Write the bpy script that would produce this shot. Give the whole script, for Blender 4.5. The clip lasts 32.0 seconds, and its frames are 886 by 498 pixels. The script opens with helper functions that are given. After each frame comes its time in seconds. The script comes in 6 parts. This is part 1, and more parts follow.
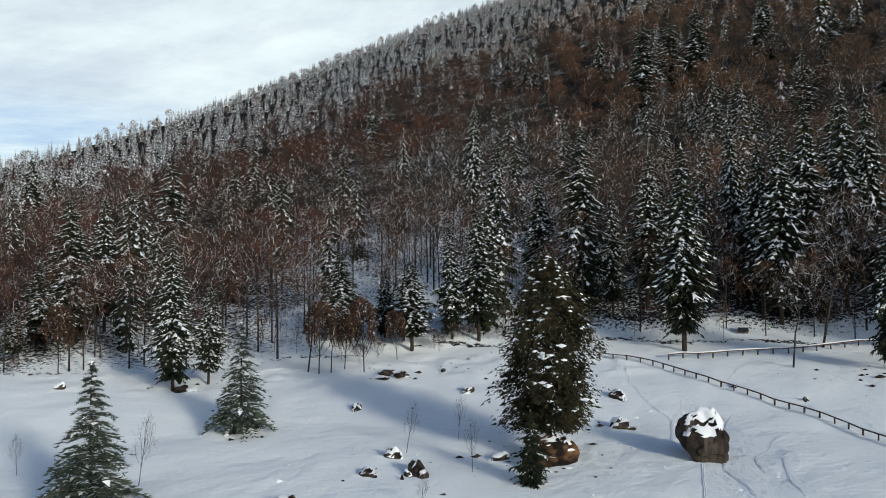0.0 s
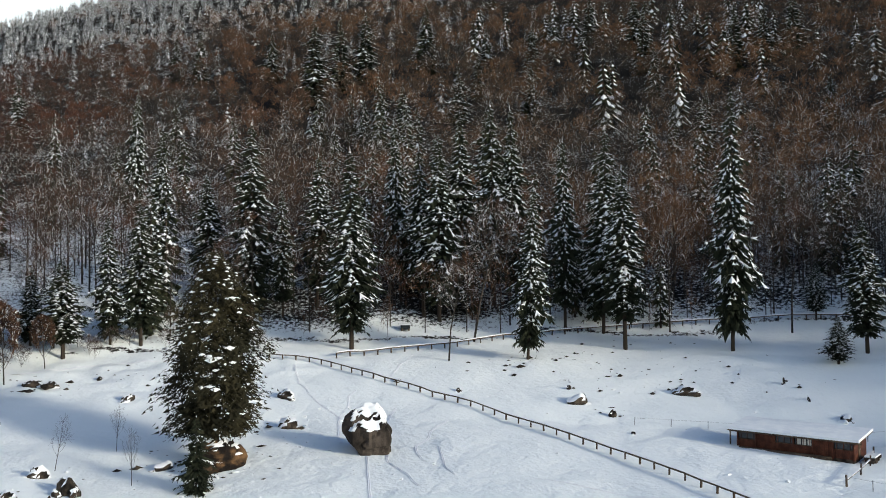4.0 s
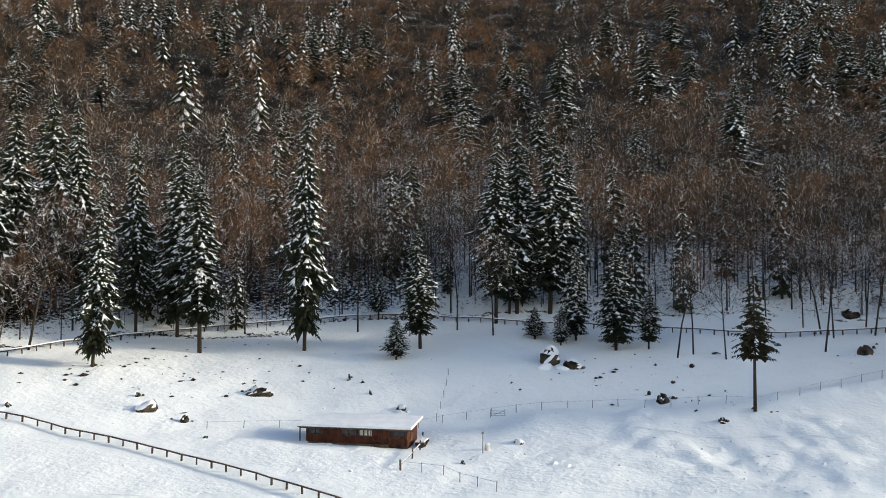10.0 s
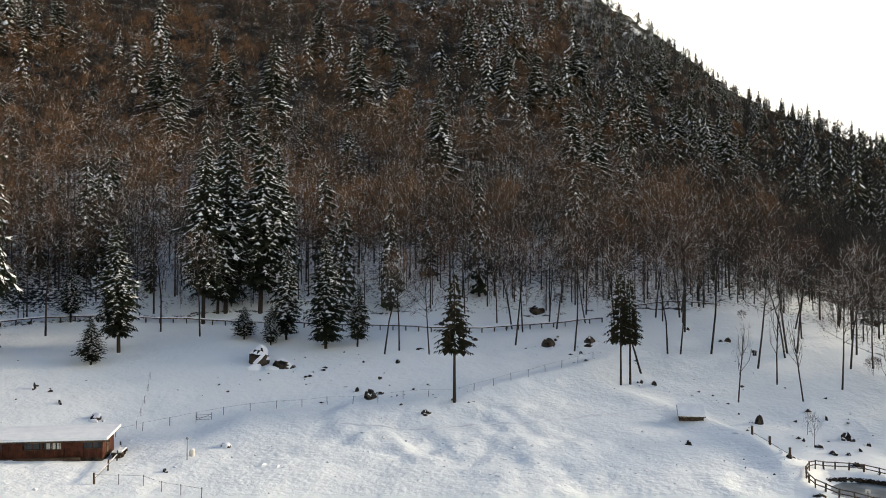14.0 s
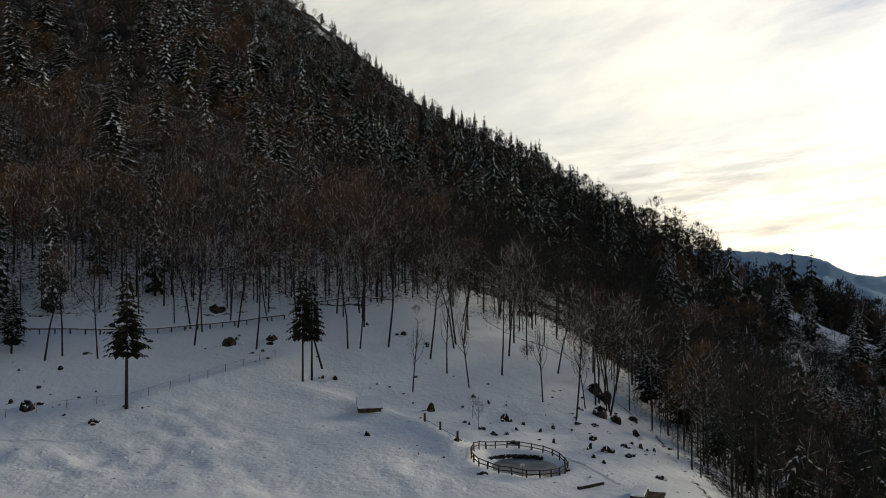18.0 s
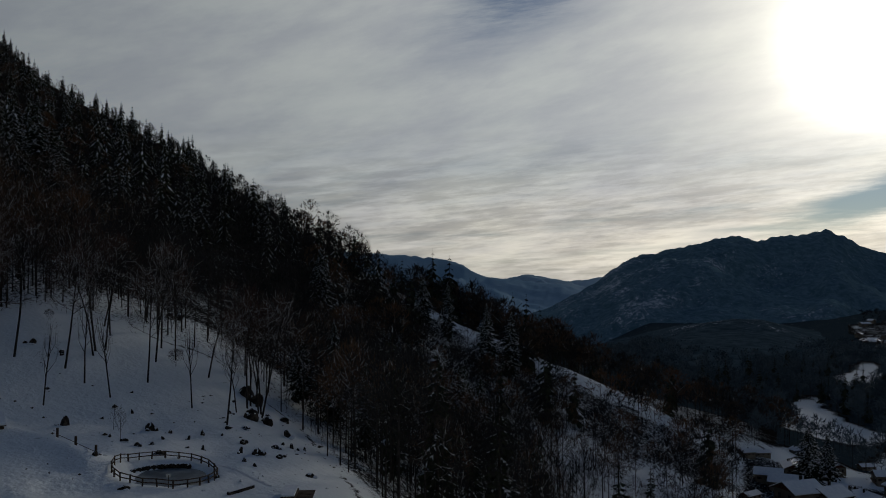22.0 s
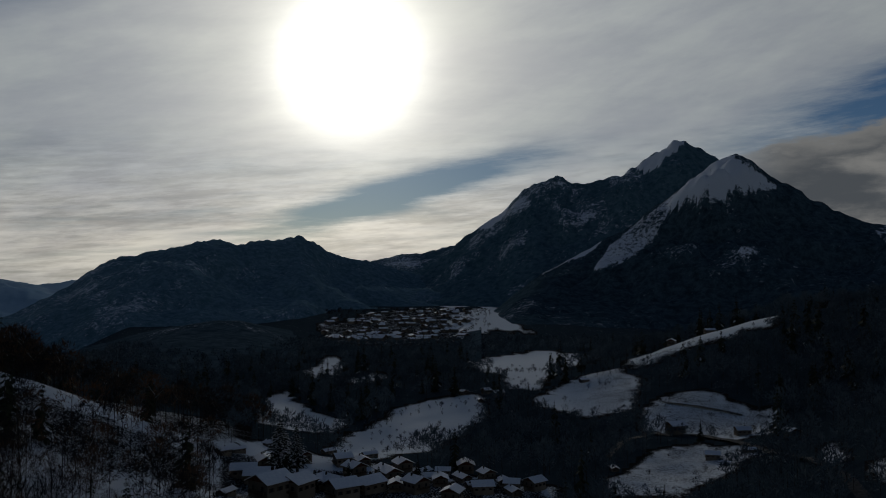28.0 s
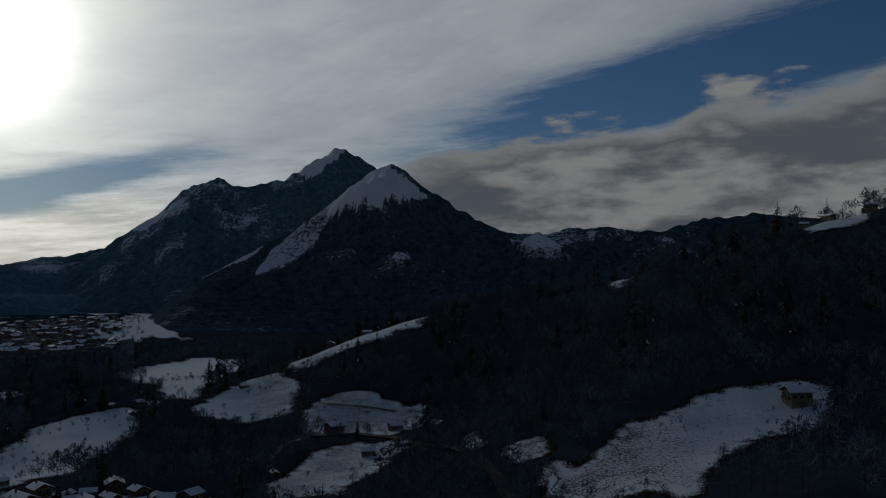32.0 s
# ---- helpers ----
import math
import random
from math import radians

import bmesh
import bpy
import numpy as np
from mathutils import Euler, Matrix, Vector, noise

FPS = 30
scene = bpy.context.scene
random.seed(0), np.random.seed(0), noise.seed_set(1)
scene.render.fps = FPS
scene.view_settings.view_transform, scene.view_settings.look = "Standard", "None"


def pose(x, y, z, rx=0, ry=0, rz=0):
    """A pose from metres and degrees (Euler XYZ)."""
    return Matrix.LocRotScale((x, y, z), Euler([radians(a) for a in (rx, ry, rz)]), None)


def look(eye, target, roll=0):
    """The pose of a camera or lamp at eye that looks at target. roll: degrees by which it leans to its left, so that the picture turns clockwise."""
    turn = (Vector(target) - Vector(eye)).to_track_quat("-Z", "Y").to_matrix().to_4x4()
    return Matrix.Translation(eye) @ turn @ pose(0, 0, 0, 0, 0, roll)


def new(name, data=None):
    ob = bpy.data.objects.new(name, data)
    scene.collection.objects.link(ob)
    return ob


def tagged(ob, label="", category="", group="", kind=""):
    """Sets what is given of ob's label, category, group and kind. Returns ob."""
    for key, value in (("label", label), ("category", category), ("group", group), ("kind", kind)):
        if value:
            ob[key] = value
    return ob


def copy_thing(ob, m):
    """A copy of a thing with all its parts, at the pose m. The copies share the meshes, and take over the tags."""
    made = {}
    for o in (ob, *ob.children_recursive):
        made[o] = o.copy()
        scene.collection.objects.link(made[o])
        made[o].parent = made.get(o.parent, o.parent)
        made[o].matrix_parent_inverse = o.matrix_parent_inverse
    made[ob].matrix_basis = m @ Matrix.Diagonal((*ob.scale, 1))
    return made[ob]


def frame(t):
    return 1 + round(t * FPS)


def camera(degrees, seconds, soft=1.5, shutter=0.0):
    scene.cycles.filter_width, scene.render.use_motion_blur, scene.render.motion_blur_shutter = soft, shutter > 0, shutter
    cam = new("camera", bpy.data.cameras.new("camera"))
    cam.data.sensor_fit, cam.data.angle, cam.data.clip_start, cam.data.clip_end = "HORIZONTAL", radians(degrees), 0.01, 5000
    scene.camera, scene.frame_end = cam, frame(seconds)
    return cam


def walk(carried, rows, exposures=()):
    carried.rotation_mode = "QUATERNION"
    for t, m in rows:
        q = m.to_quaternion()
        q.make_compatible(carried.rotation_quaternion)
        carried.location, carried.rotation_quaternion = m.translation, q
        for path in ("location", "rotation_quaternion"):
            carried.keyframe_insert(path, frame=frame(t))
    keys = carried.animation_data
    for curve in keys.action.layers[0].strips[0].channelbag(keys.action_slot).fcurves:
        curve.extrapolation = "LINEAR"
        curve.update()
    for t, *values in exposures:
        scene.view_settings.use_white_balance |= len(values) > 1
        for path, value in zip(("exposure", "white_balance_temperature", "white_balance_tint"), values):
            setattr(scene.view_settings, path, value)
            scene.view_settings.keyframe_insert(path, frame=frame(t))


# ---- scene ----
# Camera: a drone that hovers and pans to the right
cam = camera(55.07, 32.0, soft=1.0)
# seconds, yaw, pitch, roll
EYE = 24.5
ROWS = [
    (0.0, 0.00, 1.99, 0.25), (0.5, -2.69, 1.96, 0.27),
    (1.0, -5.39, 1.95, 0.34), (1.5, -8.01, 1.94, 0.33),
    (2.0, -10.58, 1.93, 0.31), (2.5, -13.26, 1.94, 0.33),
    (3.0, -16.13, 1.93, 0.37), (3.5, -19.06, 1.92, 0.38),
    (5.5, -30.02, 1.99, 0.30), (6.0, -32.36, 2.03, 0.29),
    (6.5, -34.38, 2.07, 0.18), (7.0, -36.55, 2.12, 0.13),
    (7.5, -38.67, 2.13, 0.07), (8.0, -41.04, 2.11, 0.06),
    (8.5, -43.36, 2.10, 0.06), (9.0, -45.79, 2.05, 0.05),
    (9.5, -47.84, 2.03, 0.03), (10.0, -49.93, 1.99, -0.04),
    (10.5, -52.09, 1.97, -0.03), (11.0, -54.23, 1.98, -0.06),
    (11.5, -56.63, 1.97, -0.05), (12.0, -59.04, 1.98, -0.13),
    (12.5, -61.67, 1.97, -0.08), (13.0, -64.14, 1.97, -0.09),
    (13.5, -66.64, 1.95, -0.05), (14.0, -69.22, 1.95, -0.10),
    (14.5, -71.71, 1.95, -0.10), (16.5, -81.69, 1.80, 0.16),
    (17.0, -84.54, 1.77, 0.19), (17.5, -87.38, 1.76, 0.22),
    (18.0, -90.37, 1.74, 0.25), (18.5, -93.71, 1.71, 0.28),
    (19.0, -97.75, 1.71, 0.37), (19.5, -101.35, 1.72, 0.37),
    (20.0, -103.43, 1.73, 0.27), (20.5, -105.48, 1.74, 0.18),
    (21.0, -107.69, 1.77, 0.11), (21.5, -110.36, 1.78, 0.11),
    (22.0, -113.39, 1.79, 0.08), (22.5, -116.42, 1.80, 0.13),
    (23.0, -119.48, 1.83, 0.13), (23.5, -122.57, 1.83, 0.15),
    (24.0, -125.67, 1.85, 0.16), (24.5, -128.68, 1.86, 0.20),
    (25.0, -131.74, 1.86, 0.26), (25.5, -134.62, 1.87, 0.21),
    (26.0, -137.44, 1.87, 0.23), (26.5, -140.27, 1.88, 0.27),
    (28.5, -149.88, 1.94, 0.14), (29.0, -152.81, 1.98, 0.23),
    (29.5, -155.69, 2.01, 0.24), (30.0, -158.52, 2.03, 0.23),
    (30.5, -161.34, 2.04, 0.27), (31.0, -164.19, 2.07, 0.29),
    (31.5, -167.03, 2.09, 0.35), (32.0, -169.83, 2.10, 0.37),
]
# seconds, stops, white balance, tint
EXPOSURES = [(0, 0.18, 6700, 3), (3, 0.56, 6850, 3), (6, 0.74, 7150, 3), (9, 1.04, 7500, 4), (11, 1.10, 7850, 5), (13, 1.04, 8250, 6), (14.5, 0.90, 8450, 7), (17, 0.04, 8350, 7),
             (19, -0.92, 7250, 7), (21, -1.66, 6550, 6), (23, -2.18, 6550, 6), (26, -2.32, 6400, 6), (30, -2.45, 6250, 6), (32, -2.34, 6100, 5)]
walk(cam, [(t, pose(0, 0, EYE, 90 + pitch, roll, yaw)) for t, yaw, pitch, roll in ROWS],
     exposures=EXPOSURES)

# ---- light ----
SUN_AZ, SUN_EL = 141.0, 14.2   # degrees clockwise from +y, above the horizon
sun_dir = Vector((math.sin(radians(SUN_AZ)) * math.cos(radians(SUN_EL)), math.cos(radians(SUN_AZ)) * math.cos(radians(SUN_EL)), math.sin(radians(SUN_EL))))
sun_data = bpy.data.lights.new("sun", "SUN")
sun_data.energy, sun_data.angle, sun_data.color = 2.2, radians(8.0), (1.0, 0.93, 0.84)
sun = new("sun", sun_data)
sun.matrix_world = look(sun_dir * 900, (0, 0, 0))


class Nodes:
    """Short-hand for building node trees."""

    def __init__(self, tree):
        self.tree = tree
        tree.nodes.clear()

    def add(self, kind, inputs=None, **settings):
        node = self.tree.nodes.new(kind)
        for key, value in settings.items():
            setattr(node, key, value)
        for key, value in (inputs or {}).items():
            if isinstance(value, bpy.types.NodeSocket):
                self.tree.links.new(value, node.inputs[key])
            else:
                node.inputs[key].default_value = value
        return node

    def math(self, op, a, b=0.0, clamp=False):
        return self.add("ShaderNodeMath", {0: a, 1: b}, operation=op, use_clamp=clamp).outputs[0]

    def vec(self, op, a, b=(0, 0, 0)):
        node = self.add("ShaderNodeVectorMath", {0: a, 1: b}, operation=op)
        return node.outputs["Value"] if op in ("DOT_PRODUCT", "LENGTH") else node.outputs[0]

    def mix(self, f, a, b, blend="MIX"):
        node = self.add("ShaderNodeMix", data_type="RGBA", blend_type=blend)
        for i, v in ((0, f), (6, a), (7, b)):
            if isinstance(v, bpy.types.NodeSocket):
                self.tree.links.new(v, node.inputs[i])
            else:
                node.inputs[i].default_value = v if i == 0 or len(v) == 4 else (*v, 1)
        return node.outputs[2]

    def noise(self, vector, scale, detail=4.0, rough=0.55, out="Fac"):
        return self.add("ShaderNodeTexNoise", {"Vector": vector, "Scale": scale, "Detail": detail, "Roughness": rough}).outputs[out]

    def ramp(self, f, lo, hi, a=0.0, b=1.0):
        return self.add("ShaderNodeMapRange", {0: f, 1: lo, 2: hi, 3: a, 4: b}, interpolation_type="SMOOTHSTEP").outputs[0]


world = bpy.data.worlds.new("sky")
world.use_nodes = True
scene.world = world
n = Nodes(world.node_tree)
heading = n.add("ShaderNodeTexCoord").outputs["Generated"]
clear = n.add("ShaderNodeTexSky", sky_type="NISHITA", sun_disc=False, sun_elevation=radians(SUN_EL), sun_rotation=radians(SUN_AZ), altitude=700.0, dust_density=0.5, ozone_density=3.0).outputs[0]
clear = n.mix(1.0, clear, (0.072, 0.089, 0.115), "MULTIPLY")
split = n.add("ShaderNodeSeparateXYZ", {0: heading})
up = n.math("MAXIMUM", split.outputs[2], 0.0)
lift = n.math("ADD", up, 0.10)
flat = n.vec("DIVIDE", heading, n.add("ShaderNodeCombineXYZ", {0: lift, 1: lift, 2: 1.0}).outputs[0])
toward = n.math("MAXIMUM", n.vec("DOT_PRODUCT", heading, tuple(sun_dir)), 0.0)
wide = n.math("POWER", toward, 3.2)
near = n.math("POWER", toward, 70.0)
halo = n.math("POWER", toward, 480.0)
# a high veil of cloud in long streaks, lower puffs, and gaps of blue
streak = n.add("ShaderNodeMapping", {"Vector": flat, "Rotation": (0, 0, radians(20)), "Scale": (1.8, 1.0, 1.0)}, vector_type="TEXTURE").outputs[0]
veil = n.noise(streak, 1.5, 9.0, 0.62)
puffs = n.noise(n.add("ShaderNodeMapping", {"Vector": flat, "Rotation": (0, 0, radians(35)), "Scale": (2.0, 1.0, 1.0)}, vector_type="TEXTURE").outputs[0], 3.0, 10.0, 0.62)


turned = n.add("ShaderNodeSeparateXYZ", {0: n.add("ShaderNodeVectorRotate", {"Vector": heading, "Angle": radians(100)}, rotation_type="Z_AXIS").outputs[0]})
azimuth = n.math("ADD", n.math("MULTIPLY", n.math("ARCTAN2", turned.outputs[0], turned.outputs[1]), 57.2958), 100.0)
height = n.math("MULTIPLY", n.math("ARCSINE", split.outputs[2]), 57.2958)


def gap_in_cloud(az, el, slope, wide_az, wide_el):
    """A long opening in the cloud about a heading and height, in degrees."""
    a = n.math("SUBTRACT", azimuth, az)
    b = n.math("SUBTRACT", n.math("SUBTRACT", height, el), n.math("MULTIPLY", a, slope))
    q = n.math("ADD", n.math("POWER", n.math("ABSOLUTE", n.math("DIVIDE", a, wide_az)), 2.0), n.math("POWER", n.math("ABSOLUTE", n.math("DIVIDE", b, wide_el)), 2.0))
    return n.math("POWER", 2.718, n.math("MULTIPLY", q, -1.0))


gap = n.math("ADD", n.math("ADD", n.math("MULTIPLY", gap_in_cloud(145, 5.8, 0.26, 8, 1.1), 0.72), gap_in_cloud(189, 13.4, 0.21, 16, 2.4)), n.math("ADD", n.math("MULTIPLY", gap_in_cloud(120, 19.0, 0.35, 7, 3.0), 0.3), n.math("MULTIPLY", gap_in_cloud(-24, 9, 0.0, 9, 3), 0.18)))
# high up the veil is smooth; its streaks show low over the hills
calm = n.ramp(height, 3.0, 11.0, 0.55, 0.16)
soften = lambda f: n.math("ADD", 0.5, n.math("MULTIPLY", n.math("SUBTRACT", f, 0.5), calm))
veil, puffs = soften(veil), soften(puffs)
body_of_cloud = n.math("ADD", n.math("MULTIPLY", veil, 0.55), n.math("MULTIPLY", puffs, 0.45))
# thin ripples and bars of cloud in the lower sky
bars = n.noise(n.add("ShaderNodeCombineXYZ", {0: n.math("ADD", n.math("MULTIPLY", azimuth, 0.10), n.math("MULTIPLY", height, 0.16)), 1: n.math("SUBTRACT", n.math("MULTIPLY", height, 0.85), n.math("MULTIPLY", azimuth, 0.10)), 2: 7.0}).outputs[0], 1.5, 10.0, 0.66)
cover = n.ramp(n.math("SUBTRACT", n.math("SUBTRACT", body_of_cloud, n.math("MULTIPLY", gap, n.ramp(bars, 0.3, 0.7, 0.72, 0.42))), n.ramp(up, 0.33, 0.68, 0.0, 0.30)), 0.25, 0.52)
shade = n.ramp(puffs, 0.36, 0.62)
body = n.mix(shade, (0.52, 0.60, 0.69), (0.80, 0.88, 0.96))
lit = n.mix(wide, body, n.mix(n.ramp(body_of_cloud, 0.36, 0.62), (1.45, 1.53, 1.62), (2.15, 2.18, 2.20)))
low = n.math("MULTIPLY", n.ramp(height, 1.0, 8.0, 1.0, 0.0), wide)
lit = n.mix(low, lit, n.mix(1.0, lit, (1.70, 1.49, 1.24), "MULTIPLY"))
wisps = n.noise(n.add("ShaderNodeCombineXYZ", {0: n.math("ADD", n.math("MULTIPLY", azimuth, 0.05), n.math("MULTIPLY", height, 0.03)), 1: n.math("SUBTRACT", n.math("MULTIPLY", height, 0.17), n.math("MULTIPLY", azimuth, 0.055)), 2: 11.0}).outputs[0], 1.7, 10.0, 0.62)
veiled = n.ramp(wisps, 0.32, 0.68, 0.89, 1.10)
lit = n.mix(1.0, lit, n.add("ShaderNodeCombineXYZ", {0: veiled, 1: veiled, 2: n.ramp(wisps, 0.32, 0.68, 0.94, 1.08)}).outputs[0], "MULTIPLY")
rippled = n.ramp(bars, 0.36, 0.62, 0.74, 1.12)
lit = n.mix(n.ramp(height, 4.0, 11.0, 1.0, 0.0), lit, n.mix(1.0, lit, n.add("ShaderNodeCombineXYZ", {0: rippled, 1: rippled, 2: rippled}).outputs[0], "MULTIPLY"))
sky = n.mix(cover, clear, lit)
# a bank of low grey cumulus away from the sun
bank_top = n.math("ADD", 8.3, n.math("MULTIPLY", n.math("SUBTRACT", azimuth, 167.5), 0.14))
rolls = n.noise(n.add("ShaderNodeCombineXYZ", {0: n.math("MULTIPLY", azimuth, 0.055), 1: n.math("MULTIPLY", height, 0.16), 2: 3.0}).outputs[0], 2.2, 8.0, 0.55)
inside = n.math("ADD", n.math("SUBTRACT", bank_top, height), n.math("MULTIPLY", n.math("SUBTRACT", rolls, 0.5), 7.0))
bank = n.math("MULTIPLY", n.ramp(inside, -0.2, 0.5), n.math("MULTIPLY", n.ramp(azimuth, 163.0, 170.0), n.ramp(azimuth, 225.0, 250.0, 1.0, 0.0)))
rim_light = n.ramp(inside, 0.2, 2.2, 0.75, 0.0)
grey = n.mix(n.math("MAXIMUM", rim_light, n.ramp(rolls, 0.46, 0.66)), (0.34, 0.365, 0.41), (0.98, 0.94, 0.91))
sky = n.mix(bank, sky, grey)
glow = n.mix(1.0, n.mix(n.math("MULTIPLY", n.math("MULTIPLY", near, cover), n.ramp(body_of_cloud, 0.35, 0.62, 0.6, 1.2)), (0, 0, 0), (3.0, 2.68, 2.18)), n.mix(n.math("MULTIPLY", halo, n.ramp(body_of_cloud, 0.35, 0.62, 0.7, 1.2)), (0, 0, 0), (10.0, 9.4, 8.5)), "ADD")
sky = n.mix(1.0, sky, glow, "ADD")
n.add("ShaderNodeOutputWorld", {0: n.add("ShaderNodeBackground", {0: sky, 1: 1.0}).outputs[0]})

# ---- materials ----
def material(name, build, rough=0.9, bump=None, spec=0.1):
    """A node material: build(n, where) gives the colour, bump = (scale, metres)."""
    mat = bpy.data.materials.new(name)
    mat.use_nodes = True
    n = Nodes(mat.node_tree)
    where = n.add("ShaderNodeTexCoord").outputs["Object"]
    colour = build(n, where)
    ins = {"Base Color": colour if isinstance(colour, bpy.types.NodeSocket) else (*colour, 1), "Roughness": rough, "Specular IOR Level": spec}
    if bump:
        h = n.noise(where, bump[0], 4.0, 0.6)
        if len(bump) > 2:
            h = n.math("ADD", h, n.math("MULTIPLY", n.noise(where, bump[2], 3.0, 0.55), bump[3] / bump[1]))
        ins["Normal"] = n.add("ShaderNodeBump", {"Height": h, "Distance": bump[1], "Strength": 1.0}).outputs[0]
    n.add("ShaderNodeOutputMaterial", {0: n.add("ShaderNodeBsdfPrincipled", ins).outputs[0]})
    return mat


def two(a, b, scale, lo=0.35, hi=0.65, detail=5.0):
    return lambda n, w: n.mix(n.ramp(n.noise(w, scale, detail), lo, hi), a, b)


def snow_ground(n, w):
    """Snow with grass and leaf cover where an attribute is high; it also darkens ground lying in shade."""
    wood = n.add("ShaderNodeAttribute", attribute_name="litter_shade").outputs["Fac"]
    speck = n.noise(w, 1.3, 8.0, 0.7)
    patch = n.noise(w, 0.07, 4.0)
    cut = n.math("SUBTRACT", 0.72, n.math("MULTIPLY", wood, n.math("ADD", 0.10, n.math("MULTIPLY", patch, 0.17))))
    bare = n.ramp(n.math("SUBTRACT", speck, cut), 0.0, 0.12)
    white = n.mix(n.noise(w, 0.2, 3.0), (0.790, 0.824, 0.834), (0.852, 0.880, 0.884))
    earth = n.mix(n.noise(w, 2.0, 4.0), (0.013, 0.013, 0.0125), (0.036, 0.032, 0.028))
    # floor of the valley woods, haze mixed into its colour as blue-grey
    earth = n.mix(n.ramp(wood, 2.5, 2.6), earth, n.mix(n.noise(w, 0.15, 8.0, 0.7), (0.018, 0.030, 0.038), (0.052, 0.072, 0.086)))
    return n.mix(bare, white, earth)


def hazed_hill(dark_a, dark_b):
    """Wooded slopes far off: dark woods, haze lifting their colour to blue, with snow showing through."""
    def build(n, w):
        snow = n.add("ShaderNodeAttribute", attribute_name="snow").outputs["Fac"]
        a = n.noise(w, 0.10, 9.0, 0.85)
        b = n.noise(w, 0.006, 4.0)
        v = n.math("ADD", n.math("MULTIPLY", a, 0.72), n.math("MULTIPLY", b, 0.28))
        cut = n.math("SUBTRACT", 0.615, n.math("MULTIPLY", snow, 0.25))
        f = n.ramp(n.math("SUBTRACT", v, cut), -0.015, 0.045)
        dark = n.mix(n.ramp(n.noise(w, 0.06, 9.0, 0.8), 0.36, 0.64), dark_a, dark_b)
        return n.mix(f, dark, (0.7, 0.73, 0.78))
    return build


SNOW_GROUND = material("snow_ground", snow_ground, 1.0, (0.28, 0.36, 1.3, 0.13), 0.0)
# the blue lift of each ridge's woods is haze put into the colour
HAZED_HILL = material("hazed_hill", hazed_hill((0.045, 0.095, 0.120), (0.120, 0.192, 0.230)), 1.0, None, 0.0)
HAZED_MIDDLE = material("hazed_middle", hazed_hill((0.080, 0.150, 0.185), (0.175, 0.270, 0.320)), 1.0, None, 0.0)
HAZED_SLOPE = material("hazed_slope", hazed_hill((0.022, 0.044, 0.058), (0.078, 0.120, 0.146)), 1.0, None, 0.0)
HAZED_WOOD = material("hazed_wood", hazed_hill((0.032, 0.052, 0.066), (0.085, 0.122, 0.145)), 1.0, None, 0.0)
SNOW = material("snow", two((0.78, 0.80, 0.83), (0.87, 0.88, 0.89), 0.8), 0.7, (3.0, 0.05), 0.25)
NEEDLES = material("needles", two((0.015, 0.020, 0.014), (0.046, 0.050, 0.027), 0.6), 0.85)
NEEDLES_BROWN = material("brown_needles", two((0.015, 0.016, 0.010), (0.062, 0.050, 0.026), 0.6), 0.85)
RIMED = material("rimed_needles", two((0.11, 0.115, 0.11), (0.42, 0.44, 0.46), 0.5), 0.85)
CEDAR = material("cedar_needles", two((0.045, 0.06, 0.045), (0.11, 0.13, 0.105), 0.8), 0.85)
BARK = material("bark", two((0.025, 0.019, 0.015), (0.07, 0.055, 0.043), 1.5), 0.9, (6.0, 0.03))
GREY_BARK = material("grey_bark", two((0.018, 0.016, 0.014), (0.06, 0.05, 0.043), 1.2), 0.9, (6.0, 0.02))


def twig_colour(n, w):
    """Russet and grey-brown twigs, changing from crown to crown."""
    f = n.math("ADD", n.math("MULTIPLY", n.noise(w, 0.02, 2.0), 0.55), n.math("MULTIPLY", n.noise(w, 0.13, 2.0), 0.45))
    russet = n.mix(n.ramp(n.add("ShaderNodeSeparateXYZ", {0: w}).outputs[0], -60.0, 160.0), (0.086, 0.037, 0.026), (0.148, 0.082, 0.046))
    return n.mix(n.ramp(f, 0.38, 0.62), (0.040, 0.037, 0.033), russet)


TWIGS = material("twigs", twig_colour, 0.9)
# darker copy of the twigs: the shade of backlit slopes put into the colour
SHADED_TWIGS = material("shaded_twigs", two((0.016, 0.016, 0.016), (0.042, 0.040, 0.038), 0.05), 0.9)
# twigs across the valley, with its blue haze put into the colour
HAZED_TWIGS = material("hazed_twigs", two((0.055, 0.080, 0.096), (0.125, 0.158, 0.180), 0.03), 0.9)
# distance haze painted as base colour, paler range by range
HAZE_BLUE = material("haze_blue_hill", two((0.24, 0.37, 0.48), (0.31, 0.44, 0.55), 0.004), 1.0, None, 0.0)
HAZE_BLUE_PALE = material("farther_haze_hill", two((0.38, 0.51, 0.60), (0.42, 0.55, 0.64), 0.003), 1.0, None, 0.0)
HAZE_BLUE_PALEST = material("farthest_haze_hill", two((0.50, 0.62, 0.69), (0.54, 0.66, 0.73), 0.003), 1.0, None, 0.0)
FROSTED = material("frosted_twigs", two((0.26, 0.22, 0.19), (0.70, 0.70, 0.71), 0.7), 0.85)
ROCK = material("rock", two((0.010, 0.009, 0.008), (0.10, 0.078, 0.06), 1.3, 0.36, 0.72, 9.0), 0.9, (2.2, 0.5))
BOULDER = material("boulder_stone", two((0.012, 0.010, 0.009), (0.085, 0.068, 0.056), 1.1, 0.3, 0.75, 10.0), 0.9, (1.6, 0.35))
WOOD_RED = material("stained_wood", two((0.048, 0.016, 0.010), (0.105, 0.036, 0.021), 1.3), 0.6, (8.0, 0.01))
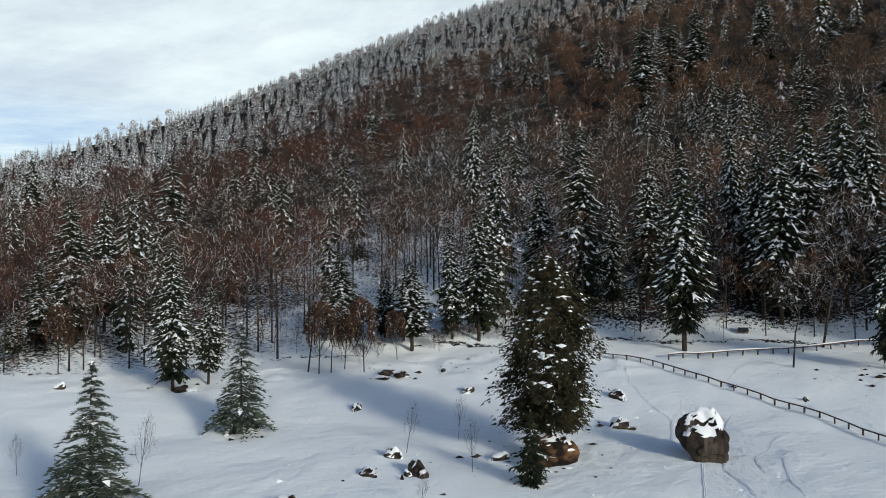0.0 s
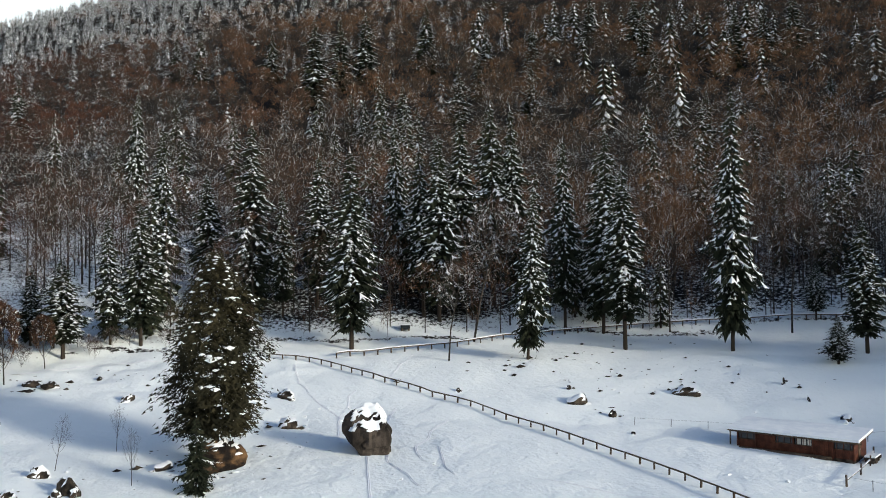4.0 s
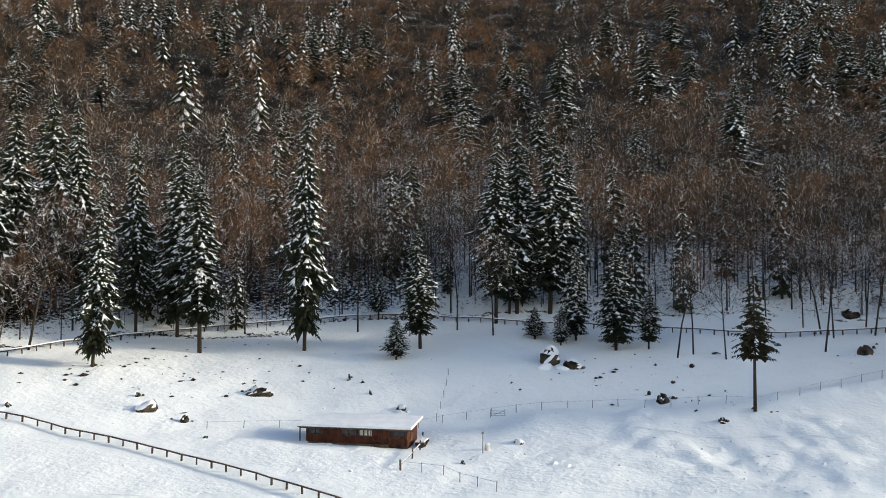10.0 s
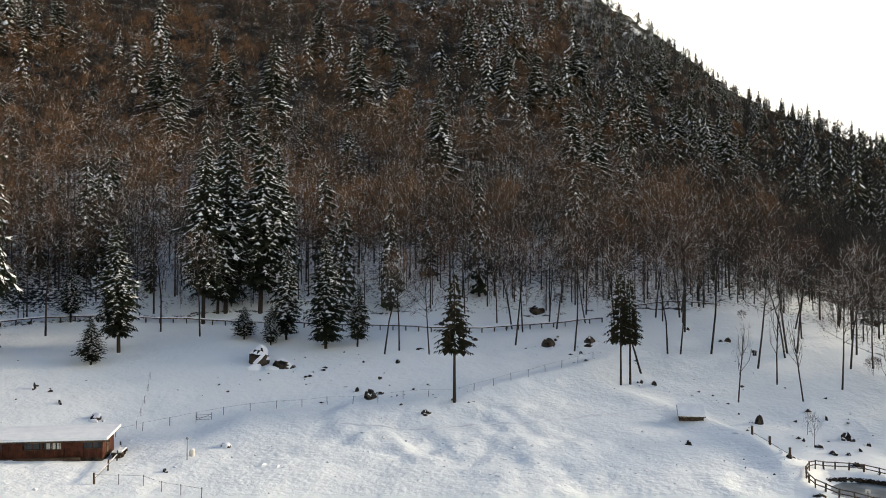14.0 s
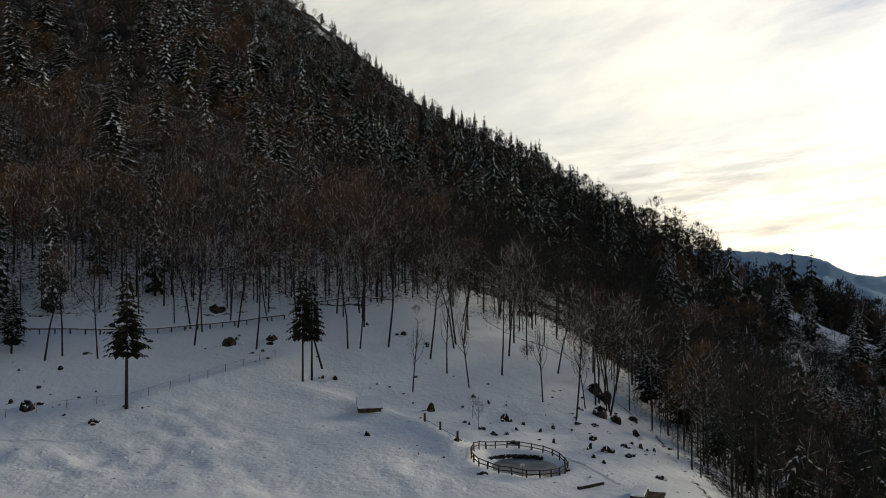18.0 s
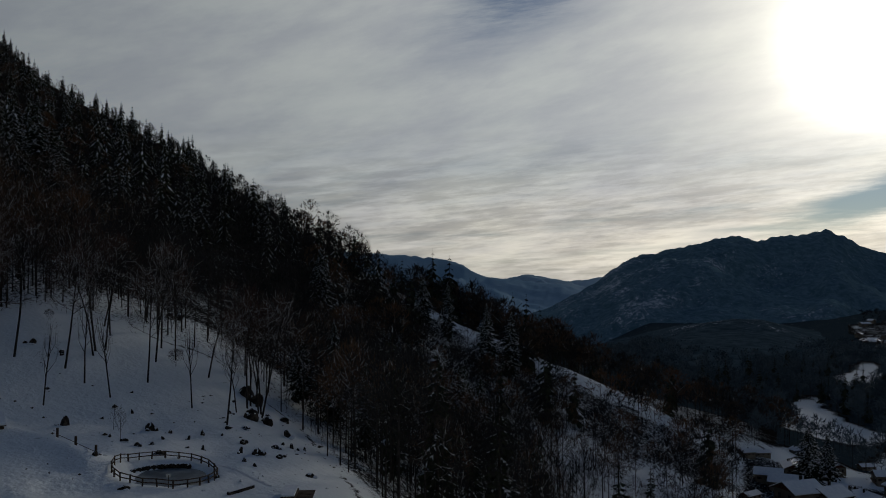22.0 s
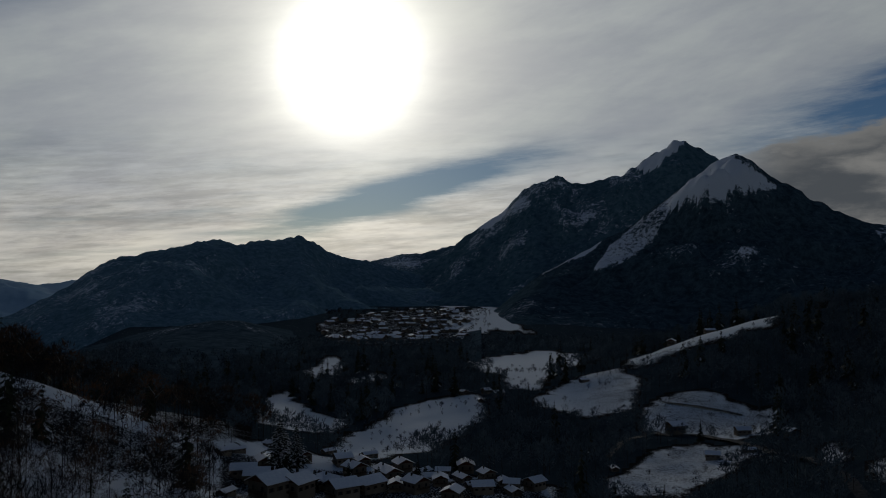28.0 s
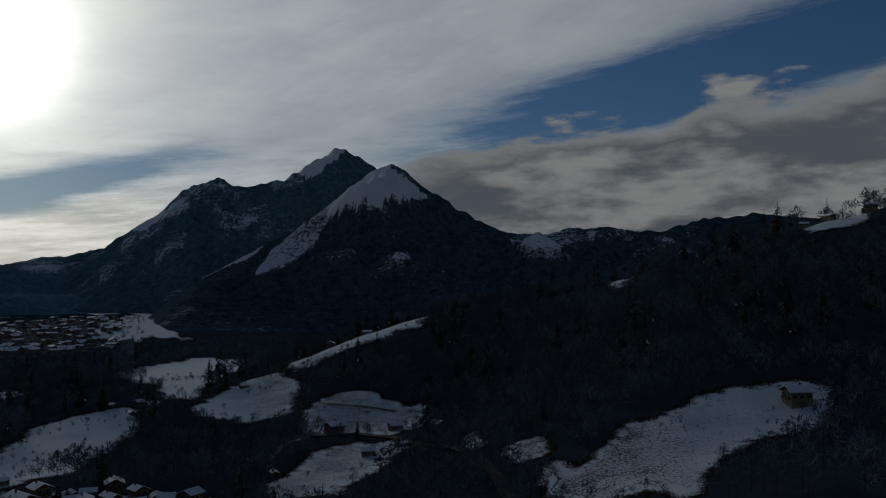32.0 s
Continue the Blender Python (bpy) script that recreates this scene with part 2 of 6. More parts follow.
WOOD_DARK = material("dark_wood", two((0.05, 0.035, 0.025), (0.12, 0.085, 0.06), 1.5), 0.75, (8.0, 0.01))
ICE = material("pond_ice", two((0.10, 0.12, 0.13), (0.24, 0.27, 0.28), 0.5), 0.35, None, 0.5)
STUCCO = material("stucco", two((0.10, 0.085, 0.07), (0.24, 0.20, 0.155), 0.08), 0.9)
DARK_GLASS = material("dark_glass", lambda n, w: (0.02, 0.024, 0.03), 0.15, None, 0.5)
TIN = material("grey_metal", two((0.16, 0.16, 0.16), (0.3, 0.3, 0.3), 2.0), 0.5)
BOARD = material("pale_board", two((0.5, 0.47, 0.42), (0.66, 0.63, 0.58), 2.0), 0.7)
OCHRE_ROCK = material("ochre_rock", two((0.010, 0.008, 0.007), (0.15, 0.085, 0.042), 1.6, 0.42, 0.68, 9.0), 0.9, (2.0, 0.3))

# ---- the land ----
# Cross-sections of the land seen from the camera's plumb line: heading (degrees clockwise from +y), then nodes of
# distance in metres and angle above (below: minus) the eye. Every section has the same seven nodes.
SECTIONS = []


def section(heading, *nodes):
    SECTIONS.append((heading, [(d, EYE + d * math.tan(radians(e))) for d, e in nodes]))


section(-75, (90, -15), (120, -11), (160, -6.5), (260, 0), (450, 4), (750, 5.5), (1000, 4.5))
section(-45, (90, -15), (120, -11), (160, -6.2), (260, 0), (450, 4), (750, 5.5), (1000, 4.5))
section(-28, (92, -14.6), (120, -10.4), (160, -5.7), (260, 0.5), (450, 4), (750, 6.4), (1000, 5.4))
section(-15, (92, -14.6), (122, -9.8), (162, -5.6), (260, 2), (430, 6.2), (780, 10.95), (1050, 10.8))
section(0, (92, -14.6), (122, -9.6), (165, -4.8), (270, 4.5), (430, 10.2), (820, 16.4), (1100, 17.1))
section(16, (92, -14.6), (124, -9.6), (168, -4.2), (270, 6), (430, 13.0), (820, 20), (1100, 21))
section(32, (93, -14.6), (126, -9.8), (172, -3.7), (270, 6.5), (430, 14.0), (820, 22), (1100, 23))
section(47, (94, -14.6), (128, -9.9), (175, -3.5), (270, 6.5), (430, 14.0), (820, 22), (1100, 23))
section(62, (95, -14.6), (132, -9.0), (176, -3.3), (270, 6.0), (430, 13.5), (800, 21.5), (1050, 21.5))
section(74, (96, -14.3), (138, -8.2), (178, -3.2), (270, 5.0), (430, 12.0), (740, 20.6), (950, 18.0))
section(82, (98, -14.3), (142, -8.0), (180, -2.9), (270, 3.5), (430, 10.0), (640, 17), (850, 12))
section(88, (100, -14.0), (142, -8.6), (182, -2.6), (270, 2.2), (400, 7), (580, 11.5), (800, 6))
section(94, (100, -14.2), (140, -9.4), (182, -3.6), (270, 0.2), (390, 5.2), (540, 8.9), (750, 1.5))
section(100, (99, -14.8), (132, -10.6), (170, -6.9), (260, -2.2), (370, 2.0), (500, 5.4), (700, -2.5))
section(105, (97, -15.2), (126, -12.4), (175, -10.0), (260, -5.2), (350, -0.8), (470, 2.4), (680, -5.5))
section(110, (92, -16.2), (126, -14.6), (175, -12.8), (260, -8.3), (340, -4.4), (430, -1.1), (640, -6.5))
section(115, (90, -19), (126, -18), (175, -15.8), (250, -11.3), (320, -7.4), (400, -3.45), (620, -7))
section(120, (85, -21), (126, -20.5), (175, -18.0), (245, -13.6), (310, -10.0), (380, -5.55), (600, -7.2))
section(126, (80, -24), (126, -23), (175, -20.0), (245, -15.5), (310, -12.4), (370, -8.2), (600, -7.6))
section(131, (80, -26), (126, -25), (175, -21.0), (245, -16.6), (310, -13.6), (370, -10.2), (600, -7.9))
section(138, (80, -28), (126, -27), (175, -22.5), (260, -17.0), (340, -13.4), (430, -11.2), (600, -8.2))
section(145, (80, -28), (126, -27), (175, -22.5), (260, -17.2), (340, -13.6), (450, -11.0), (580, -7.9))
section(152, (80, -28), (126, -27), (175, -22.5), (260, -17.2), (340, -13.6), (450, -10.8), (560, -7.4))
section(158, (80, -28), (126, -27), (175, -22.5), (260, -17.2), (340, -13.5), (450, -10.6), (580, -6.8))
section(164, (80, -28), (126, -27), (175, -22.5), (260, -17.0), (340, -13.2), (450, -10.0), (640, -3.9))
section(170, (80, -28), (126, -27), (175, -22.0), (260, -16.5), (340, -12.6), (470, -8.4), (700, -2.1))
section(176, (80, -27), (126, -26), (175, -21.0), (255, -15.5), (335, -11.2), (450, -6.8), (670, -1.4))
section(182, (80, -26), (126, -25), (175, -20), (250, -14.8), (325, -10), (425, -5.3), (630, -0.1))
section(188, (80, -25), (126, -24), (175, -19), (250, -14), (325, -9.4), (425, -4.2), (630, 2.1))
section(192.8, (80, -25), (126, -23.5), (175, -18.5), (250, -13.5), (325, -9), (425, -3.6), (630, 3))
section(197, (80, -25), (126, -23), (175, -18), (250, -13), (325, -8.6), (425, -3), (630, 4.4))
section(215, (80, -24), (126, -21), (175, -16.0), (260, -10.0), (360, -5.0), (500, 0.0), (780, 5))
section(250, (85, -18), (120, -14), (165, -9.0), (260, -4.0), (400, 1.0), (600, 4.0), (850, 6.0))
section(285, (90, -15), (120, -11), (160, -6.5), (260, 0), (450, 4), (750, 7.0), (1000, 5.5))

# Snow banks on the meadow: crest line (heading, distance), rise and half-width
BANKS = [
    ([(53, 129), (57, 130), (63, 131), (70, 136), (74.5, 144), (79, 155), (82, 160)], 1.1, 3.5),
    ([(79, 145), (83.6, 141), (86.2, 135), (89, 128), (91, 119), (94, 114)], 1.2, 3.0),
]

HEADS = np.array([s[0] for s in SECTIONS], float)
NODE_D = np.array([[q[0] for q in s[1]] for s in SECTIONS], float)
NODE_Z = np.array([[q[1] for q in s[1]] for s in SECTIONS], float)


POND = (113.3, -10.7)


def value_noise(x, y, seed=0):
    """Smooth noise in -1..1 on arrays."""
    i, j = np.floor(x), np.floor(y)
    u, v = x - i, y - j
    u, v = u * u * (3 - 2 * u), v * v * (3 - 2 * v)

    def h(a, b):
        s = np.sin(a * 127.1 + b * 311.7 + seed * 74.7) * 43758.5453
        return 2 * (s - np.floor(s)) - 1

    return (h(i, j) * (1 - u) + h(i + 1, j) * u) * (1 - v) + (h(i, j + 1) * (1 - u) + h(i + 1, j + 1) * u) * v


def fractal(x, y, octaves=4, seed=0):
    total, amp = 0.0, 1.0
    for k in range(octaves):
        total = total + amp * value_noise(x * 2**k, y * 2**k, seed + k)
        amp *= 0.5
    return total


def nodes_at(heading):
    """Distances and heights of the nodes at headings, smoothed between sections."""
    heading = (np.asarray(heading, float) + 75) % 360 - 75
    k = np.clip(np.searchsorted(HEADS, heading, "right") - 1, 0, len(HEADS) - 2)
    f = (heading - HEADS[k]) / (HEADS[k + 1] - HEADS[k])
    f = f[..., None]
    return NODE_D[k] * (1 - f) + NODE_D[k + 1] * f, NODE_Z[k] * (1 - f) + NODE_Z[k + 1] * f


def land(x, y):
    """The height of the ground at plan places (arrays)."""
    x, y = np.asarray(x, float), np.asarray(y, float)
    d, heading = np.hypot(x, y), np.degrees(np.arctan2(x, y))
    nd = nz = 0.0
    for off, w in ((-3.0, 0.25), (0.0, 0.5), (3.0, 0.25)):
        a, b = nodes_at(heading + off)
        nd, nz = nd + w * a, nz + w * b
    first = nz[..., 0]
    floor = -64.0 - 8 * np.clip((d - 1000) / 1500, 0, 1)
    floor = floor + 21 * np.clip((d - 1220) / 420, 0, 1) * np.clip(((heading % 360) - 134.5) / 6, 0, 1) * np.clip((163 - (heading % 360)) / 9, 0, 1)
    floor = floor - 110 * np.clip((d - 900) / 1100, 0, 1) * np.clip((127 - (heading % 360)) / 6, 0, 1)
    valley = ((heading % 360) > 104) & ((heading % 360) < 200)
    near = np.clip(d / nd[..., 0], 0, 1) ** 2
    z = np.where(d < nd[..., 0], -5.0 * (1 - near) + first * near, 0.0)
    count = nd.shape[-1]
    for k in range(count - 1):
        inside = (d >= nd[..., k]) & (d < nd[..., k + 1])
        f = np.clip((d - nd[..., k]) / (nd[..., k + 1] - nd[..., k]), 0, 1)
        z = np.where(inside, nz[..., k] * (1 - f) + nz[..., k + 1] * f, z)
    out = d >= nd[..., -1]
    f = np.clip((d - nd[..., -1]) / 450, 0, 1)
    f = f * f * (3 - 2 * f)
    beyond = np.where(valley, floor, nz[..., -1] * (1 - 0.9 * np.clip((d - nd[..., -1]) / 3500, 0, 1)))
    z = np.where(out, nz[..., -1] * (1 - f) + beyond * f, z)
    for nodes, rise, width in BANKS:
        bh, bd = zip(*nodes)
        hh = np.where(heading < -75, heading + 360, heading)
        off = d - np.interp(hh, bh, bd)
        inside = np.clip((hh - bh[0]) / 3, 0, 1) * np.clip((bh[-1] - hh) / 3, 0, 1)
        z = z + rise * inside * np.where(off < 0, np.exp(-(off / (2.2 * width)) ** 2), np.exp(-(off / width) ** 2))
    lumps = np.exp(-(((heading - 74) / 22) ** 4)) * np.exp(-(((d - 120) / 26) ** 4))
    z = z + 0.42 * lumps * fractal(x / 3.0, y / 3.0, 3, 31) * np.clip(0.4 + 1.2 * fractal(x / 13, y / 13, 2, 33), 0.08, 1.0)
    tussocks = np.exp(-(((heading + 5) / 22) ** 6)) * np.exp(-(((d - 152) / 11) ** 4)) + 0.5 * np.exp(-(((heading - 8) / 6) ** 4)) * np.exp(-(((d - 112) / 14) ** 4))
    z = z + 0.42 * tussocks * np.clip(fractal(x / 2.6, y / 2.6, 2, 35) + 0.1, 0, 1.2)
    away = np.hypot((x - POND[0]) / 5.6, (y - POND[1]) / 5.9)
    z = z - 1.0 * np.clip((1.12 - away) / 0.2, 0, 1)
    rough = np.clip((d - 60) / 200, 0.12, 1.0)
    z = z + rough * (1.6 * fractal(x / 45, y / 45, 3, 3)) * np.clip(1.4 - d / 900, 0.25, 1) + 0.22 * fractal(x / 9, y / 9, 3, 9)
    return z


def ground_at(x, y):
    return float(land(np.array([x]), np.array([y]))[0])


def place(heading, d):
    """The plan place at a heading and distance."""
    return d * math.sin(radians(heading)), d * math.cos(radians(heading))


def mesh_object(name, verts, faces, mats=(), parent=None, index=None, smooth=False):
    """Object from arrays of vertices and of triangles or quads."""
    verts, faces = np.asarray(verts, np.float32), np.asarray(faces, np.int32)
    me = bpy.data.meshes.new(name)
    me.vertices.add(len(verts))
    me.vertices.foreach_set("co", verts.ravel())
    k = faces.shape[1]
    me.loops.add(faces.size)
    me.loops.foreach_set("vertex_index", faces.ravel())
    me.polygons.add(len(faces))
    me.polygons.foreach_set("loop_start", np.arange(0, faces.size, k, dtype=np.int32))
    me.polygons.foreach_set("loop_total", np.full(len(faces), k, np.int32))
    for m in mats:
        me.materials.append(m)
    if index is not None:
        me.polygons.foreach_set("material_index", np.asarray(index, np.int32))
    me.polygons.foreach_set("use_smooth", np.full(len(faces), smooth))
    me.update(calc_edges=True)
    ob = new(name, me)
    ob.parent = parent
    return ob


def grid_faces(rows, cols, wrap=False):
    i, j = np.meshgrid(np.arange(rows - 1), np.arange(cols if wrap else cols - 1), indexing="ij")
    a, b = i * cols + j, i * cols + (j + 1) % cols
    return np.stack([a, b, b + cols, a + cols], -1).reshape(-1, 4)


# Open snow fields among the valley woods: outlines of (heading, distance)
FIELDS = []
FIELDS.append([(135.1, 570), (136.9, 660), (138.0, 565), (140.7, 518), (139.9, 481), (137.6, 484), (135.5, 506)])
FIELDS.append([(139.7, 433), (141.6, 475), (142.7, 496), (144.6, 540), (147.2, 554), (149.1, 554), (150.0, 537), (150.0, 517), (149.8, 493), (148.3, 467), (146.8, 444), (145.0, 430), (143.1, 401), (141.6, 388)])
FIELDS.append([(153.4, 532), (154.8, 559), (156.6, 580), (158.4, 620), (159.5, 581), (160.2, 554), (159.7, 496), (158.4, 494), (156.2, 494), (153.8, 518)])
FIELDS.append([(160.6, 492), (161.5, 517), (162.5, 527), (164.3, 512), (165.3, 499), (167.3, 483), (168.5, 483), (168.6, 444), (168.3, 421), (166.2, 421), (163.6, 453), (160.8, 456)])
FIELDS.append([(158.1, 348), (159.9, 372), (161.3, 409), (162.8, 421), (166.6, 408), (168.3, 388), (166.6, 384), (165.8, 355), (164.3, 343), (162.8, 314), (158.1, 327)])
FIELDS.append([(148.9, 875), (150.9, 938), (153.8, 1011), (157.0, 1004), (157.6, 863), (155.9, 703), (154.5, 661), (154.1, 572), (152.7, 559), (151.6, 569), (151.5, 641), (149.5, 739)])
FIELDS.append([(147.8, 1472), (148.7, 1773), (150.3, 2172), (151.5, 1975), (151.2, 1640), (152.0, 1480), (153.0, 1330), (151.6, 1330), (150.6, 1380), (149.8, 1299), (148.6, 1330)])
FIELDS.append([(147.3, 2300), (149.5, 2600), (150.4, 2550), (150.2, 2250), (147.5, 1997)])
FIELDS.append([(139.4, 1480), (140.3, 1500), (142.0, 1630), (145.0, 1900), (147.3, 1850), (149.0, 1590), (149.5, 1250), (147.3, 1166), (143.5, 1150), (140.3, 1160), (139.4, 1200)])
FIELDS.append([(159.4, 640), (162.5, 690), (165, 720), (169.1, 760), (168.6, 670), (166.2, 636), (164.0, 622), (162.5, 610), (160.0, 590)])
FIELDS.append([(176.6, 306), (177.9, 304), (178.6, 290), (180.1, 305), (181.2, 320), (182.6, 328), (185.1, 332), (186.2, 345), (188.3, 357), (192.0, 361), (193.6, 356), (194.3, 353), (193.7, 343), (193.5, 330), (191.9, 320), (189.6, 305), (187.2, 288), (186.1, 272), (185.9, 257), (177.1, 275), (176.7, 290)])
FIELDS.append([(174.3, 340), (175.1, 347), (176.6, 338), (176.6, 318), (175.3, 318), (174.5, 319)])
FIELDS.append([(170.9, 375), (171.9, 380), (172.2, 365), (171.7, 358)])
FIELDS.append([(180.5, 680), (182.8, 675), (182.0, 610), (181.1, 610)])
FIELDS.append([(192.6, 660), (196.2, 665), (196.2, 600), (193.0, 600)])
FIELDS.append([(138.2, 788), (139.9, 963), (140.6, 884), (139.9, 711), (138.6, 726)])
FIELDS.append([(140.8, 733), (143.3, 768), (143.5, 704), (142.0, 680), (141.0, 685)])
FIELDS.append([(132.2, 289), (132.5, 373), (135.2, 415), (138.2, 410), (139.7, 385), (142.7, 385), (147.2, 348), (154.4, 337), (154.8, 250), (133.0, 250)])
# snowy outcrop near the hill's crest
FIELDS.append([(81.5, 588), (82.3, 588), (82.2, 610), (81.6, 612)])


def inside_of(outline, h, d):
    """Whether places lie inside an outline of (heading, distance) or (heading, angle)."""
    odd = np.zeros(np.shape(h), bool)
    for (h0, d0), (h1, d1) in zip(outline, outline[1:] + outline[:1]):
        cross = (h0 > h) != (h1 > h)
        odd ^= cross & (d < d0 + (h - h0) / (h1 - h0 + 1e-9) * (d1 - d0))
    return odd


def in_field(h, d):
    found = np.zeros(np.shape(h), bool)
    for outline in FIELDS:
        found |= inside_of(outline, h, d)
    return found


def wooded(x, y):
    """How far woods cover the ground: 0 on open snow, about 1 on the hill, more in the dark valley woods and where the
    floor lies in shade.
    """
    d, h = np.hypot(x, y), np.degrees(np.arctan2(x, y)) % 360
    h = np.where(h > 285, h - 360, h)
    edge = np.interp(h, [-75, -28, -15, 0, 16, 32, 47, 62, 74, 82, 90, 96, 100, 103, 105, 107, 109, 111, 115, 120, 132, 138], [162, 158, 160, 166, 170, 176, 180, 182, 186, 190, 190, 185, 178, 165, 150, 132, 113, 102, 98, 100, 140, 240])
    w = np.where((h < 134) & (d > edge + 5 * value_noise(x / 14, y / 14, 5)), 1.0, 0.0)
    # values above 1 also put the shade under the trees into the floor's colour
    w = np.where((h < 100) & (d > edge + 7 + 6 * value_noise(x / 9, y / 9, 63)) & (w > 0.5), np.interp(h, [-30, -14, -8, 4, 8, 20, 66, 80], [1.6, 1.5, 0.95, 0.95, 1.7, 1.9, 1.4, 1.3]), w)
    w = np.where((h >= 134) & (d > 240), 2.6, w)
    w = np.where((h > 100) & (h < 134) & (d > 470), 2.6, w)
    w = np.where((h > 50) & (h < 110) & (w > 0.5), 1.0 + 0.9 * np.clip((h - 50) / 20, 0, 1) * np.clip((108 - h) / 14, 0.25, 1) * np.clip((d - edge) / 55 + 0.25 * value_noise(x / 12, y / 12, 61), 0, 1), w)
    w = np.where((h < 110) & (d > edge + 32) & (w > 0.5), np.maximum(w, np.interp(h, [-14, -8, 5, 10, 40, 70, 80, 88], [2.0, 1.3, 1.3, 2.0, 1.8, 1.3, 1.3, 1.9]) + np.interp(h, [-14, -8, 5, 10, 40, 70, 80, 88], [0.4, 0.8, 0.8, 0.4, 0.5, 0.8, 0.8, 0.5]) * np.clip((d - edge - 60) / 90, 0, 1)), w)
    w = np.where((h > 106) & (h < 120.5) & (d > edge + 6) & (w > 0.5), 1.75, w)
    w = np.where((h > 102) & (h < 134) & (w > 0.5), np.maximum(w, np.clip((h - 100) / 6, 1, 1.7)), w)
    # sunlit strip along the spur's crest
    d_c = np.interp(h, [100, 110, 120, 131], [520, 445, 392, 378])
    strip = (h > 108.4) & (h < 131) & (np.abs(d - d_c + 16) < np.interp(h, [108.4, 110, 115.5, 117, 120, 123, 127, 131], [10, 15, 15, 9, 7, 9, 8, 7]))
    w = np.where(strip, 0.0, w)
    w = np.where((h > 120.5 + 1.5 * value_noise(x / 30, y / 30, 51)) & (h < 136) & (d > 140) & (d < 315) & (w > 0.5), 0.6, w)
    jig = fractal(x / 26, y / 26, 4, 40)
    jag = fractal(x / 19, y / 19, 4, 45)
    open_snow = in_field(h + 0.32 * jig, d + (4 + 0.012 * d) * jag)
    # gardens and lanes about the houses are trodden and dark
    built = ((h > 137) & (h < 149.8) & (d > 1140) & (d < 1950) & ~inside_of(FIELDS[6], h, d)) | ((h > 132) & (h < 155) & (d < 372) & (d > 240))
    return np.where(open_snow, np.where(built, 0.49, 0.0), w)


heads = np.concatenate([np.arange(-40, 110, 0.36), np.arange(110, 206, 0.45), np.arange(206, 320, 3.0)])
dists = np.concatenate([[0.0, 6, 14, 24, 34, 44, 54, 62, 70], np.arange(78, 200, 1.15), 200 * 1.009 ** np.arange(0, 127), 624 * 1.035 ** np.arange(0, 61)])
A, D = np.meshgrid(np.radians(heads), dists)
X, Y = D * np.sin(A), D * np.cos(A)
Z = land(X, Y)
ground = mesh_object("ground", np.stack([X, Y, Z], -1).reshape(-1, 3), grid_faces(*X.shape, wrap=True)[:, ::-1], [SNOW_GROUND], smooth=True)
layer = ground.data.attributes.new("litter_shade", "FLOAT", "POINT")
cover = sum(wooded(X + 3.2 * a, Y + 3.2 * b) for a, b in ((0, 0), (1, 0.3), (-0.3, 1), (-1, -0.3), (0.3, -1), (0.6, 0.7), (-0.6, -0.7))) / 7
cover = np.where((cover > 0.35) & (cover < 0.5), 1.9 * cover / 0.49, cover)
# shade on the valley's fields, put into the snow's colour as dark specks
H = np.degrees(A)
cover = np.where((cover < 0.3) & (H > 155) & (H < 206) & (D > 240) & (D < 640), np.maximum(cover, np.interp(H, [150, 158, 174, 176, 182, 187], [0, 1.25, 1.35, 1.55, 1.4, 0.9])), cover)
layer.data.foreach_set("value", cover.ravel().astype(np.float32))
tagged(ground, "snow-covered meadow, hillside and valley floor", "ground", kind="structure")


def mountain(name, label, base, crest, depth, snow, seed, gully=0.3, steps=66, mat=None):
    """A ridge of woods and snow: crest nodes of heading, angle and distance; it falls to base height over depth metres."""
    h, e, d = (np.array(c, float) for c in zip(*crest))
    hh = np.arange(h[0], h[-1], 0.13)
    ee, dd = np.interp(hh, h, e), np.interp(hh, h, d)
    top = EYE + dd * np.tan(np.radians(ee))
    s = np.linspace(-0.35, 1, steps)[:, None]
    dist = dd[None] - s * depth
    x, y = dist * np.sin(np.radians(hh)), dist * np.cos(np.radians(hh))
    fall = np.where(s < 0, 1 + s * 1.2, (1 - s) ** 1.25)
    g = fractal(x / (depth * 0.2), y / (depth * 0.2), 5, seed)
    ends = np.clip((hh - h[0]) / 6, 0, 1) * np.clip((h[-1] - hh) / 6, 0, 1)
    lift = (top[None] - base) * ends[None]
    z = base - 12 + lift * fall * (1 + gully * g * np.clip(np.abs(s) * 4, 0, 1)) + 12 * fall + lift * 0.018 * fractal(x / 22, y / 22, 2, seed + 3)
    ob = mesh_object(name, np.stack([x, y, z], -1).reshape(-1, 3), grid_faces(*x.shape)[:, ::-1], [mat or HAZED_HILL], smooth=True)
    layer = ob.data.attributes.new("snow", "FLOAT", "POINT")
    speckle = 0.16 * np.clip(fractal(x / 60, y / 60, 4, seed + 9) - 0.15, -0.3, 0.8)
    layer.data.foreach_set("value", np.clip(snow(hh[None] + 0 * s, s + 0 * hh, g, np.degrees(np.arctan2(z - EYE, dist))) + speckle, 0, 3).ravel().astype(np.float32))
    return tagged(ob, label, "mountain", kind="structure")


# Snow on the great mountain: outlines of (heading, angle)
SNOW_FACE = [(166.2, 7.9), (165.2, 7.5), (163.0, 5.7), (160.3, 3.65), (158.2, 1.95), (157.4, 0.43), (159.1, 0.92), (161.0, 2.06), (161.8, 3.57), (162.6, 4.4), (163.5, 5.45), (164.1, 4.99), (164.7, 6.19), (165.4, 5.05), (166.4, 5.79), (167.5, 5.39), (169.0, 5.44), (167.5, 7.0)]
SNOW_STRIP = [(153.8, 0.18), (155.0, 1.05), (156.7, 1.85), (158.0, 2.45), (157.2, 1.62), (155.3, 0.75)]
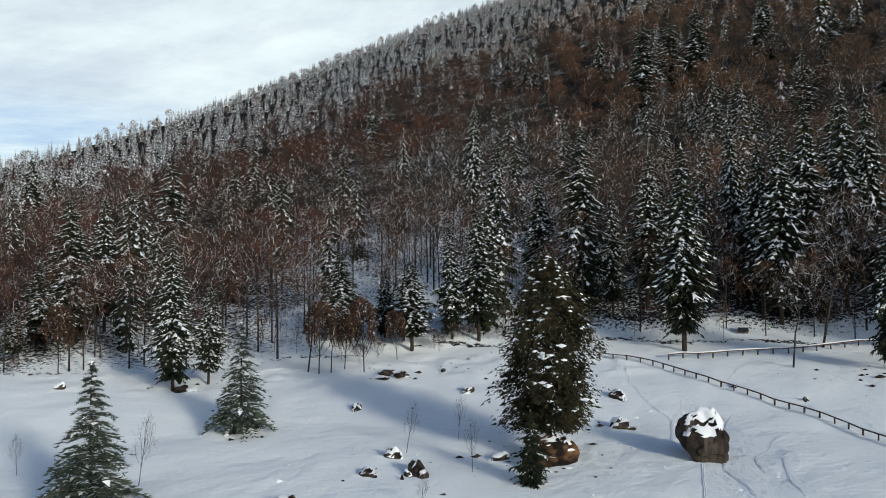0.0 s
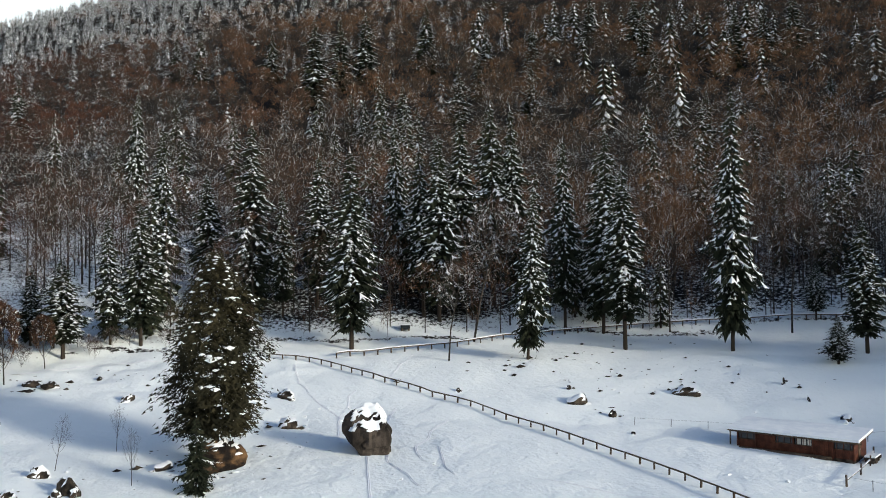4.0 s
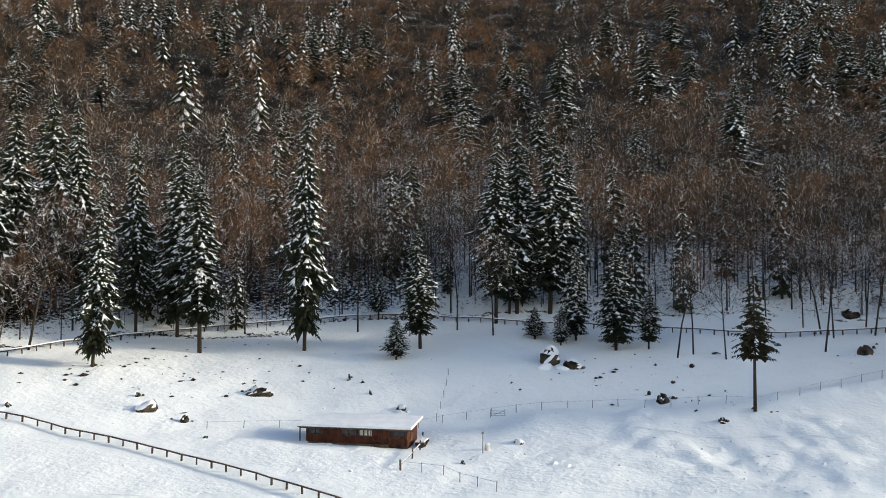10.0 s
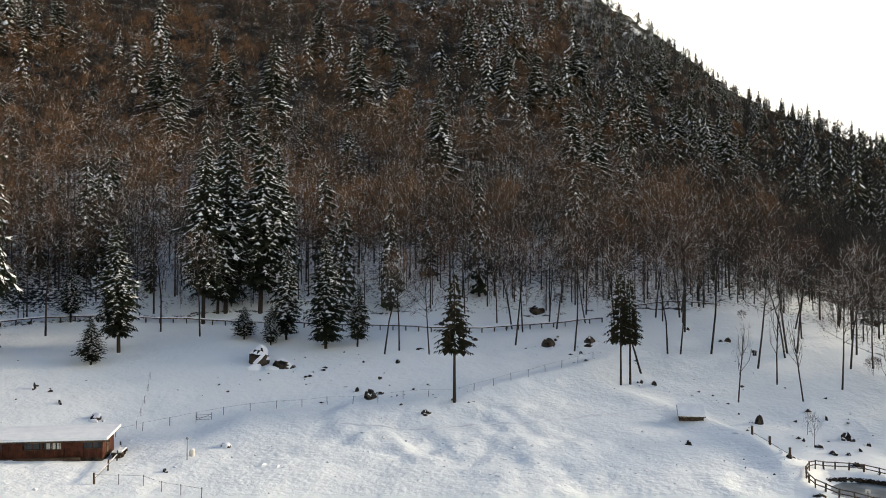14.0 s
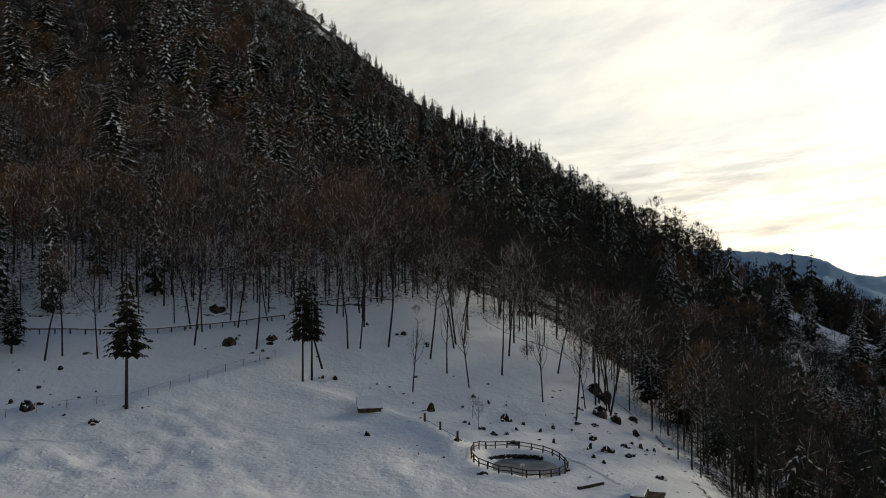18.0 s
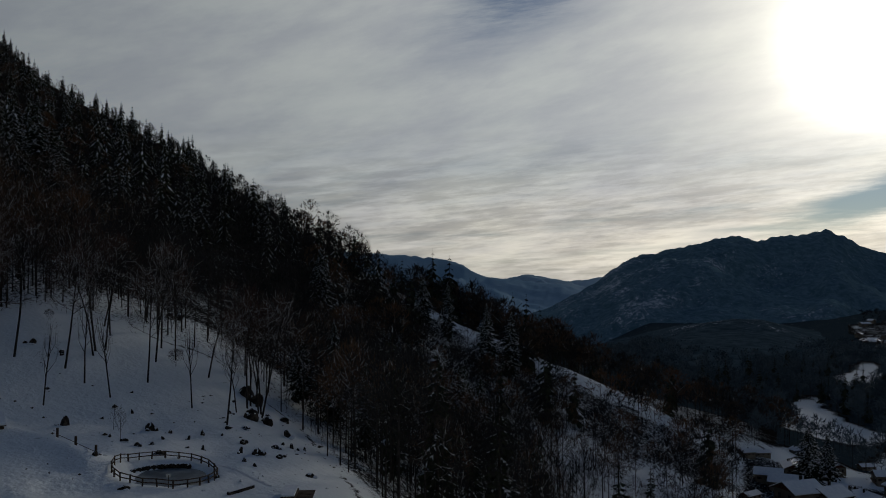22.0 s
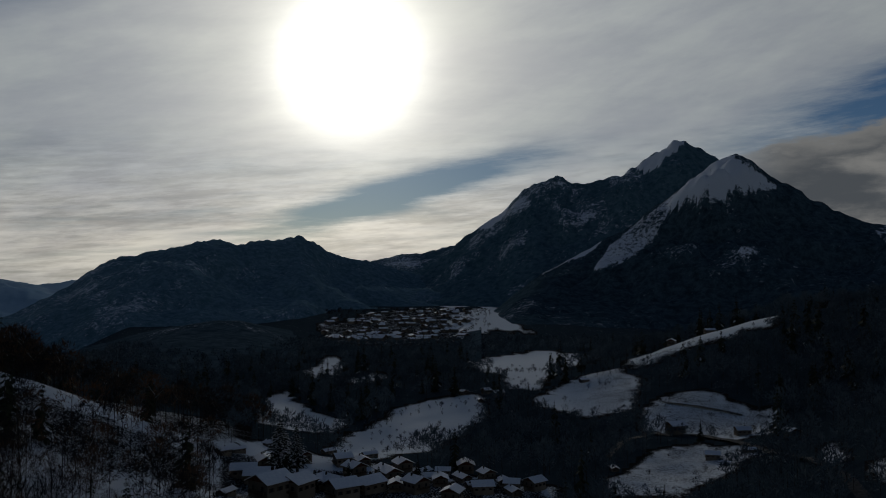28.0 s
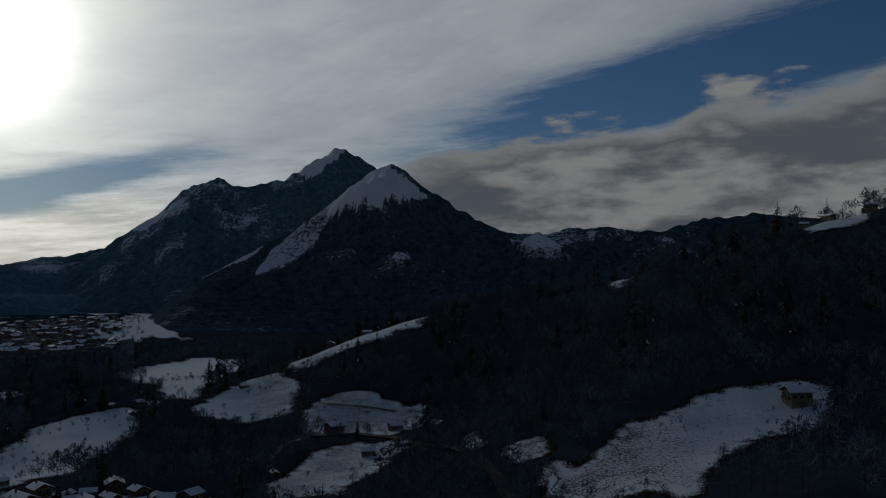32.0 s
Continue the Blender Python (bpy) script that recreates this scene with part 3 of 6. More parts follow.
SNOW_SUMMIT = [(160.3, 7.3), (162.6, 8.9), (163.4, 8.8), (162.2, 7.9), (161.1, 6.9)]
SNOW_SHOULDER = [(149.6, 3.3), (152.2, 5.5), (151.6, 4.2), (150.6, 3.3)]


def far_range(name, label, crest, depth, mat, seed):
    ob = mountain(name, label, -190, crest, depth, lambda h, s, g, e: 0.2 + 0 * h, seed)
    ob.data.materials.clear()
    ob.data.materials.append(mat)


far_range("backdrop_far_hills", "hazy blue hills at the end of the valley", [(92, 2.0, 4100), (105, 1.7, 4100), (109.8, 1.45, 4100), (112.5, 1.21, 4100), (113.7, 1.05, 4100), (114.7, 0.74, 4100), (115.6, 0.13, 4100), (116.3, -0.12, 4100), (117.9, -0.25, 4100), (119.6, -0.44, 4100), (121.3, -0.56, 4100), (122.4, -0.9, 4100), (124, -1.6, 4100), (130, -2.6, 4100), (136, -2.6, 4100)], 1500, HAZE_BLUE, 1)
far_range("backdrop_farther_hills", "pale blue hill behind the end of the valley", [(108, -1.2, 4500), (116.6, -0.7, 4500), (117.9, -0.12, 4500), (118.9, 0.08, 4500), (119.9, -0.03, 4500), (121.0, -0.25, 4500), (122, -0.5, 4500), (124, -1.2, 4500), (134, -1.4, 4500)], 900, HAZE_BLUE_PALE, 4)
far_range("backdrop_farthest_hills", "palest blue hill on the horizon", [(112, -1.0, 4800), (119, -0.7, 4800), (121, -0.45, 4800), (122, -0.38, 4800), (123, -0.28, 4800), (123.9, -0.1, 4800), (125, 0.1, 4800), (128, 0.2, 4800), (138, -0.6, 4800)], 700, HAZE_BLUE_PALEST, 6)
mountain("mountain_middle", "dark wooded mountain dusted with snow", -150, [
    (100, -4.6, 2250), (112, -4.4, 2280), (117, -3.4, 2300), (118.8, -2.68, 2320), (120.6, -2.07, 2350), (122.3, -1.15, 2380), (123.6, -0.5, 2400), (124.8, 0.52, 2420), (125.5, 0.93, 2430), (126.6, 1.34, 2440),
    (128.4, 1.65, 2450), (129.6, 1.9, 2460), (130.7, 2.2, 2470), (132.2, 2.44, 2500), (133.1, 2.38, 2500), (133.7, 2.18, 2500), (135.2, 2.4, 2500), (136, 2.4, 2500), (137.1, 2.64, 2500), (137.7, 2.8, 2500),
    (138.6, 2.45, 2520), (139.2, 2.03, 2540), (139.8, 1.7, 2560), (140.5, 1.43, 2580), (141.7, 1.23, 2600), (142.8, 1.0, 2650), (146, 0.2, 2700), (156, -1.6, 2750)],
    1300, lambda h, s, g, e: 0.09 + 0.13 * np.clip((137 - h) / 8, 0, 1) * np.clip(1.2 - np.abs(e + 0.6) / 2.2, 0, 1) + 0.10 * (g > 0.25), 2, 0.34, mat=HAZED_MIDDLE)
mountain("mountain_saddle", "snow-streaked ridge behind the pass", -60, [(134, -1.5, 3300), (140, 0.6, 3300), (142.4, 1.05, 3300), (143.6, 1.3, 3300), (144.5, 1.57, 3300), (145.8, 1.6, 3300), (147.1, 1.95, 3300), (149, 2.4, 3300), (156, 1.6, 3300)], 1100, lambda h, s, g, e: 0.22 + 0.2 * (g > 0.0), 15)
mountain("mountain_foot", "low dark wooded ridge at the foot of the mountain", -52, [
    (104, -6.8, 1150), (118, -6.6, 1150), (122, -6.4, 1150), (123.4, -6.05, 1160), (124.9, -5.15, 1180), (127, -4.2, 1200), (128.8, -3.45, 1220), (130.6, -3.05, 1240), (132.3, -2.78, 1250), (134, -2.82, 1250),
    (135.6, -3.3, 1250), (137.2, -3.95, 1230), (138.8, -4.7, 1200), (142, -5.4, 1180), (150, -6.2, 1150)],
    520, lambda h, s, g, e: 0.02 + 0.16 * (g > -0.1) * np.clip((0.30 - s) / 0.2, 0, 1) * np.clip((h - 124) / 4, 0, 1), 12, mat=HAZED_WOOD)
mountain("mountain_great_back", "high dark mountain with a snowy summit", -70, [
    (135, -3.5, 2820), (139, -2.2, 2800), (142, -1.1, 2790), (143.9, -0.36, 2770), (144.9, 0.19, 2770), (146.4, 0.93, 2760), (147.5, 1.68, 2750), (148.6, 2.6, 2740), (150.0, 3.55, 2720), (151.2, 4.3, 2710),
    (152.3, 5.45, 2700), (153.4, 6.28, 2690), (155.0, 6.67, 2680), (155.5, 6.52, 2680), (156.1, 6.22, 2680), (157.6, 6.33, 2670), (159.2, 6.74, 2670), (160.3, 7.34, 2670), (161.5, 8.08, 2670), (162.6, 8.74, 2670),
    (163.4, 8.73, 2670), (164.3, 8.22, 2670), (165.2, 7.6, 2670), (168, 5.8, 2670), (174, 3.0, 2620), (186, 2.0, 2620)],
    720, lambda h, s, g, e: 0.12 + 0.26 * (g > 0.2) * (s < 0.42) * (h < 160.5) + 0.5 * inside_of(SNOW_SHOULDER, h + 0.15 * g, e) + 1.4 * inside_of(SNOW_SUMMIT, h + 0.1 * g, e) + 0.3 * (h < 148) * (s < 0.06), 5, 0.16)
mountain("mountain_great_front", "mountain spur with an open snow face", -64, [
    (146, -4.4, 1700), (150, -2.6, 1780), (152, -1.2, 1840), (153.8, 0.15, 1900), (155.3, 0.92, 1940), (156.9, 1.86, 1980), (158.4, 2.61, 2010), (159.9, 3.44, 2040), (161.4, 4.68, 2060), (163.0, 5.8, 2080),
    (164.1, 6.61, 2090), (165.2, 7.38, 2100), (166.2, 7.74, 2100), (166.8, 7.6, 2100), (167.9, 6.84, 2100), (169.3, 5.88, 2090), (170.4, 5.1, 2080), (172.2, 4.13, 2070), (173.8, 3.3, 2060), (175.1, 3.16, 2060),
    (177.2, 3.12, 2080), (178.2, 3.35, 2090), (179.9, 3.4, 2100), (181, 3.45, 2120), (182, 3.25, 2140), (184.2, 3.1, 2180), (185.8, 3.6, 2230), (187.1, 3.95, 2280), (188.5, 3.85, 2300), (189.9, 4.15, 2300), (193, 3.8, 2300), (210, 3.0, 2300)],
    640, lambda h, s, g, e: 0.08 + 0.10 * (g > 0.3) + 0.60 * inside_of(SNOW_FACE, h + 0.22 * g, e + 0.18 * g) + 0.7 * inside_of(SNOW_STRIP, h, e + 0.1 * g) + 0.34 * np.clip((h - 173) / 2, 0, 1) * np.clip((e - 1.9) / 0.8, 0, 1) * (h < 180) + 0.25 * (g > 0.35) * (e > 1.5) * (h > 161), 8, mat=HAZED_SLOPE)

# ---- trees ----
def rng(seed):
    return np.random.RandomState(seed)


def tube(path, radii, sides=6):
    """Vertices and triangles of a tapered tube along a path."""
    path, v, f = np.asarray(path, float), [], []
    ang = np.arange(sides) * 2 * np.pi / sides
    for p, r in zip(path, radii):
        v.append(np.stack([p[0] + r * np.cos(ang), p[1] + r * np.sin(ang), np.full(sides, p[2])], -1))
    q = grid_faces(len(path), sides, wrap=True)
    f = np.concatenate([q[:, [0, 1, 2]], q[:, [0, 2, 3]]])
    return np.concatenate(v), f


def merge(pieces):
    v, f, n0 = [], [], 0
    for a, b in pieces:
        v.append(np.asarray(a, float).reshape(-1, 3))
        f.append(np.asarray(b, int).reshape(-1, 3) + n0)
        n0 += len(v[-1])
    return np.concatenate(v), np.concatenate(f)


def roof_stroke(a, b, side, w, drop):
    """A ridge of snow from a to b: two slopes falling to both sides."""
    m = (a + b) / 2
    l, r_ = m + side * w - drop, m - side * w - drop
    return [a, l, b, a, b, r_]


def far_spruce_shape(seed, whorls=19, arms=6, radius=0.18, snow=0.75, stroke=1.0):
    """Unit-high conifer for woods far off: trunk, crown of drooping fronds, snow on the fronds."""
    r = rng(seed)
    trunk = tube([(0, 0, -0.03), (0.002, 0, 0.5), (0, 0, 0.98)], [0.013, 0.008, 0.001], 3)
    cv, sv = [], []
    for k in range(whorls):
        g = k / (whorls - 1)
        z = 0.08 + 0.92 * g ** 0.92
        reach = radius * ((1 - g) ** 0.75 * (0.72 + 0.28 * min(1, (g + 0.1) / 0.25)) + 0.03) * (1 + 0.14 * r.randn())
        count = max(4, int(arms * (1 - 0.5 * g)))
        turn = r.rand() * 6.28
        for a in range(count):
            if r.rand() < 0.10:
                continue
            th = turn + a * 2 * np.pi / count + r.randn() * 0.2
            ln = reach * (0.7 + 0.6 * r.rand())
            out, side = np.array([np.cos(th), np.sin(th), 0]), np.array([-np.sin(th), np.cos(th), 0])
            dr = 0.55 + 0.4 * r.rand()
            at = lambda q: np.array([0, 0, z + 0.08 * ln * q - dr * ln * q * q]) + out * ln * q
            w = ln * (0.24 + 0.12 * r.rand())
            tip = at(1.0) + np.array([0, 0, -0.2 * ln])
            for sg in (-1, 1):
                cv.extend([at(0.05), tip, at(0.68) + side * sg * w * 1.3 + np.array([0, 0, -0.6 * w])])
            if r.rand() < snow * (0.55 + 0.9 * r.rand()):
                lift = out * 0.006 + np.array([0, 0, 0.008])
                sv.extend(roof_stroke(at(0.22) + lift, at(1.04) + lift, side, stroke * w * (0.5 + 0.3 * r.rand()), np.array([0, 0, 0.25 * w * stroke])))
    tri = lambda v: (np.array(v), np.arange(len(v)).reshape(-1, 3))
    return trunk, tri(cv), tri(sv)


def spruce_shape(seed, whorls=32, arms=8, radius=0.15, low=0.08, droop=0.6, snow=0.5, sprays=5, base=0.55, clod=1.0, full=0.25, power=0.62):
    """Unit-high spruce: trunk, crown of drooping branches hung with small sprays, snow in strokes down every branch and its side twigs."""
    r = rng(seed)
    trunk = tube([(0, 0, -0.03), (0.002, 0.001, 0.5), (0, 0, 0.98)], [0.013, 0.008, 0.001], 6)
    cv, sv = [], []
    down = np.array([0, 0, -1.0])
    for k in range(whorls):
        g = k / (whorls - 1)
        z = low + (0.985 - low) * g ** 0.95
        fill = min(1.0, base + (1 - base) * g / full)
        reach = radius * (fill * ((1 - g) / (1 - 0.4 * full)) ** power + 0.02) * (1 + 0.15 * r.randn())
        count = max(4, int(round(arms * (1 - 0.45 * g))))
        turn = r.rand() * 6.28
        white = snow * (0.14 + 0.92 * min(1, g * 1.7)) * (0.7 + 0.5 * r.rand())
        for a in range(count):
            th = turn + a * 2 * np.pi / count + r.randn() * 0.22
            ln = reach * (0.68 + 0.5 * r.rand())
            if r.rand() < 0.07:
                continue
            out, side = np.array([np.cos(th), np.sin(th), 0]), np.array([-np.sin(th), np.cos(th), 0])
            z0 = z + r.randn() * 0.008
            dr = droop * ln * (0.75 + 0.6 * r.rand())
            up_turn = 0.22 * ln * r.rand()
            at = lambda q: np.array([0, 0, z0 + 0.20 * ln * q - dr * q ** 1.7 + up_turn * q ** 5]) + out * ln * q
            # dark inner curtain of older twigs
            hang = (0.012 + 0.25 * ln) * (0.6 + 0.8 * r.rand())
            cv.extend([at(0.05), at(0.66), at(0.5) + down * hang])
            cv.extend([at(0.1), at(0.55) + side * 0.22 * ln + down * hang * 0.5, at(0.62) - side * 0.22 * ln + down * hang * 0.4])
            for i in range(sprays):
                q = 0.28 + 0.68 * (i + r.rand()) / sprays
                for sg in (-1, 1):
                    p = at(q)
                    l2 = (0.006 + 0.20 * ln * (1.15 - 0.6 * q)) * (0.6 + 0.8 * r.rand())
                    way = out * (0.5 + 0.3 * r.rand()) + side * sg * (0.5 + 0.4 * r.rand()) + down * (0.45 + 0.7 * r.rand())
                    w = l2 * (0.17 + 0.13 * r.rand())
                    cv.extend([p - out * w, p + out * w, p + way * l2])
            p = at(0.9)
            w = 0.05 * ln + 0.001
            cv.extend([p - side * w, p + side * w, at(1.0) + out * 0.12 * ln + down * 0.10 * ln])
            if r.rand() < white:
                lift = out * 0.0015 + np.array([0, 0, 0.003])
                q = 0.12 + 0.25 * r.rand()
                while q < 0.97:
                    l2 = 0.16 + 0.26 * r.rand()
                    w = (0.0010 + 0.040 * ln * (0.5 + 0.9 * r.rand())) * clod
                    p0, p1 = at(q) + lift, at(min(1.05, q + l2)) + lift
                    sv.extend(roof_stroke(p0, p1, side, w, down * -0.6 * w))
                    for sg in (-1, 1):
                        if r.rand() < 0.62:
                            l3 = (0.26 * ln * (1.1 - 0.5 * q) + 0.003) * (0.6 + 0.7 * r.rand())
                            e = p0 * 0.5 + p1 * 0.5 + (out * 0.55 + side * sg * 0.75 + down * 0.42) * l3
                            sv.extend([p0, p0 * 0.55 + p1 * 0.45, e])
                    q += l2 * (0.95 + 0.55 * r.rand())
    sv.extend([(0.005, 0, 0.97), (-0.004, 0.003, 0.972), (0, -0.003, 1.008)])
    tri = lambda v: (np.array(v), np.arange(len(v)).reshape(-1, 3))
    return trunk, tri(cv), tri(sv)


def clump_conifer_shape(seed, clumps=3400, low=0.15):
    """Unit-high dense old conifer: lobed crown of small hanging clumps, with clods of snow lying on the outer ones."""
    r = rng(seed)
    trunk = tube([(0, 0, -0.03), (0.004, 0.002, 0.5), (0, 0, 0.96)], [0.02, 0.012, 0.001], 7)
    outline = ((0.08, 0.10), (0.20, 0.150), (0.30, 0.172), (0.47, 0.176), (0.65, 0.158), (0.79, 0.124), (0.90, 0.074), (0.96, 0.036), (1.0, 0.006))
    hz, hr = zip(*outline)
    cv, sv = [], []
    for k in range(clumps):
        z = low + (1 - low) * r.rand() ** 1.15
        th = r.rand() * 6.283
        lobe = 1 + 0.20 * np.sin(3 * th + 9 * z) + 0.22 * np.sin(5 * th - 23 * z + 1.0) + 0.13 * np.sin(31 * z + 7 * th) + 0.14 * r.randn()
        depth = 1 - 0.45 * r.rand() ** 2.2
        rad = np.interp(z, hz, hr) * lobe * depth
        out, side = np.array([np.cos(th), np.sin(th), 0]), np.array([-np.sin(th), np.cos(th), 0])
        p = out * rad + np.array([0, 0, z])
        big = (0.011 + 0.011 * r.rand()) * (0.6 + 0.6 * min(1, (1 - z) * 3))
        for j in range(9):
            c = p + r.randn(3) * big * 0.75
            way = out * (0.5 + 0.5 * r.rand()) + side * r.randn() * 0.7 + np.array([0, 0, -0.9 + 0.9 * r.rand()])
            w = side * big * 0.20 * (0.5 + r.rand()) + np.array([0, 0, big * 0.16 * r.randn()])
            cv.extend([c - w, c + w, c + way * big * (0.7 + 0.7 * r.rand())])
        if depth > 0.8 and r.rand() < (0.02 + 0.30 * z ** 1.4) * (0.15 + 1.6 * (lobe > 1.08)):
            c = p + out * big * 0.3 + np.array([0, 0, big * 0.35])
            l, w = big * (0.35 + 0.9 * r.rand()), big * (0.35 + 0.65 * r.rand())
            a, b = c - side * l, c + side * l + out * l * 0.3 * r.randn()
            sv.extend([a, c + out * w + np.array([0, 0, -0.5 * w]), c + np.array([0, 0, 0.4 * w]), c + out * w + np.array([0, 0, -0.5 * w]), b, c + np.array([0, 0, 0.4 * w]), a, c + np.array([0, 0, 0.4 * w]), b])
    tri = lambda v: (np.array(v), np.arange(len(v)).reshape(-1, 3))
    return trunk, tri(cv), tri(sv)


def cedar_shape(seed, whorls=23, arms=8, radius=0.36, low=0.07):
    """Unit-high young cedar: open tiers of long level branches with fine sprays along side twigs, snow on some tiers."""
    r = rng(seed)
    trunk = tube([(0, 0, -0.03), (0.004, 0.002, 0.5), (0, 0, 0.98)], [0.016, 0.009, 0.001], 6)
    cv, sv = [], []
    for k in range(whorls):
        g = k / (whorls - 1)
        reach = radius * ((1 - g) ** 1.05 * (0.9 + 0.1 * min(1, g * 4)) + 0.03)
        turn = r.rand() * 6.28
        for a in range(max(3, int(round(arms * (1 - 0.35 * g))))):
            th = turn + a * 6.283 / arms + r.randn() * 0.35
            ln = reach * (0.55 + 0.6 * r.rand())
            out, side = np.array([np.cos(th), np.sin(th), 0]), np.array([-np.sin(th), np.cos(th), 0])
            z0 = low + (0.97 - low) * g + r.randn() * 0.012
            rise, dr = 0.16 * ln * (0.6 + 0.8 * r.rand()), 0.56 * ln * (0.7 + 0.6 * r.rand())
            at = lambda q: np.array([0, 0, z0 + rise * q - dr * q ** 2.2]) + out * ln * q
            w = 0.003 + 0.008 * ln
            cv.extend([at(0) - side * w, at(0) + side * w, at(1.0), at(0) + np.array([0, 0, w]), at(0.02) - np.array([0, 0, w]), at(0.95)])
            n_side = 7
            for i in range(n_side):
                q = 0.18 + 0.8 * (i + r.rand()) / n_side
                for sg in (-1, 1):
                    l2 = ln * 0.36 * (1.15 - 0.75 * q) * (0.6 + 0.7 * r.rand())
                    p = at(q)
                    e = p + out * l2 * 0.75 + side * sg * l2 * 0.75 + np.array([0, 0, -0.12 * l2])
                    cv.extend([p - out * 0.006, p + out * 0.016, e, p, e, p + (e - p) * 0.6 + np.array([0, 0, -0.2 * l2])])
                    for j in range(7):
                        b = p + (e - p) * (0.15 + 0.8 * r.rand())
                        way = out * r.rand() + side * sg * (r.rand() - 0.2) + np.array([0, 0, r.rand() * 0.5 - 0.35])
                        l3 = 0.022 + 0.022 * r.rand()
                        cv.extend([b - side * 0.0045, b + out * 0.0055, b + way / (np.linalg.norm(way) + 0.1) * l3])
                    if r.rand() < 0.22 + 0.5 * (r.rand() < 0.4) * (q > 0.25):
                        up_ = np.array([0, 0, 0.010])
                        sv.extend([p + up_ - out * 0.008, p + up_ + out * 0.014, p + (e - p) * 0.7 + up_])
            if r.rand() < 0.5:
                q = 0.1 + 0.7 * r.rand()
                up_, w = np.array([0, 0, 0.016]), 0.016 + 0.018 * r.rand()
                sv.extend([at(q) + up_ - side * w, at(q) + up_ + side * w, at(q + 0.16) + up_, at(q) + up_ * 1.6 - side * w, at(q - 0.1) + up_, at(q) + up_ * 1.6 + side * w])
    sv.extend([(0.012, 0, 0.94), (-0.010, 0.008, 0.945), (0, -0.003, 1.012), (0, 0.012, 0.95), (0.0, -0.012, 0.95), (0, 0, 1.0)])
    tri = lambda v: (np.array(v), np.arange(len(v)).reshape(-1, 3))
    return trunk, tri(cv), tri(sv)


def sliver(p, q, w, r):
    """A thin triangle from p to q."""
    s = np.cross(q - p, r.randn(3))
    s = s / (np.linalg.norm(s) + 1e-9) * w
    return [p - s, p + s, q]


def bare_shape(seed, height=22.0, limbs=10, branches=6, twigs=6, twig_w=0.05, crown=0.23, clear=0.36, frost=0.10, lean=0.5, plain=False, twig_len=1.3, girth=0.009, brush=0.72, split=False):
    """A leafless broad-leaved tree with a domed crown, in metres: trunk with limbs, fine twigs, frosted twigs."""
    r = rng(seed)
    tilt = r.randn(2) * lean
    at = lambda s: np.array([tilt[0] * s * s, tilt[1] * s * s, height * s])
    if plain:
        wood = [tube([at(s) for s in (-0.03, 0.5, 0.9)], [girth * height, 0.6 * girth * height, 0.02], 3)]
    else:
        wood = [tube([at(s) for s in (-0.03, 0.3, 0.62, 0.9)], [girth * height * k for k in (1, 0.78, 0.45, 0.08)], 5)]
    tv, fv = [], []
    middle = at(0.66)

    def dome(th, ph, k):
        return middle + k * np.array([np.cos(th) * np.cos(ph) * crown * height, np.sin(th) * np.cos(ph) * crown * height, np.sin(ph) * 0.33 * height])

    for a in range(limbs):
        s = clear + 0.36 * (a + r.rand()) / limbs
        base = at(s)
        th = a * 2.4 + r.rand()
        ph = -0.35 + 1.75 * (a + r.rand()) / limbs
        end = dome(th, ph, 0.72 + 0.15 * r.rand() if brush > 0.5 else 0.5 + 0.5 * r.rand())
        mid = (base + end) / 2 + np.array([np.cos(th), np.sin(th), -0.5]) * np.linalg.norm(end - base) * 0.10
        if plain:
            (fv if r.rand() < 0.3 else tv).extend(sliver(base, end, 0.07, r))
        else:
            wood.append(tube([base, mid, end], [girth * height * k for k in (0.46, 0.28, 0.09)], 3))
            up_ = np.array([0, 0, girth * height * 0.30])
            if r.rand() < 0.75:
                fv.extend(roof_stroke(base + up_, mid + up_, np.cross((end - base) / np.linalg.norm(end - base), (0, 0, 1)), girth * height * 0.34, up_ * 0.3))
                fv.extend(roof_stroke(mid + up_, end, np.cross((end - base) / np.linalg.norm(end - base), (0, 0, 1)), girth * height * 0.24, up_ * 0.3))
        for b in range(branches):
            u = 0.35 + 0.65 * (b + r.rand()) / branches
            p = base + (mid - base) * 2 * u if u < 0.5 else mid + (end - mid) * (2 * u - 1)
            e2 = dome(th + r.randn() * 0.55, min(1.5, ph + r.randn() * 0.4), 0.82 + 0.12 * r.rand())
            way = e2 - p
            ln = np.linalg.norm(way) + 1e-6
            way = way / ln
            ln = min(ln, 0.19 * height)
            e2 = p + way * ln
            (fv if r.rand() < frost * 3 else tv).extend(sliver(p, e2, twig_w * 0.8, r))
            for c in range(twigs):
                if r.rand() < brush:
                    # brush of fine shoots over the crown
                    p3 = dome(th + r.randn() * 0.6, np.clip(ph + r.randn() * 0.5, -0.15, 1.5), 0.70 + 0.24 * r.rand())
                    w3 = (p3 - middle) / (height * 0.3) * 0.6 + r.randn(3) * 0.42
                    w3[2] += 0.45
                else:
                    p3 = p + (e2 - p) * (0.3 + 0.7 * r.rand()) + r.randn(3) * 0.2 * twig_len
                    w3 = (p3 - middle) / (height * 0.3) * 0.6 + r.randn(3) * 0.5
                    w3[2] += 0.3
                e3 = p3 + w3 / np.linalg.norm(w3) * twig_len * (0.6 + 0.7 * r.rand())
                (fv if r.rand() < frost else tv).extend(sliver(p3, e3, twig_w * (0.7 + 0.6 * r.rand()), r))
    tri = lambda v: (np.array(v), np.arange(len(v)).reshape(-1, 3))
    return wood if split else merge(wood), tri(tv), tri(fv)


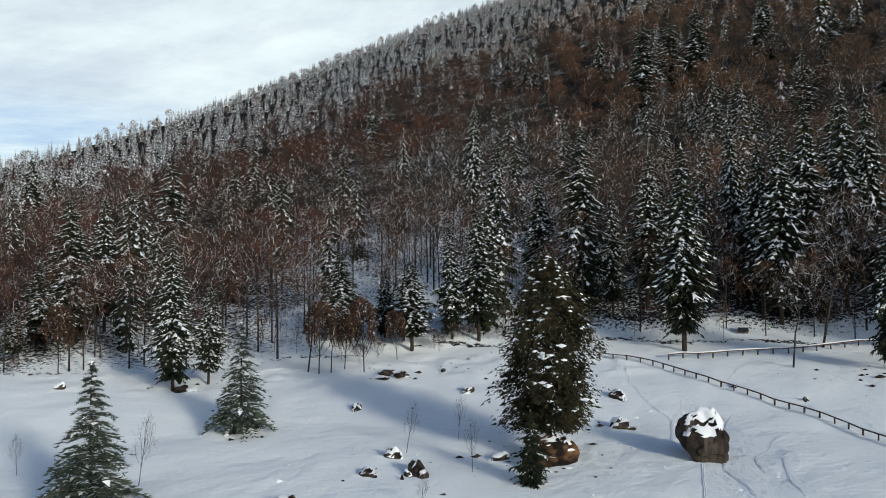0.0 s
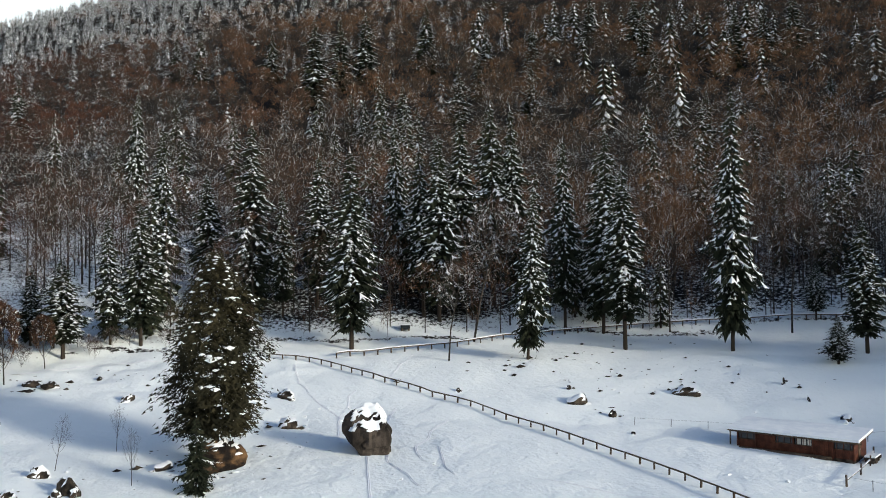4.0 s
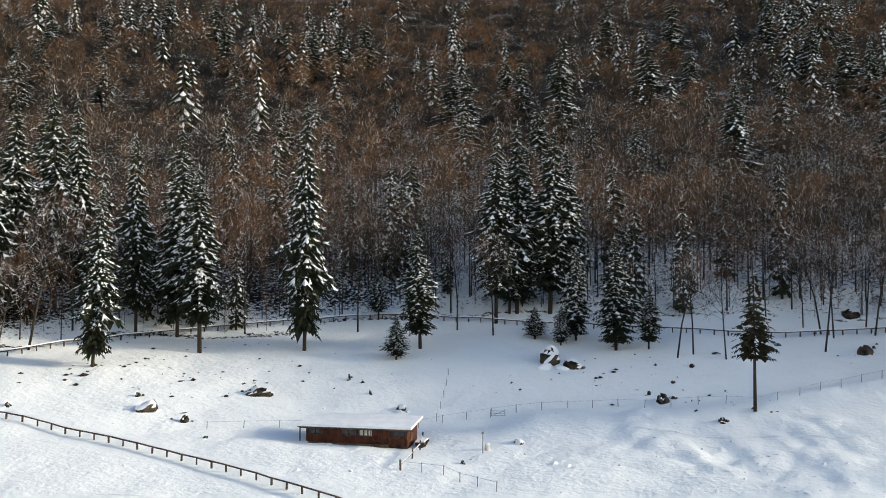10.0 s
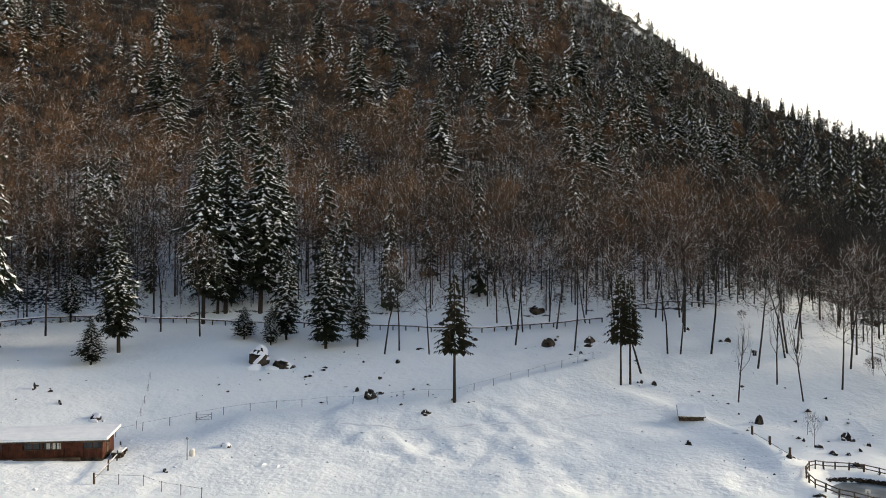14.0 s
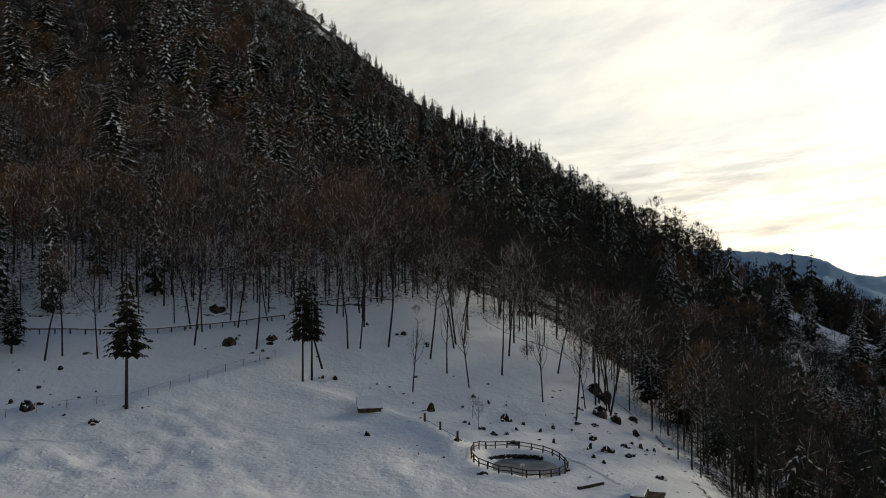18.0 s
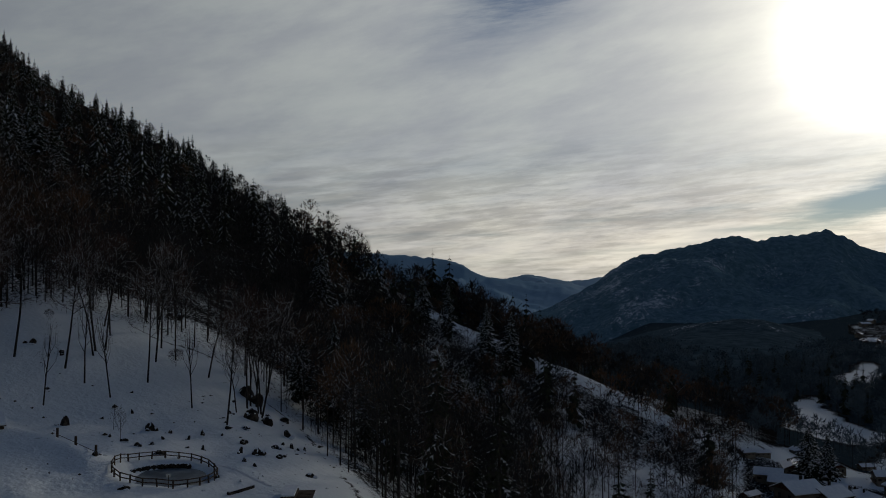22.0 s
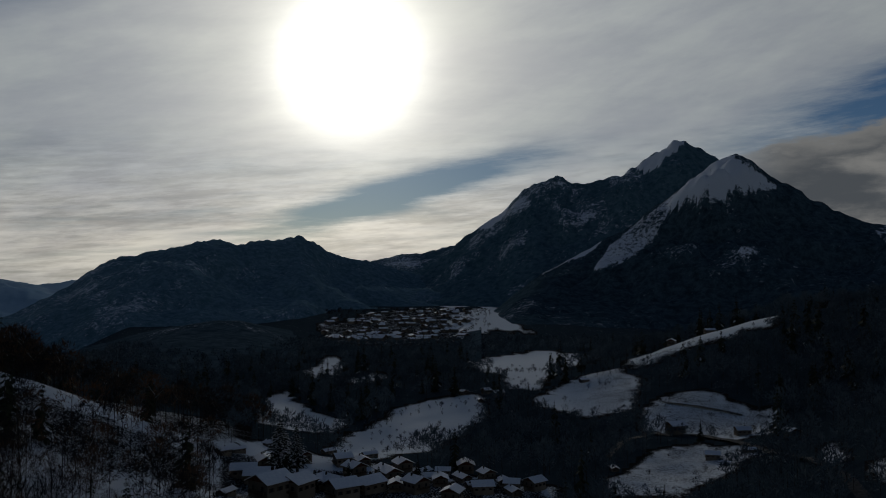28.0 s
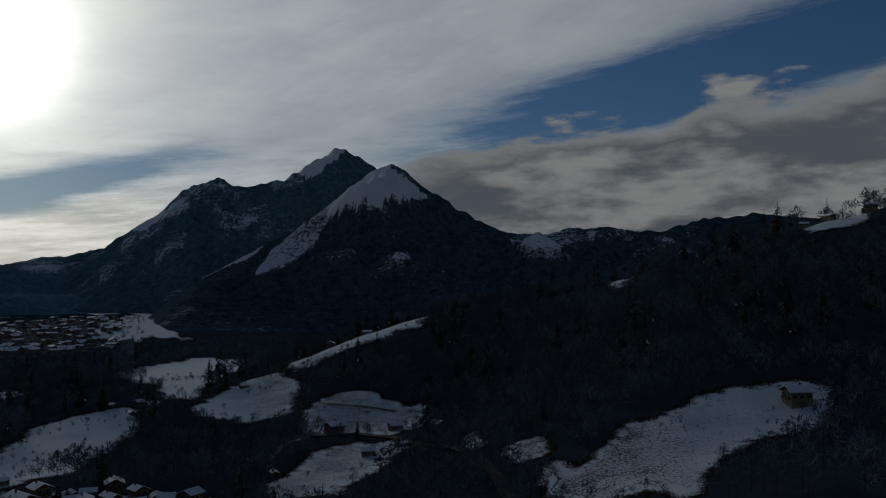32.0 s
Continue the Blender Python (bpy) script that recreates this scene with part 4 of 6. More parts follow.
def scatter(name, shape, places, sizes, mat, parent, seed):
    """One mesh of many copies of a shape, turned and sized at random."""
    v, f = shape
    r = rng(seed)
    th = r.rand(len(places)) * 6.28
    c, s = np.cos(th)[:, None], np.sin(th)[:, None]
    wide = (0.85 + 0.3 * r.rand(len(places)))[:, None] * sizes[:, None]
    x = (v[None, :, 0] * c - v[None, :, 1] * s) * wide + places[:, None, 0]
    y = (v[None, :, 0] * s + v[None, :, 1] * c) * wide + places[:, None, 1]
    z = v[None, :, 2] * sizes[:, None] + places[:, None, 2]
    vv = np.stack([x, y, z], -1).reshape(-1, 3)
    ff = (f[None] + (np.arange(len(places)) * len(v))[:, None, None]).reshape(-1, 3)
    return mesh_object(name, vv, ff, [mat], parent)


def wood(name, label, shapes, mats, parts, places, sizes, seed):
    """A wood of trees nobody could count, as one thing of kind stuff."""
    root = tagged(new(name), label, "trees", kind="stuff")
    which = rng(seed).randint(0, len(shapes), len(places))
    for k, shape in enumerate(shapes):
        m = which == k
        if m.any():
            for piece, mat, part_name in zip(shape, mats, parts):
                if len(piece[0]):
                    scatter(part_name, piece, places[m], sizes[m], mat, root, seed + 10 * k)
    return root


def scatter_places(seed, head, dist, spacing, keep):
    """Jittered places between headings and distances where keep(x, y) is true."""
    r = rng(seed)
    lim = dist[1]
    g = np.arange(-lim, lim, spacing)
    x, y = np.meshgrid(g, g)
    x, y = (x + (r.rand(*x.shape) - 0.5) * spacing * 0.9).ravel(), (y + (r.rand(*y.shape) - 0.5) * spacing * 0.9).ravel()
    d, h = np.hypot(x, y), np.degrees(np.arctan2(x, y)) % 360
    h = np.where(h > 285, h - 360, h)
    m = (d > dist[0]) & (d < dist[1]) & (h > head[0]) & (h < head[1])
    x, y = x[m], y[m]
    m = keep(x, y, r)
    x, y = x[m], y[m]
    return np.stack([x, y, land(x, y) - 0.15], -1)


def conifer_share(x, y):
    d = np.hypot(x, y)
    v = fractal(x / 70, y / 70, 3, 21)
    return np.clip(0.12 + 0.22 * v + 0.3 * np.clip((d - 430) / 300, 0, 1), 0.02, 0.8)


SPRUCES = [spruce_shape(s, 19, 6, 0.175, 0.08, 0.75, 1.5, 2, 0.7, 1.5) for s in (1, 2, 3)]
SPRUCES_DARK = [spruce_shape(s, 20, 7, 0.17, 0.08, 0.6, 0.25, 2) for s in (1, 2)]
SPRUCES_FAR = [far_spruce_shape(s, 14, 6, 0.18, 1.35, 1.15) for s in (4, 5, 6)]
SPRUCES_BLACK = [far_spruce_shape(s, 14, 6, 0.18, 0.04) for s in (4, 5)]
SPRUCES_SHADE = [far_spruce_shape(s, 16, 6, 0.18, 1.0, 0.48) for s in (4, 5, 6)]
SPRUCES_WHITE = [far_spruce_shape(s, 10, 5, 0.2, 1.5) for s in (7, 8, 9)]
BEECHES = [bare_shape(s, 20.0, 9, 5, 6, 0.052, 0.26, 0.40, 0.09, 0.5, False, 1.5) for s in (11, 12, 13, 14)]
BEECHES_MID = [bare_shape(s, 20.0, 8, 4, 6, 0.062, 0.27, 0.40, 0.08, 0.5, False, 1.6) for s in (11, 12, 13)]
BEECHES_FAR = [bare_shape(s, 18.0, 7, 4, 7, 0.13, 0.31, 0.38, 0.012, 0.5, True, 1.8) for s in (15, 16, 17)]
BEECHES_FROST = [bare_shape(s, 16.0, 6, 4, 3, 0.30, 0.28, 0.35, 0.26, 0.5, True, 2.0) for s in (25, 26)]
BEECHES_VALLEY = [bare_shape(s, 17.0, 6, 4, 3, 0.24, 0.28, 0.34, 0.0, 0.5, True, 2.2) for s in (18, 19)]
BEECHES_PLAIN = [bare_shape(s, 15.0, 5, 3, 1, 0.9, 0.36, 0.2, 0.08, 0.5, True, 3.2) for s in (27, 28)]
CON, BRO = ("trunks", "crowns", "snow"), ("trunks", "twigs", "frosted_twigs")
CON_M, BRO_M, SHADED_M, HAZED_M = (BARK, NEEDLES, SNOW), (GREY_BARK, TWIGS, FROSTED), (GREY_BARK, SHADED_TWIGS, SHADED_TWIGS), (GREY_BARK, HAZED_TWIGS, HAZED_TWIGS)

# Tall spruces on the upper slope: heading, distance, height, half-width
UPPER_WEST = [
    (13.4, 385, 43.1, 7.2), (15.1, 405, 38.3, 6.5), (16.8, 405, 40.4, 6.7), (20.9, 430, 37.3, 6.3), (28.0, 335, 23.4, 4.0), (19.3, 310, 24.7, 4.1), (16.7, 305, 20.4, 3.2),
    (23.1, 335, 25.3, 4.5), (24.4, 375, 21.6, 3.5), (25.0, 420, 26.4, 4.5), (28.1, 405, 28.5, 4.8), (35.4, 400, 31.4, 5.3), (36.1, 360, 22.7, 3.8), (41.1, 395, 30.7, 5.3),
    (42.9, 400, 27.9, 4.8), (44.6, 410, 32.8, 5.5), (31.9, 445, 31.8, 5.3), (34.8, 440, 31.5, 5.3), (24.9, 230, 33.1, 5.5), (-17.7, 240, 33.6, 5.6), (-25.9, 315, 31.3, 5.2),
]
UPPER_MIDDLE = [
    (-19.9, 270, 19.4, 3.2), (-14.5, 315, 18.3, 2.9), (-4.7, 400, 28.5, 4.8), (10.6, 450, 28.0, 4.8), (6.0, 465, 29.6, 4.9), (4.5, 480, 26.4, 4.5),
    (50.5, 310, 34.2, 5.8), (51.5, 300, 33.3, 5.6), (54.2, 345, 29.4, 5.0), (55.2, 340, 29.4, 5.0), (57.8, 310, 39.7, 6.6), (56.3, 265, 28.8, 4.9), (39.3, 295, 22.2, 3.5),
    (46.7, 310, 20.9, 3.3), (62.8, 260, 24.5, 4.3), (59.9, 275, 22.3, 3.7), (69.0, 260, 36.3, 6.1), (63.5, 345, 38.0, 6.4), (66.3, 370, 29.0, 4.9), (71.8, 315, 30.6, 5.2),
]
UPPER_EAST = [
    (79.5, 270, 32.6, 5.4), (77.9, 295, 34.3, 5.9), (81.4, 270, 26.4, 4.5), (68.9, 275, 34.3, 5.9), (73.5, 415, 35.3, 6.1), (75.5, 405, 35.7, 5.9),
    (60.9, 450, 34.5, 6.0), (65.1, 440, 38.7, 6.4), (70.9, 455, 34.6, 6.1), (76.8, 385, 30.9, 5.1), (82.2, 385, 33.9, 5.6), (84.6, 365, 31.8, 5.3), (86.5, 375, 30.1, 5.0),
    (87.8, 365, 31.5, 5.3), (89.1, 325, 25.1, 4.3), (83.6, 480, 29.3, 5.1), (78.3, 470, 32.1, 5.6), (80.4, 380, 29.6, 5.1),
]
TALL = np.array([place(h, d) for h, d, _, _ in UPPER_WEST + UPPER_MIDDLE + UPPER_EAST])


def clear_of_tall(x, y, r):
    """Woods, but not right beside or just below a tall spruce."""
    ok = wooded(x, y) > 0.5
    d, h = np.hypot(x, y), np.degrees(np.arctan2(x, y))
    ok &= (land(x, y) - EYE < np.where(h > 58, 0.45, 0.345) * d) & (d < np.interp(h, HEADS, NODE_D[:, 5]) + np.interp(h, [-28, -15, -9, 0, 26, 34], [20, 60, 230, 270, 270, 15]))
    for tx, ty in TALL:
        td = math.hypot(tx, ty)
        side, ahead = (x * ty - y * tx) / td, td - (x * tx + y * ty) / td
        ok &= ~((np.abs(side) < 4.0) & (ahead > -4) & (ahead < 13))
    return ok


for nm, head, dist, spacing, con_set, bro_set, tall in (
    ("hill", (-33, 112), (160, 215), 7.4, SPRUCES, BEECHES, 0.95),
    ("hill", (-33, 112), (215, 320), 8.0, SPRUCES, BEECHES_MID, 0.84),
    ("hill", (-33, 112), (320, 560), 9.5, SPRUCES_FAR, BEECHES_FAR, 0.85),
    ("hill", (-33, 112), (560, 1100), 11.0, SPRUCES_FAR, BEECHES_FROST, 0.66),
    ("hill", (8, 60), (182, 262), 9.0, SPRUCES, BEECHES, 0.9),
    ("hill", (60, 96), (178, 300), 7.2, SPRUCES, BEECHES, 0.95),
    ("hill", (28, 92), (170, 212), 6.8, SPRUCES, BEECHES, 0.85),
    ("hill", (70, 112), (440, 770), 10.0, SPRUCES_FAR, BEECHES_VALLEY, 0.8),
    ("valley", (117, 140), (470, 660), 11.0, SPRUCES_BLACK, BEECHES_VALLEY, 0.8),
    ("far", (116, 140), (660, 1180), 13.0, SPRUCES_BLACK, BEECHES_PLAIN, 0.65),
    ("spur", (104, 121), (105, 250), 6.6, SPRUCES_DARK, BEECHES, 0.9),
    ("spur", (121, 136), (105, 250), 9.5, SPRUCES_DARK, BEECHES, 0.85),
    ("spur", (109, 123), (352, 470), 6.8, SPRUCES_BLACK, BEECHES_FAR, 1.0),
    ("spur", (104, 136), (250, 470), 9.6, SPRUCES_BLACK, BEECHES_FAR, 0.9),
    ("valley", (133, 204), (245, 560), 8.8, SPRUCES_BLACK, BEECHES_VALLEY, 0.8),
    ("valley", (133, 204), (560, 860), 11.0, SPRUCES_BLACK, BEECHES_FROST, 0.8),
    ("far", (138, 162), (860, 1190), 13.0, SPRUCES_FAR, BEECHES_PLAIN, 0.7),
):
    seed = abs(int(dist[0]) + int(head[0])) + int(10 * spacing)
    if nm == "far":
        keep = lambda x, y, r: (wooded(x, y) > 0.5) & (np.hypot(x, y) > 655)
    else:
        keep = clear_of_tall if nm == "hill" else (lambda x, y, r: wooded(x, y) > 0.5)
    p = scatter_places(seed, head, dist, spacing, keep)
    r = rng(seed + 1)
    share = conifer_share(p[:, 0], p[:, 1])
    far = np.hypot(p[:, 0], p[:, 1])
    hd = np.degrees(np.arctan2(p[:, 0], p[:, 1]))
    size = tall * (0.65 + 0.65 * r.rand(len(p)))
    if nm == "hill":
        share = np.where(far < 300, 0.3 * share, 0.6 * share) + 0.35 * np.exp(-(((hd - 86) / 14) ** 2)) * (far > 320)
        share = share + (far < 300) * np.interp(hd, [-20, -4, 8, 32, 42, 60, 70], [0, 0.04, 0.13, 0.13, 0.04, 0.04, 0]) * np.clip((240 - far) / 20, 0.2, 1)
        share = np.where((hd > 80) & (far < 290), 0.0, share)
        share = np.where(far > np.interp(hd, [-33, -25, -12.5, 5.3, 20, 30], [365, 385, 480, 640, 790, 2000]) + 25 * r.randn(len(p)), 0.9, share)
        size = size * np.where((hd > 78) & (far > 430), np.clip(0.78 - (far - 430) / 550, 0.46, 0.78), 1.0)
    if nm in ("far", "valley"):
        share = 0.25 * share * (nm == "valley")
    if nm == "spur":
        share = 0.5 * share
        crest = np.interp(hd, [100, 110, 120, 131], [520, 445, 392, 378])
        size = size * np.where((hd > 109) & (hd < 117.5) & (far > crest - 120), np.where(far > crest - 8, np.where(hd > 111, 1.3, 0.9), np.where(far > crest - 66, 0.42, 0.85)), 1.0)
    if nm in ("hill", "spur"):
        # the crest is open snow with a few trees
        crest = np.interp(hd, [100, 110, 120, 131], [520, 445, 392, 378])
        open_crest = (hd > 108.2) & (hd < 126) & (far < crest - 4) & (far > crest - np.where(hd < 115.6, 80, 45)) & (r.rand(len(p)) < np.where(hd < 115.6, 0.86, 0.45))
        size = np.where(open_crest, 0.12 * size, np.where((hd > 108.2) & (hd < 115.6) & (far > crest - 60) & (far < crest), np.maximum(size, 0.7), size))
    if nm in ("valley", "far"):
        # young growth on the near side of an open field
        hc = hd % 360
        for gap_ in (8, 16, 26, 38, 52):
            size = np.where(in_field(hc, far + gap_), np.minimum(size, (2.0 + 0.24 * gap_) * (0.6 + 0.8 * r.rand(len(p))) / 18), size)
    con = r.rand(len(p)) < share
    if nm == "hill" and con_set is SPRUCES_FAR:
        white = con & (hd < 24)
        if white.any():
            wood("conifer_wood", "spruces white with snow on the upper hillside", SPRUCES_WHITE, (BARK, RIMED, SNOW), CON, p[white], (16 * size)[white], seed + 4)
        con_only = con & ~white
    else:
        con_only = con
    shaded = con_only & (hd > 76 + 5 * r.randn(len(p))) & (far > 320) & (nm == "hill")
    if shaded.any():
        wood("conifer_wood", "dark spruces with little snow on a shaded slope", SPRUCES_SHADE, CON_M, CON, p[shaded], (26 * size)[shaded], seed + 6)
    con_only = con_only & ~shaded
    if con_only.any():
        wood("conifer_wood", "snow-dusted spruces standing among bare trees on a slope", con_set, CON_M, CON, p[con_only], (26 * size)[con_only], seed + 2)
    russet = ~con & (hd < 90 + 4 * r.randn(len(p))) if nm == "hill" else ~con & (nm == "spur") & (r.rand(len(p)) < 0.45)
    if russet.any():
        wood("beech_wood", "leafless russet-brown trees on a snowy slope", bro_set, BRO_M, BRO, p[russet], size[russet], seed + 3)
    # twig colours here carry haze in the valley, shade on the other slopes
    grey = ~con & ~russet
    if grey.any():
        wood("beech_wood", "leafless dark grey trees on a slope, shade and haze in their colour", bro_set, HAZED_M if nm in ("valley", "far") else SHADED_M, BRO, p[grey], size[grey], seed + 5)

# Bushes and hedges on the open fields of the valley
BUSHES = [bare_shape(s, 4.0, 7, 3, 3, 0.11, 0.40, 0.02, 0.0, 0.3, True, 0.8) for s in (45, 46)]
p = scatter_places(301, (139, 198), (255, 760), 6.5, lambda x, y, r: in_field(np.degrees(np.arctan2(x, y)) % 360, np.hypot(x, y)) & ((r.rand(len(x)) < 0.10) | (np.abs(value_noise(x / 38, y / 38, 77)) < 0.06) | ((value_noise(x / 25, y / 25, 79) > 0.5) & (r.rand(len(x)) < 0.6))))
hp = np.degrees(np.arctan2(p[:, 0], p[:, 1])) % 360
p = p[(hp > 150.2) | (np.hypot(p[:, 0], p[:, 1]) > 400)]
wood("field_bushes", "dark leafless bushes scattered over snowy fields", BUSHES, SHADED_M, BRO, p, 0.25 + 0.75 * rng(302).rand(len(p)) ** 2, 303)

# Trees and gardens between the houses of the far village
p = scatter_places(311, (139.5, 150.5), (1160, 1850), 17.0, lambda x, y, r: r.rand(len(x)) < 0.55)
wood("garden_trees", "small dark trees between village houses", BEECHES_PLAIN, SHADED_M, BRO, p, 0.3 + 0.35 * rng(312).rand(len(p)), 313)
# Brush and thin poles under the trees
BRUSH = [bare_shape(s, 9.0, 5, 3, 2, 0.075, 0.20, 0.15, 0.05, 0.9, True, 1.3, 0.006) for s in (35, 36, 37)]
for head, dist, spacing, mats, seed in (((-30, 88), (166, 250), 4.2, BRO_M, 321), ((88, 121), (112, 330), 5.4, SHADED_M, 331)):
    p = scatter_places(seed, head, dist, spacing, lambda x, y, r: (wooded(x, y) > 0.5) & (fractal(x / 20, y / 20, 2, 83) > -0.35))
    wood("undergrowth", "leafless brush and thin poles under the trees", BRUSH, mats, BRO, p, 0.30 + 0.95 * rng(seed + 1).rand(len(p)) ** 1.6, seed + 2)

# ---- single trees ----
def part(name, shape, mat, parent, label="", smooth=False):
    """Vertices and triangles as one mesh object under a thing."""
    ob = mesh_object(name, shape[0], shape[1], [mat], parent, smooth=smooth)
    return tagged(ob, label)


def stand(heading, d, turn=0.0, wide=1.0, high=1.0, sink=0.1):
    """The pose of a thing on the ground at a heading and distance."""
    x, y = place(heading, d)
    return pose(x, y, ground_at(x, y) - sink, 0, 0, turn) @ Matrix.Diagonal((wide, wide, high, 1))


def again(ob, m):
    """A copy of a thing whose pose, with its scale, is m."""
    return copy_thing(ob, m @ Matrix.Diagonal((*(1 / k for k in ob.scale), 1)))


def tree_thing(name, shape, mats, names, label, category):
    root = tagged(new(name), label, category)
    for piece, mat, nm in zip(shape, mats, names):
        if isinstance(piece, list):
            for k, one in enumerate(piece):
                part("limb" if k else nm, one, mat, root)
            continue
        ob = part(nm, piece, mat, root)
        if nm in ("snow", "frost"):
            tagged(ob, kind="stuff")
    return root


def plant(protos, rows, seed, group, unit, lean=0.0):
    """Copies of the trees at rows of heading, distance, height and half-width; the prototypes take the first rows."""
    r = rng(seed)
    for k, (h, d, high, wide) in enumerate(rows):
        m = stand(h, d, 0, wide / unit, high)
        m = Matrix.Translation(m.to_translation()) @ pose(0, 0, 0, lean * r.randn(), lean * r.randn(), r.rand() * 360) @ Matrix.Diagonal((wide / unit, wide / unit, high, 1))
        if k < len(protos):
            protos[k].matrix_basis = m
            tagged(protos[k], group=group)
        else:
            again(protos[k % len(protos)], m)


TREE_PARTS = ("trunk", "crown", "snow")
NEAR_SPRUCE = [(31, 44, 10, 0.10, 1.5, 0.50), (32, 42, 10, 0.15, 1.35, 0.42), (33, 46, 10, 0.12, 1.6, 0.46), (34, 42, 10, 0.18, 1.4, 0.42)]
spruce_protos = [tree_thing("spruce", spruce_shape(s, w, a, 0.180, lo, 0.58, sn, 7, ba, 1.45, 0.25, 0.74), CON_M, TREE_PARTS, "tall dark spruce with snow on its drooping branches", "spruce") for s, w, a, lo, sn, ba in NEAR_SPRUCE]
EDGE_WEST = [
    (-17.6, 145, 25.2, 3.7), (-15.4, 148, 17.3, 3.0), (-25.5, 173, 17.0, 4.0), (-26.8, 169, 9.4, 2.8), (-23.5, 176, 29.0, 5.3), (-21.7, 184, 27.7, 4.3),
    (-6.9, 171, 18.5, 5.1), (-2.1, 165, 18.0, 4.6), (0.6, 169, 24.1, 3.2), (2.4, 168, 27.2, 4.2), (3.3, 193, 36.7, 4.1), (1.9, 232, 39.7, 3.1),
    (9.3, 178, 40.6, 5.3), (13.5, 181, 32.8, 4.6), (15.8, 162, 38.4, 5.4), (6.6, 184, 28.0, 4.3), (-3.9, 171, 14.6, 2.8), (11.3, 178, 26.7, 3.0),
]
EDGE_MIDDLE = [
    (21.7, 176, 39.1, 5.3), (20.6, 178, 36.1, 4.1), (23.3, 182, 43.3, 4.9), (25.4, 184, 44.6, 4.9), (26.9, 186, 43.3, 4.3), (19.1, 184, 39.4, 3.4),
    (27.6, 154, 31.2, 3.4), (30.1, 174, 39.2, 3.8), (32.6, 173, 41.2, 4.8), (34.0, 164, 35.0, 4.9), (40.7, 163, 48.0, 4.3), (48.4, 164, 23.7, 4.1),
    (46.8, 158, 8.2, 2.6), (53.5, 178, 37.5, 5.3), (54.9, 182, 41.3, 5.4), (57.1, 182, 39.5, 5.8), (58.5, 183, 35.5, 4.3), (54.4, 182, 17.9, 3.6),
    (58.8, 168, 18.1, 3.1), (56.1, 168, 6.5, 2.5), (23.9, 177, 17.5, 2.6), (45.6, 180, 11.5, 2.6),
]
EDGE_EAST = [
    (61.4, 162, 21.5, 4.1), (63.5, 162, 12.4, 2.4), (57.8, 165, 7.9, 1.8), (104.1, 180, 17.0, 3.1), (106.3, 182, 22.8, 3.9), (108.2, 169, 19.4, 3.4),
    (105.3, 282, 29.6, 4.9), (112.2, 359, 27.6, 4.3), (113.7, 369, 25.8, 3.4), (114.4, 246, 23.3, 6.2), (115.8, 239, 23.9, 5.2), (110.5, 203, 18.2, 3.4),
    (116.3, 342, 28.1, 5.0), (117.8, 339, 29.1, 5.0), (114.8, 256, 23.5, 4.8), (136.5, 347, 23.9, 5.5), (137.6, 358, 21.2, 4.3),
]
plant(spruce_protos, EDGE_WEST + EDGE_MIDDLE + EDGE_EAST, 51, "spruces along the edge of the wood", 0.15, 1.0)
upper_protos = [tree_thing("spruce", spruce_shape(s, 28, 8, 0.20, 0.07, 0.62, 1.8, 4, 0.8, 1.6, 0.25, 0.78), CON_M, TREE_PARTS, "spruce on the upper slope, whitened by snow", "spruce") for s in (41, 42)]
plant(upper_protos, UPPER_WEST + UPPER_MIDDLE + UPPER_EAST, 52, "spruces on the upper slope", 0.15)
pine = tree_thing("pine", spruce_shape(61, 22, 7, 0.16, 0.40, 0.5, 0.3, 6, 0.8), (BARK, NEEDLES_BROWN, SNOW), TREE_PARTS, "thin-crowned conifer on a long bare trunk, brownish green", "conifer")
plant([pine], [(70.0, 133, 20.6, 3.4), (81.0, 148, 19.7, 2.7), (81.6, 149, 18.6, 2.7)], 53, "conifers on bare trunks", 0.16)

big = tree_thing("arborvitae", clump_conifer_shape(71), (BARK, NEEDLES_BROWN, SNOW), TREE_PARTS, "large dense brownish-green conifer with snow clods, beside an ochre rock", "conifer")
plant([big], [(7.0, 109, 25.5, 5.6)], 54, "", 0.215)
small = tree_thing("young_spruce", spruce_shape(72, 26, 9, 0.26, 0.05, 0.5, 0.1, 6, 0.9), (BARK, NEEDLES, SNOW), TREE_PARTS, "small dark green spruce without much snow", "spruce")
plant([small], [(5.8, 98, 8.6, 2.2), (145.6, 338, 9, 2.6), (146.1, 341, 7, 2.2), (143.0, 336, 9, 2.6), (138.8, 326, 8, 2.4), (137.0, 340, 12, 3.4), (141.0, 345, 9, 2.4)], 55, "dark young spruces", 0.26)
cedar = tree_thing("cedar", cedar_shape(73), (BARK, CEDAR, SNOW), TREE_PARTS, "young grey-green cedar with spreading branches and snow", "cedar")
plant([cedar], [(-13.3, 122, 15.6, 5.2), (-22.4, 97, 15.6, 6.2)], 56, "cedars on the meadow", 0.36)

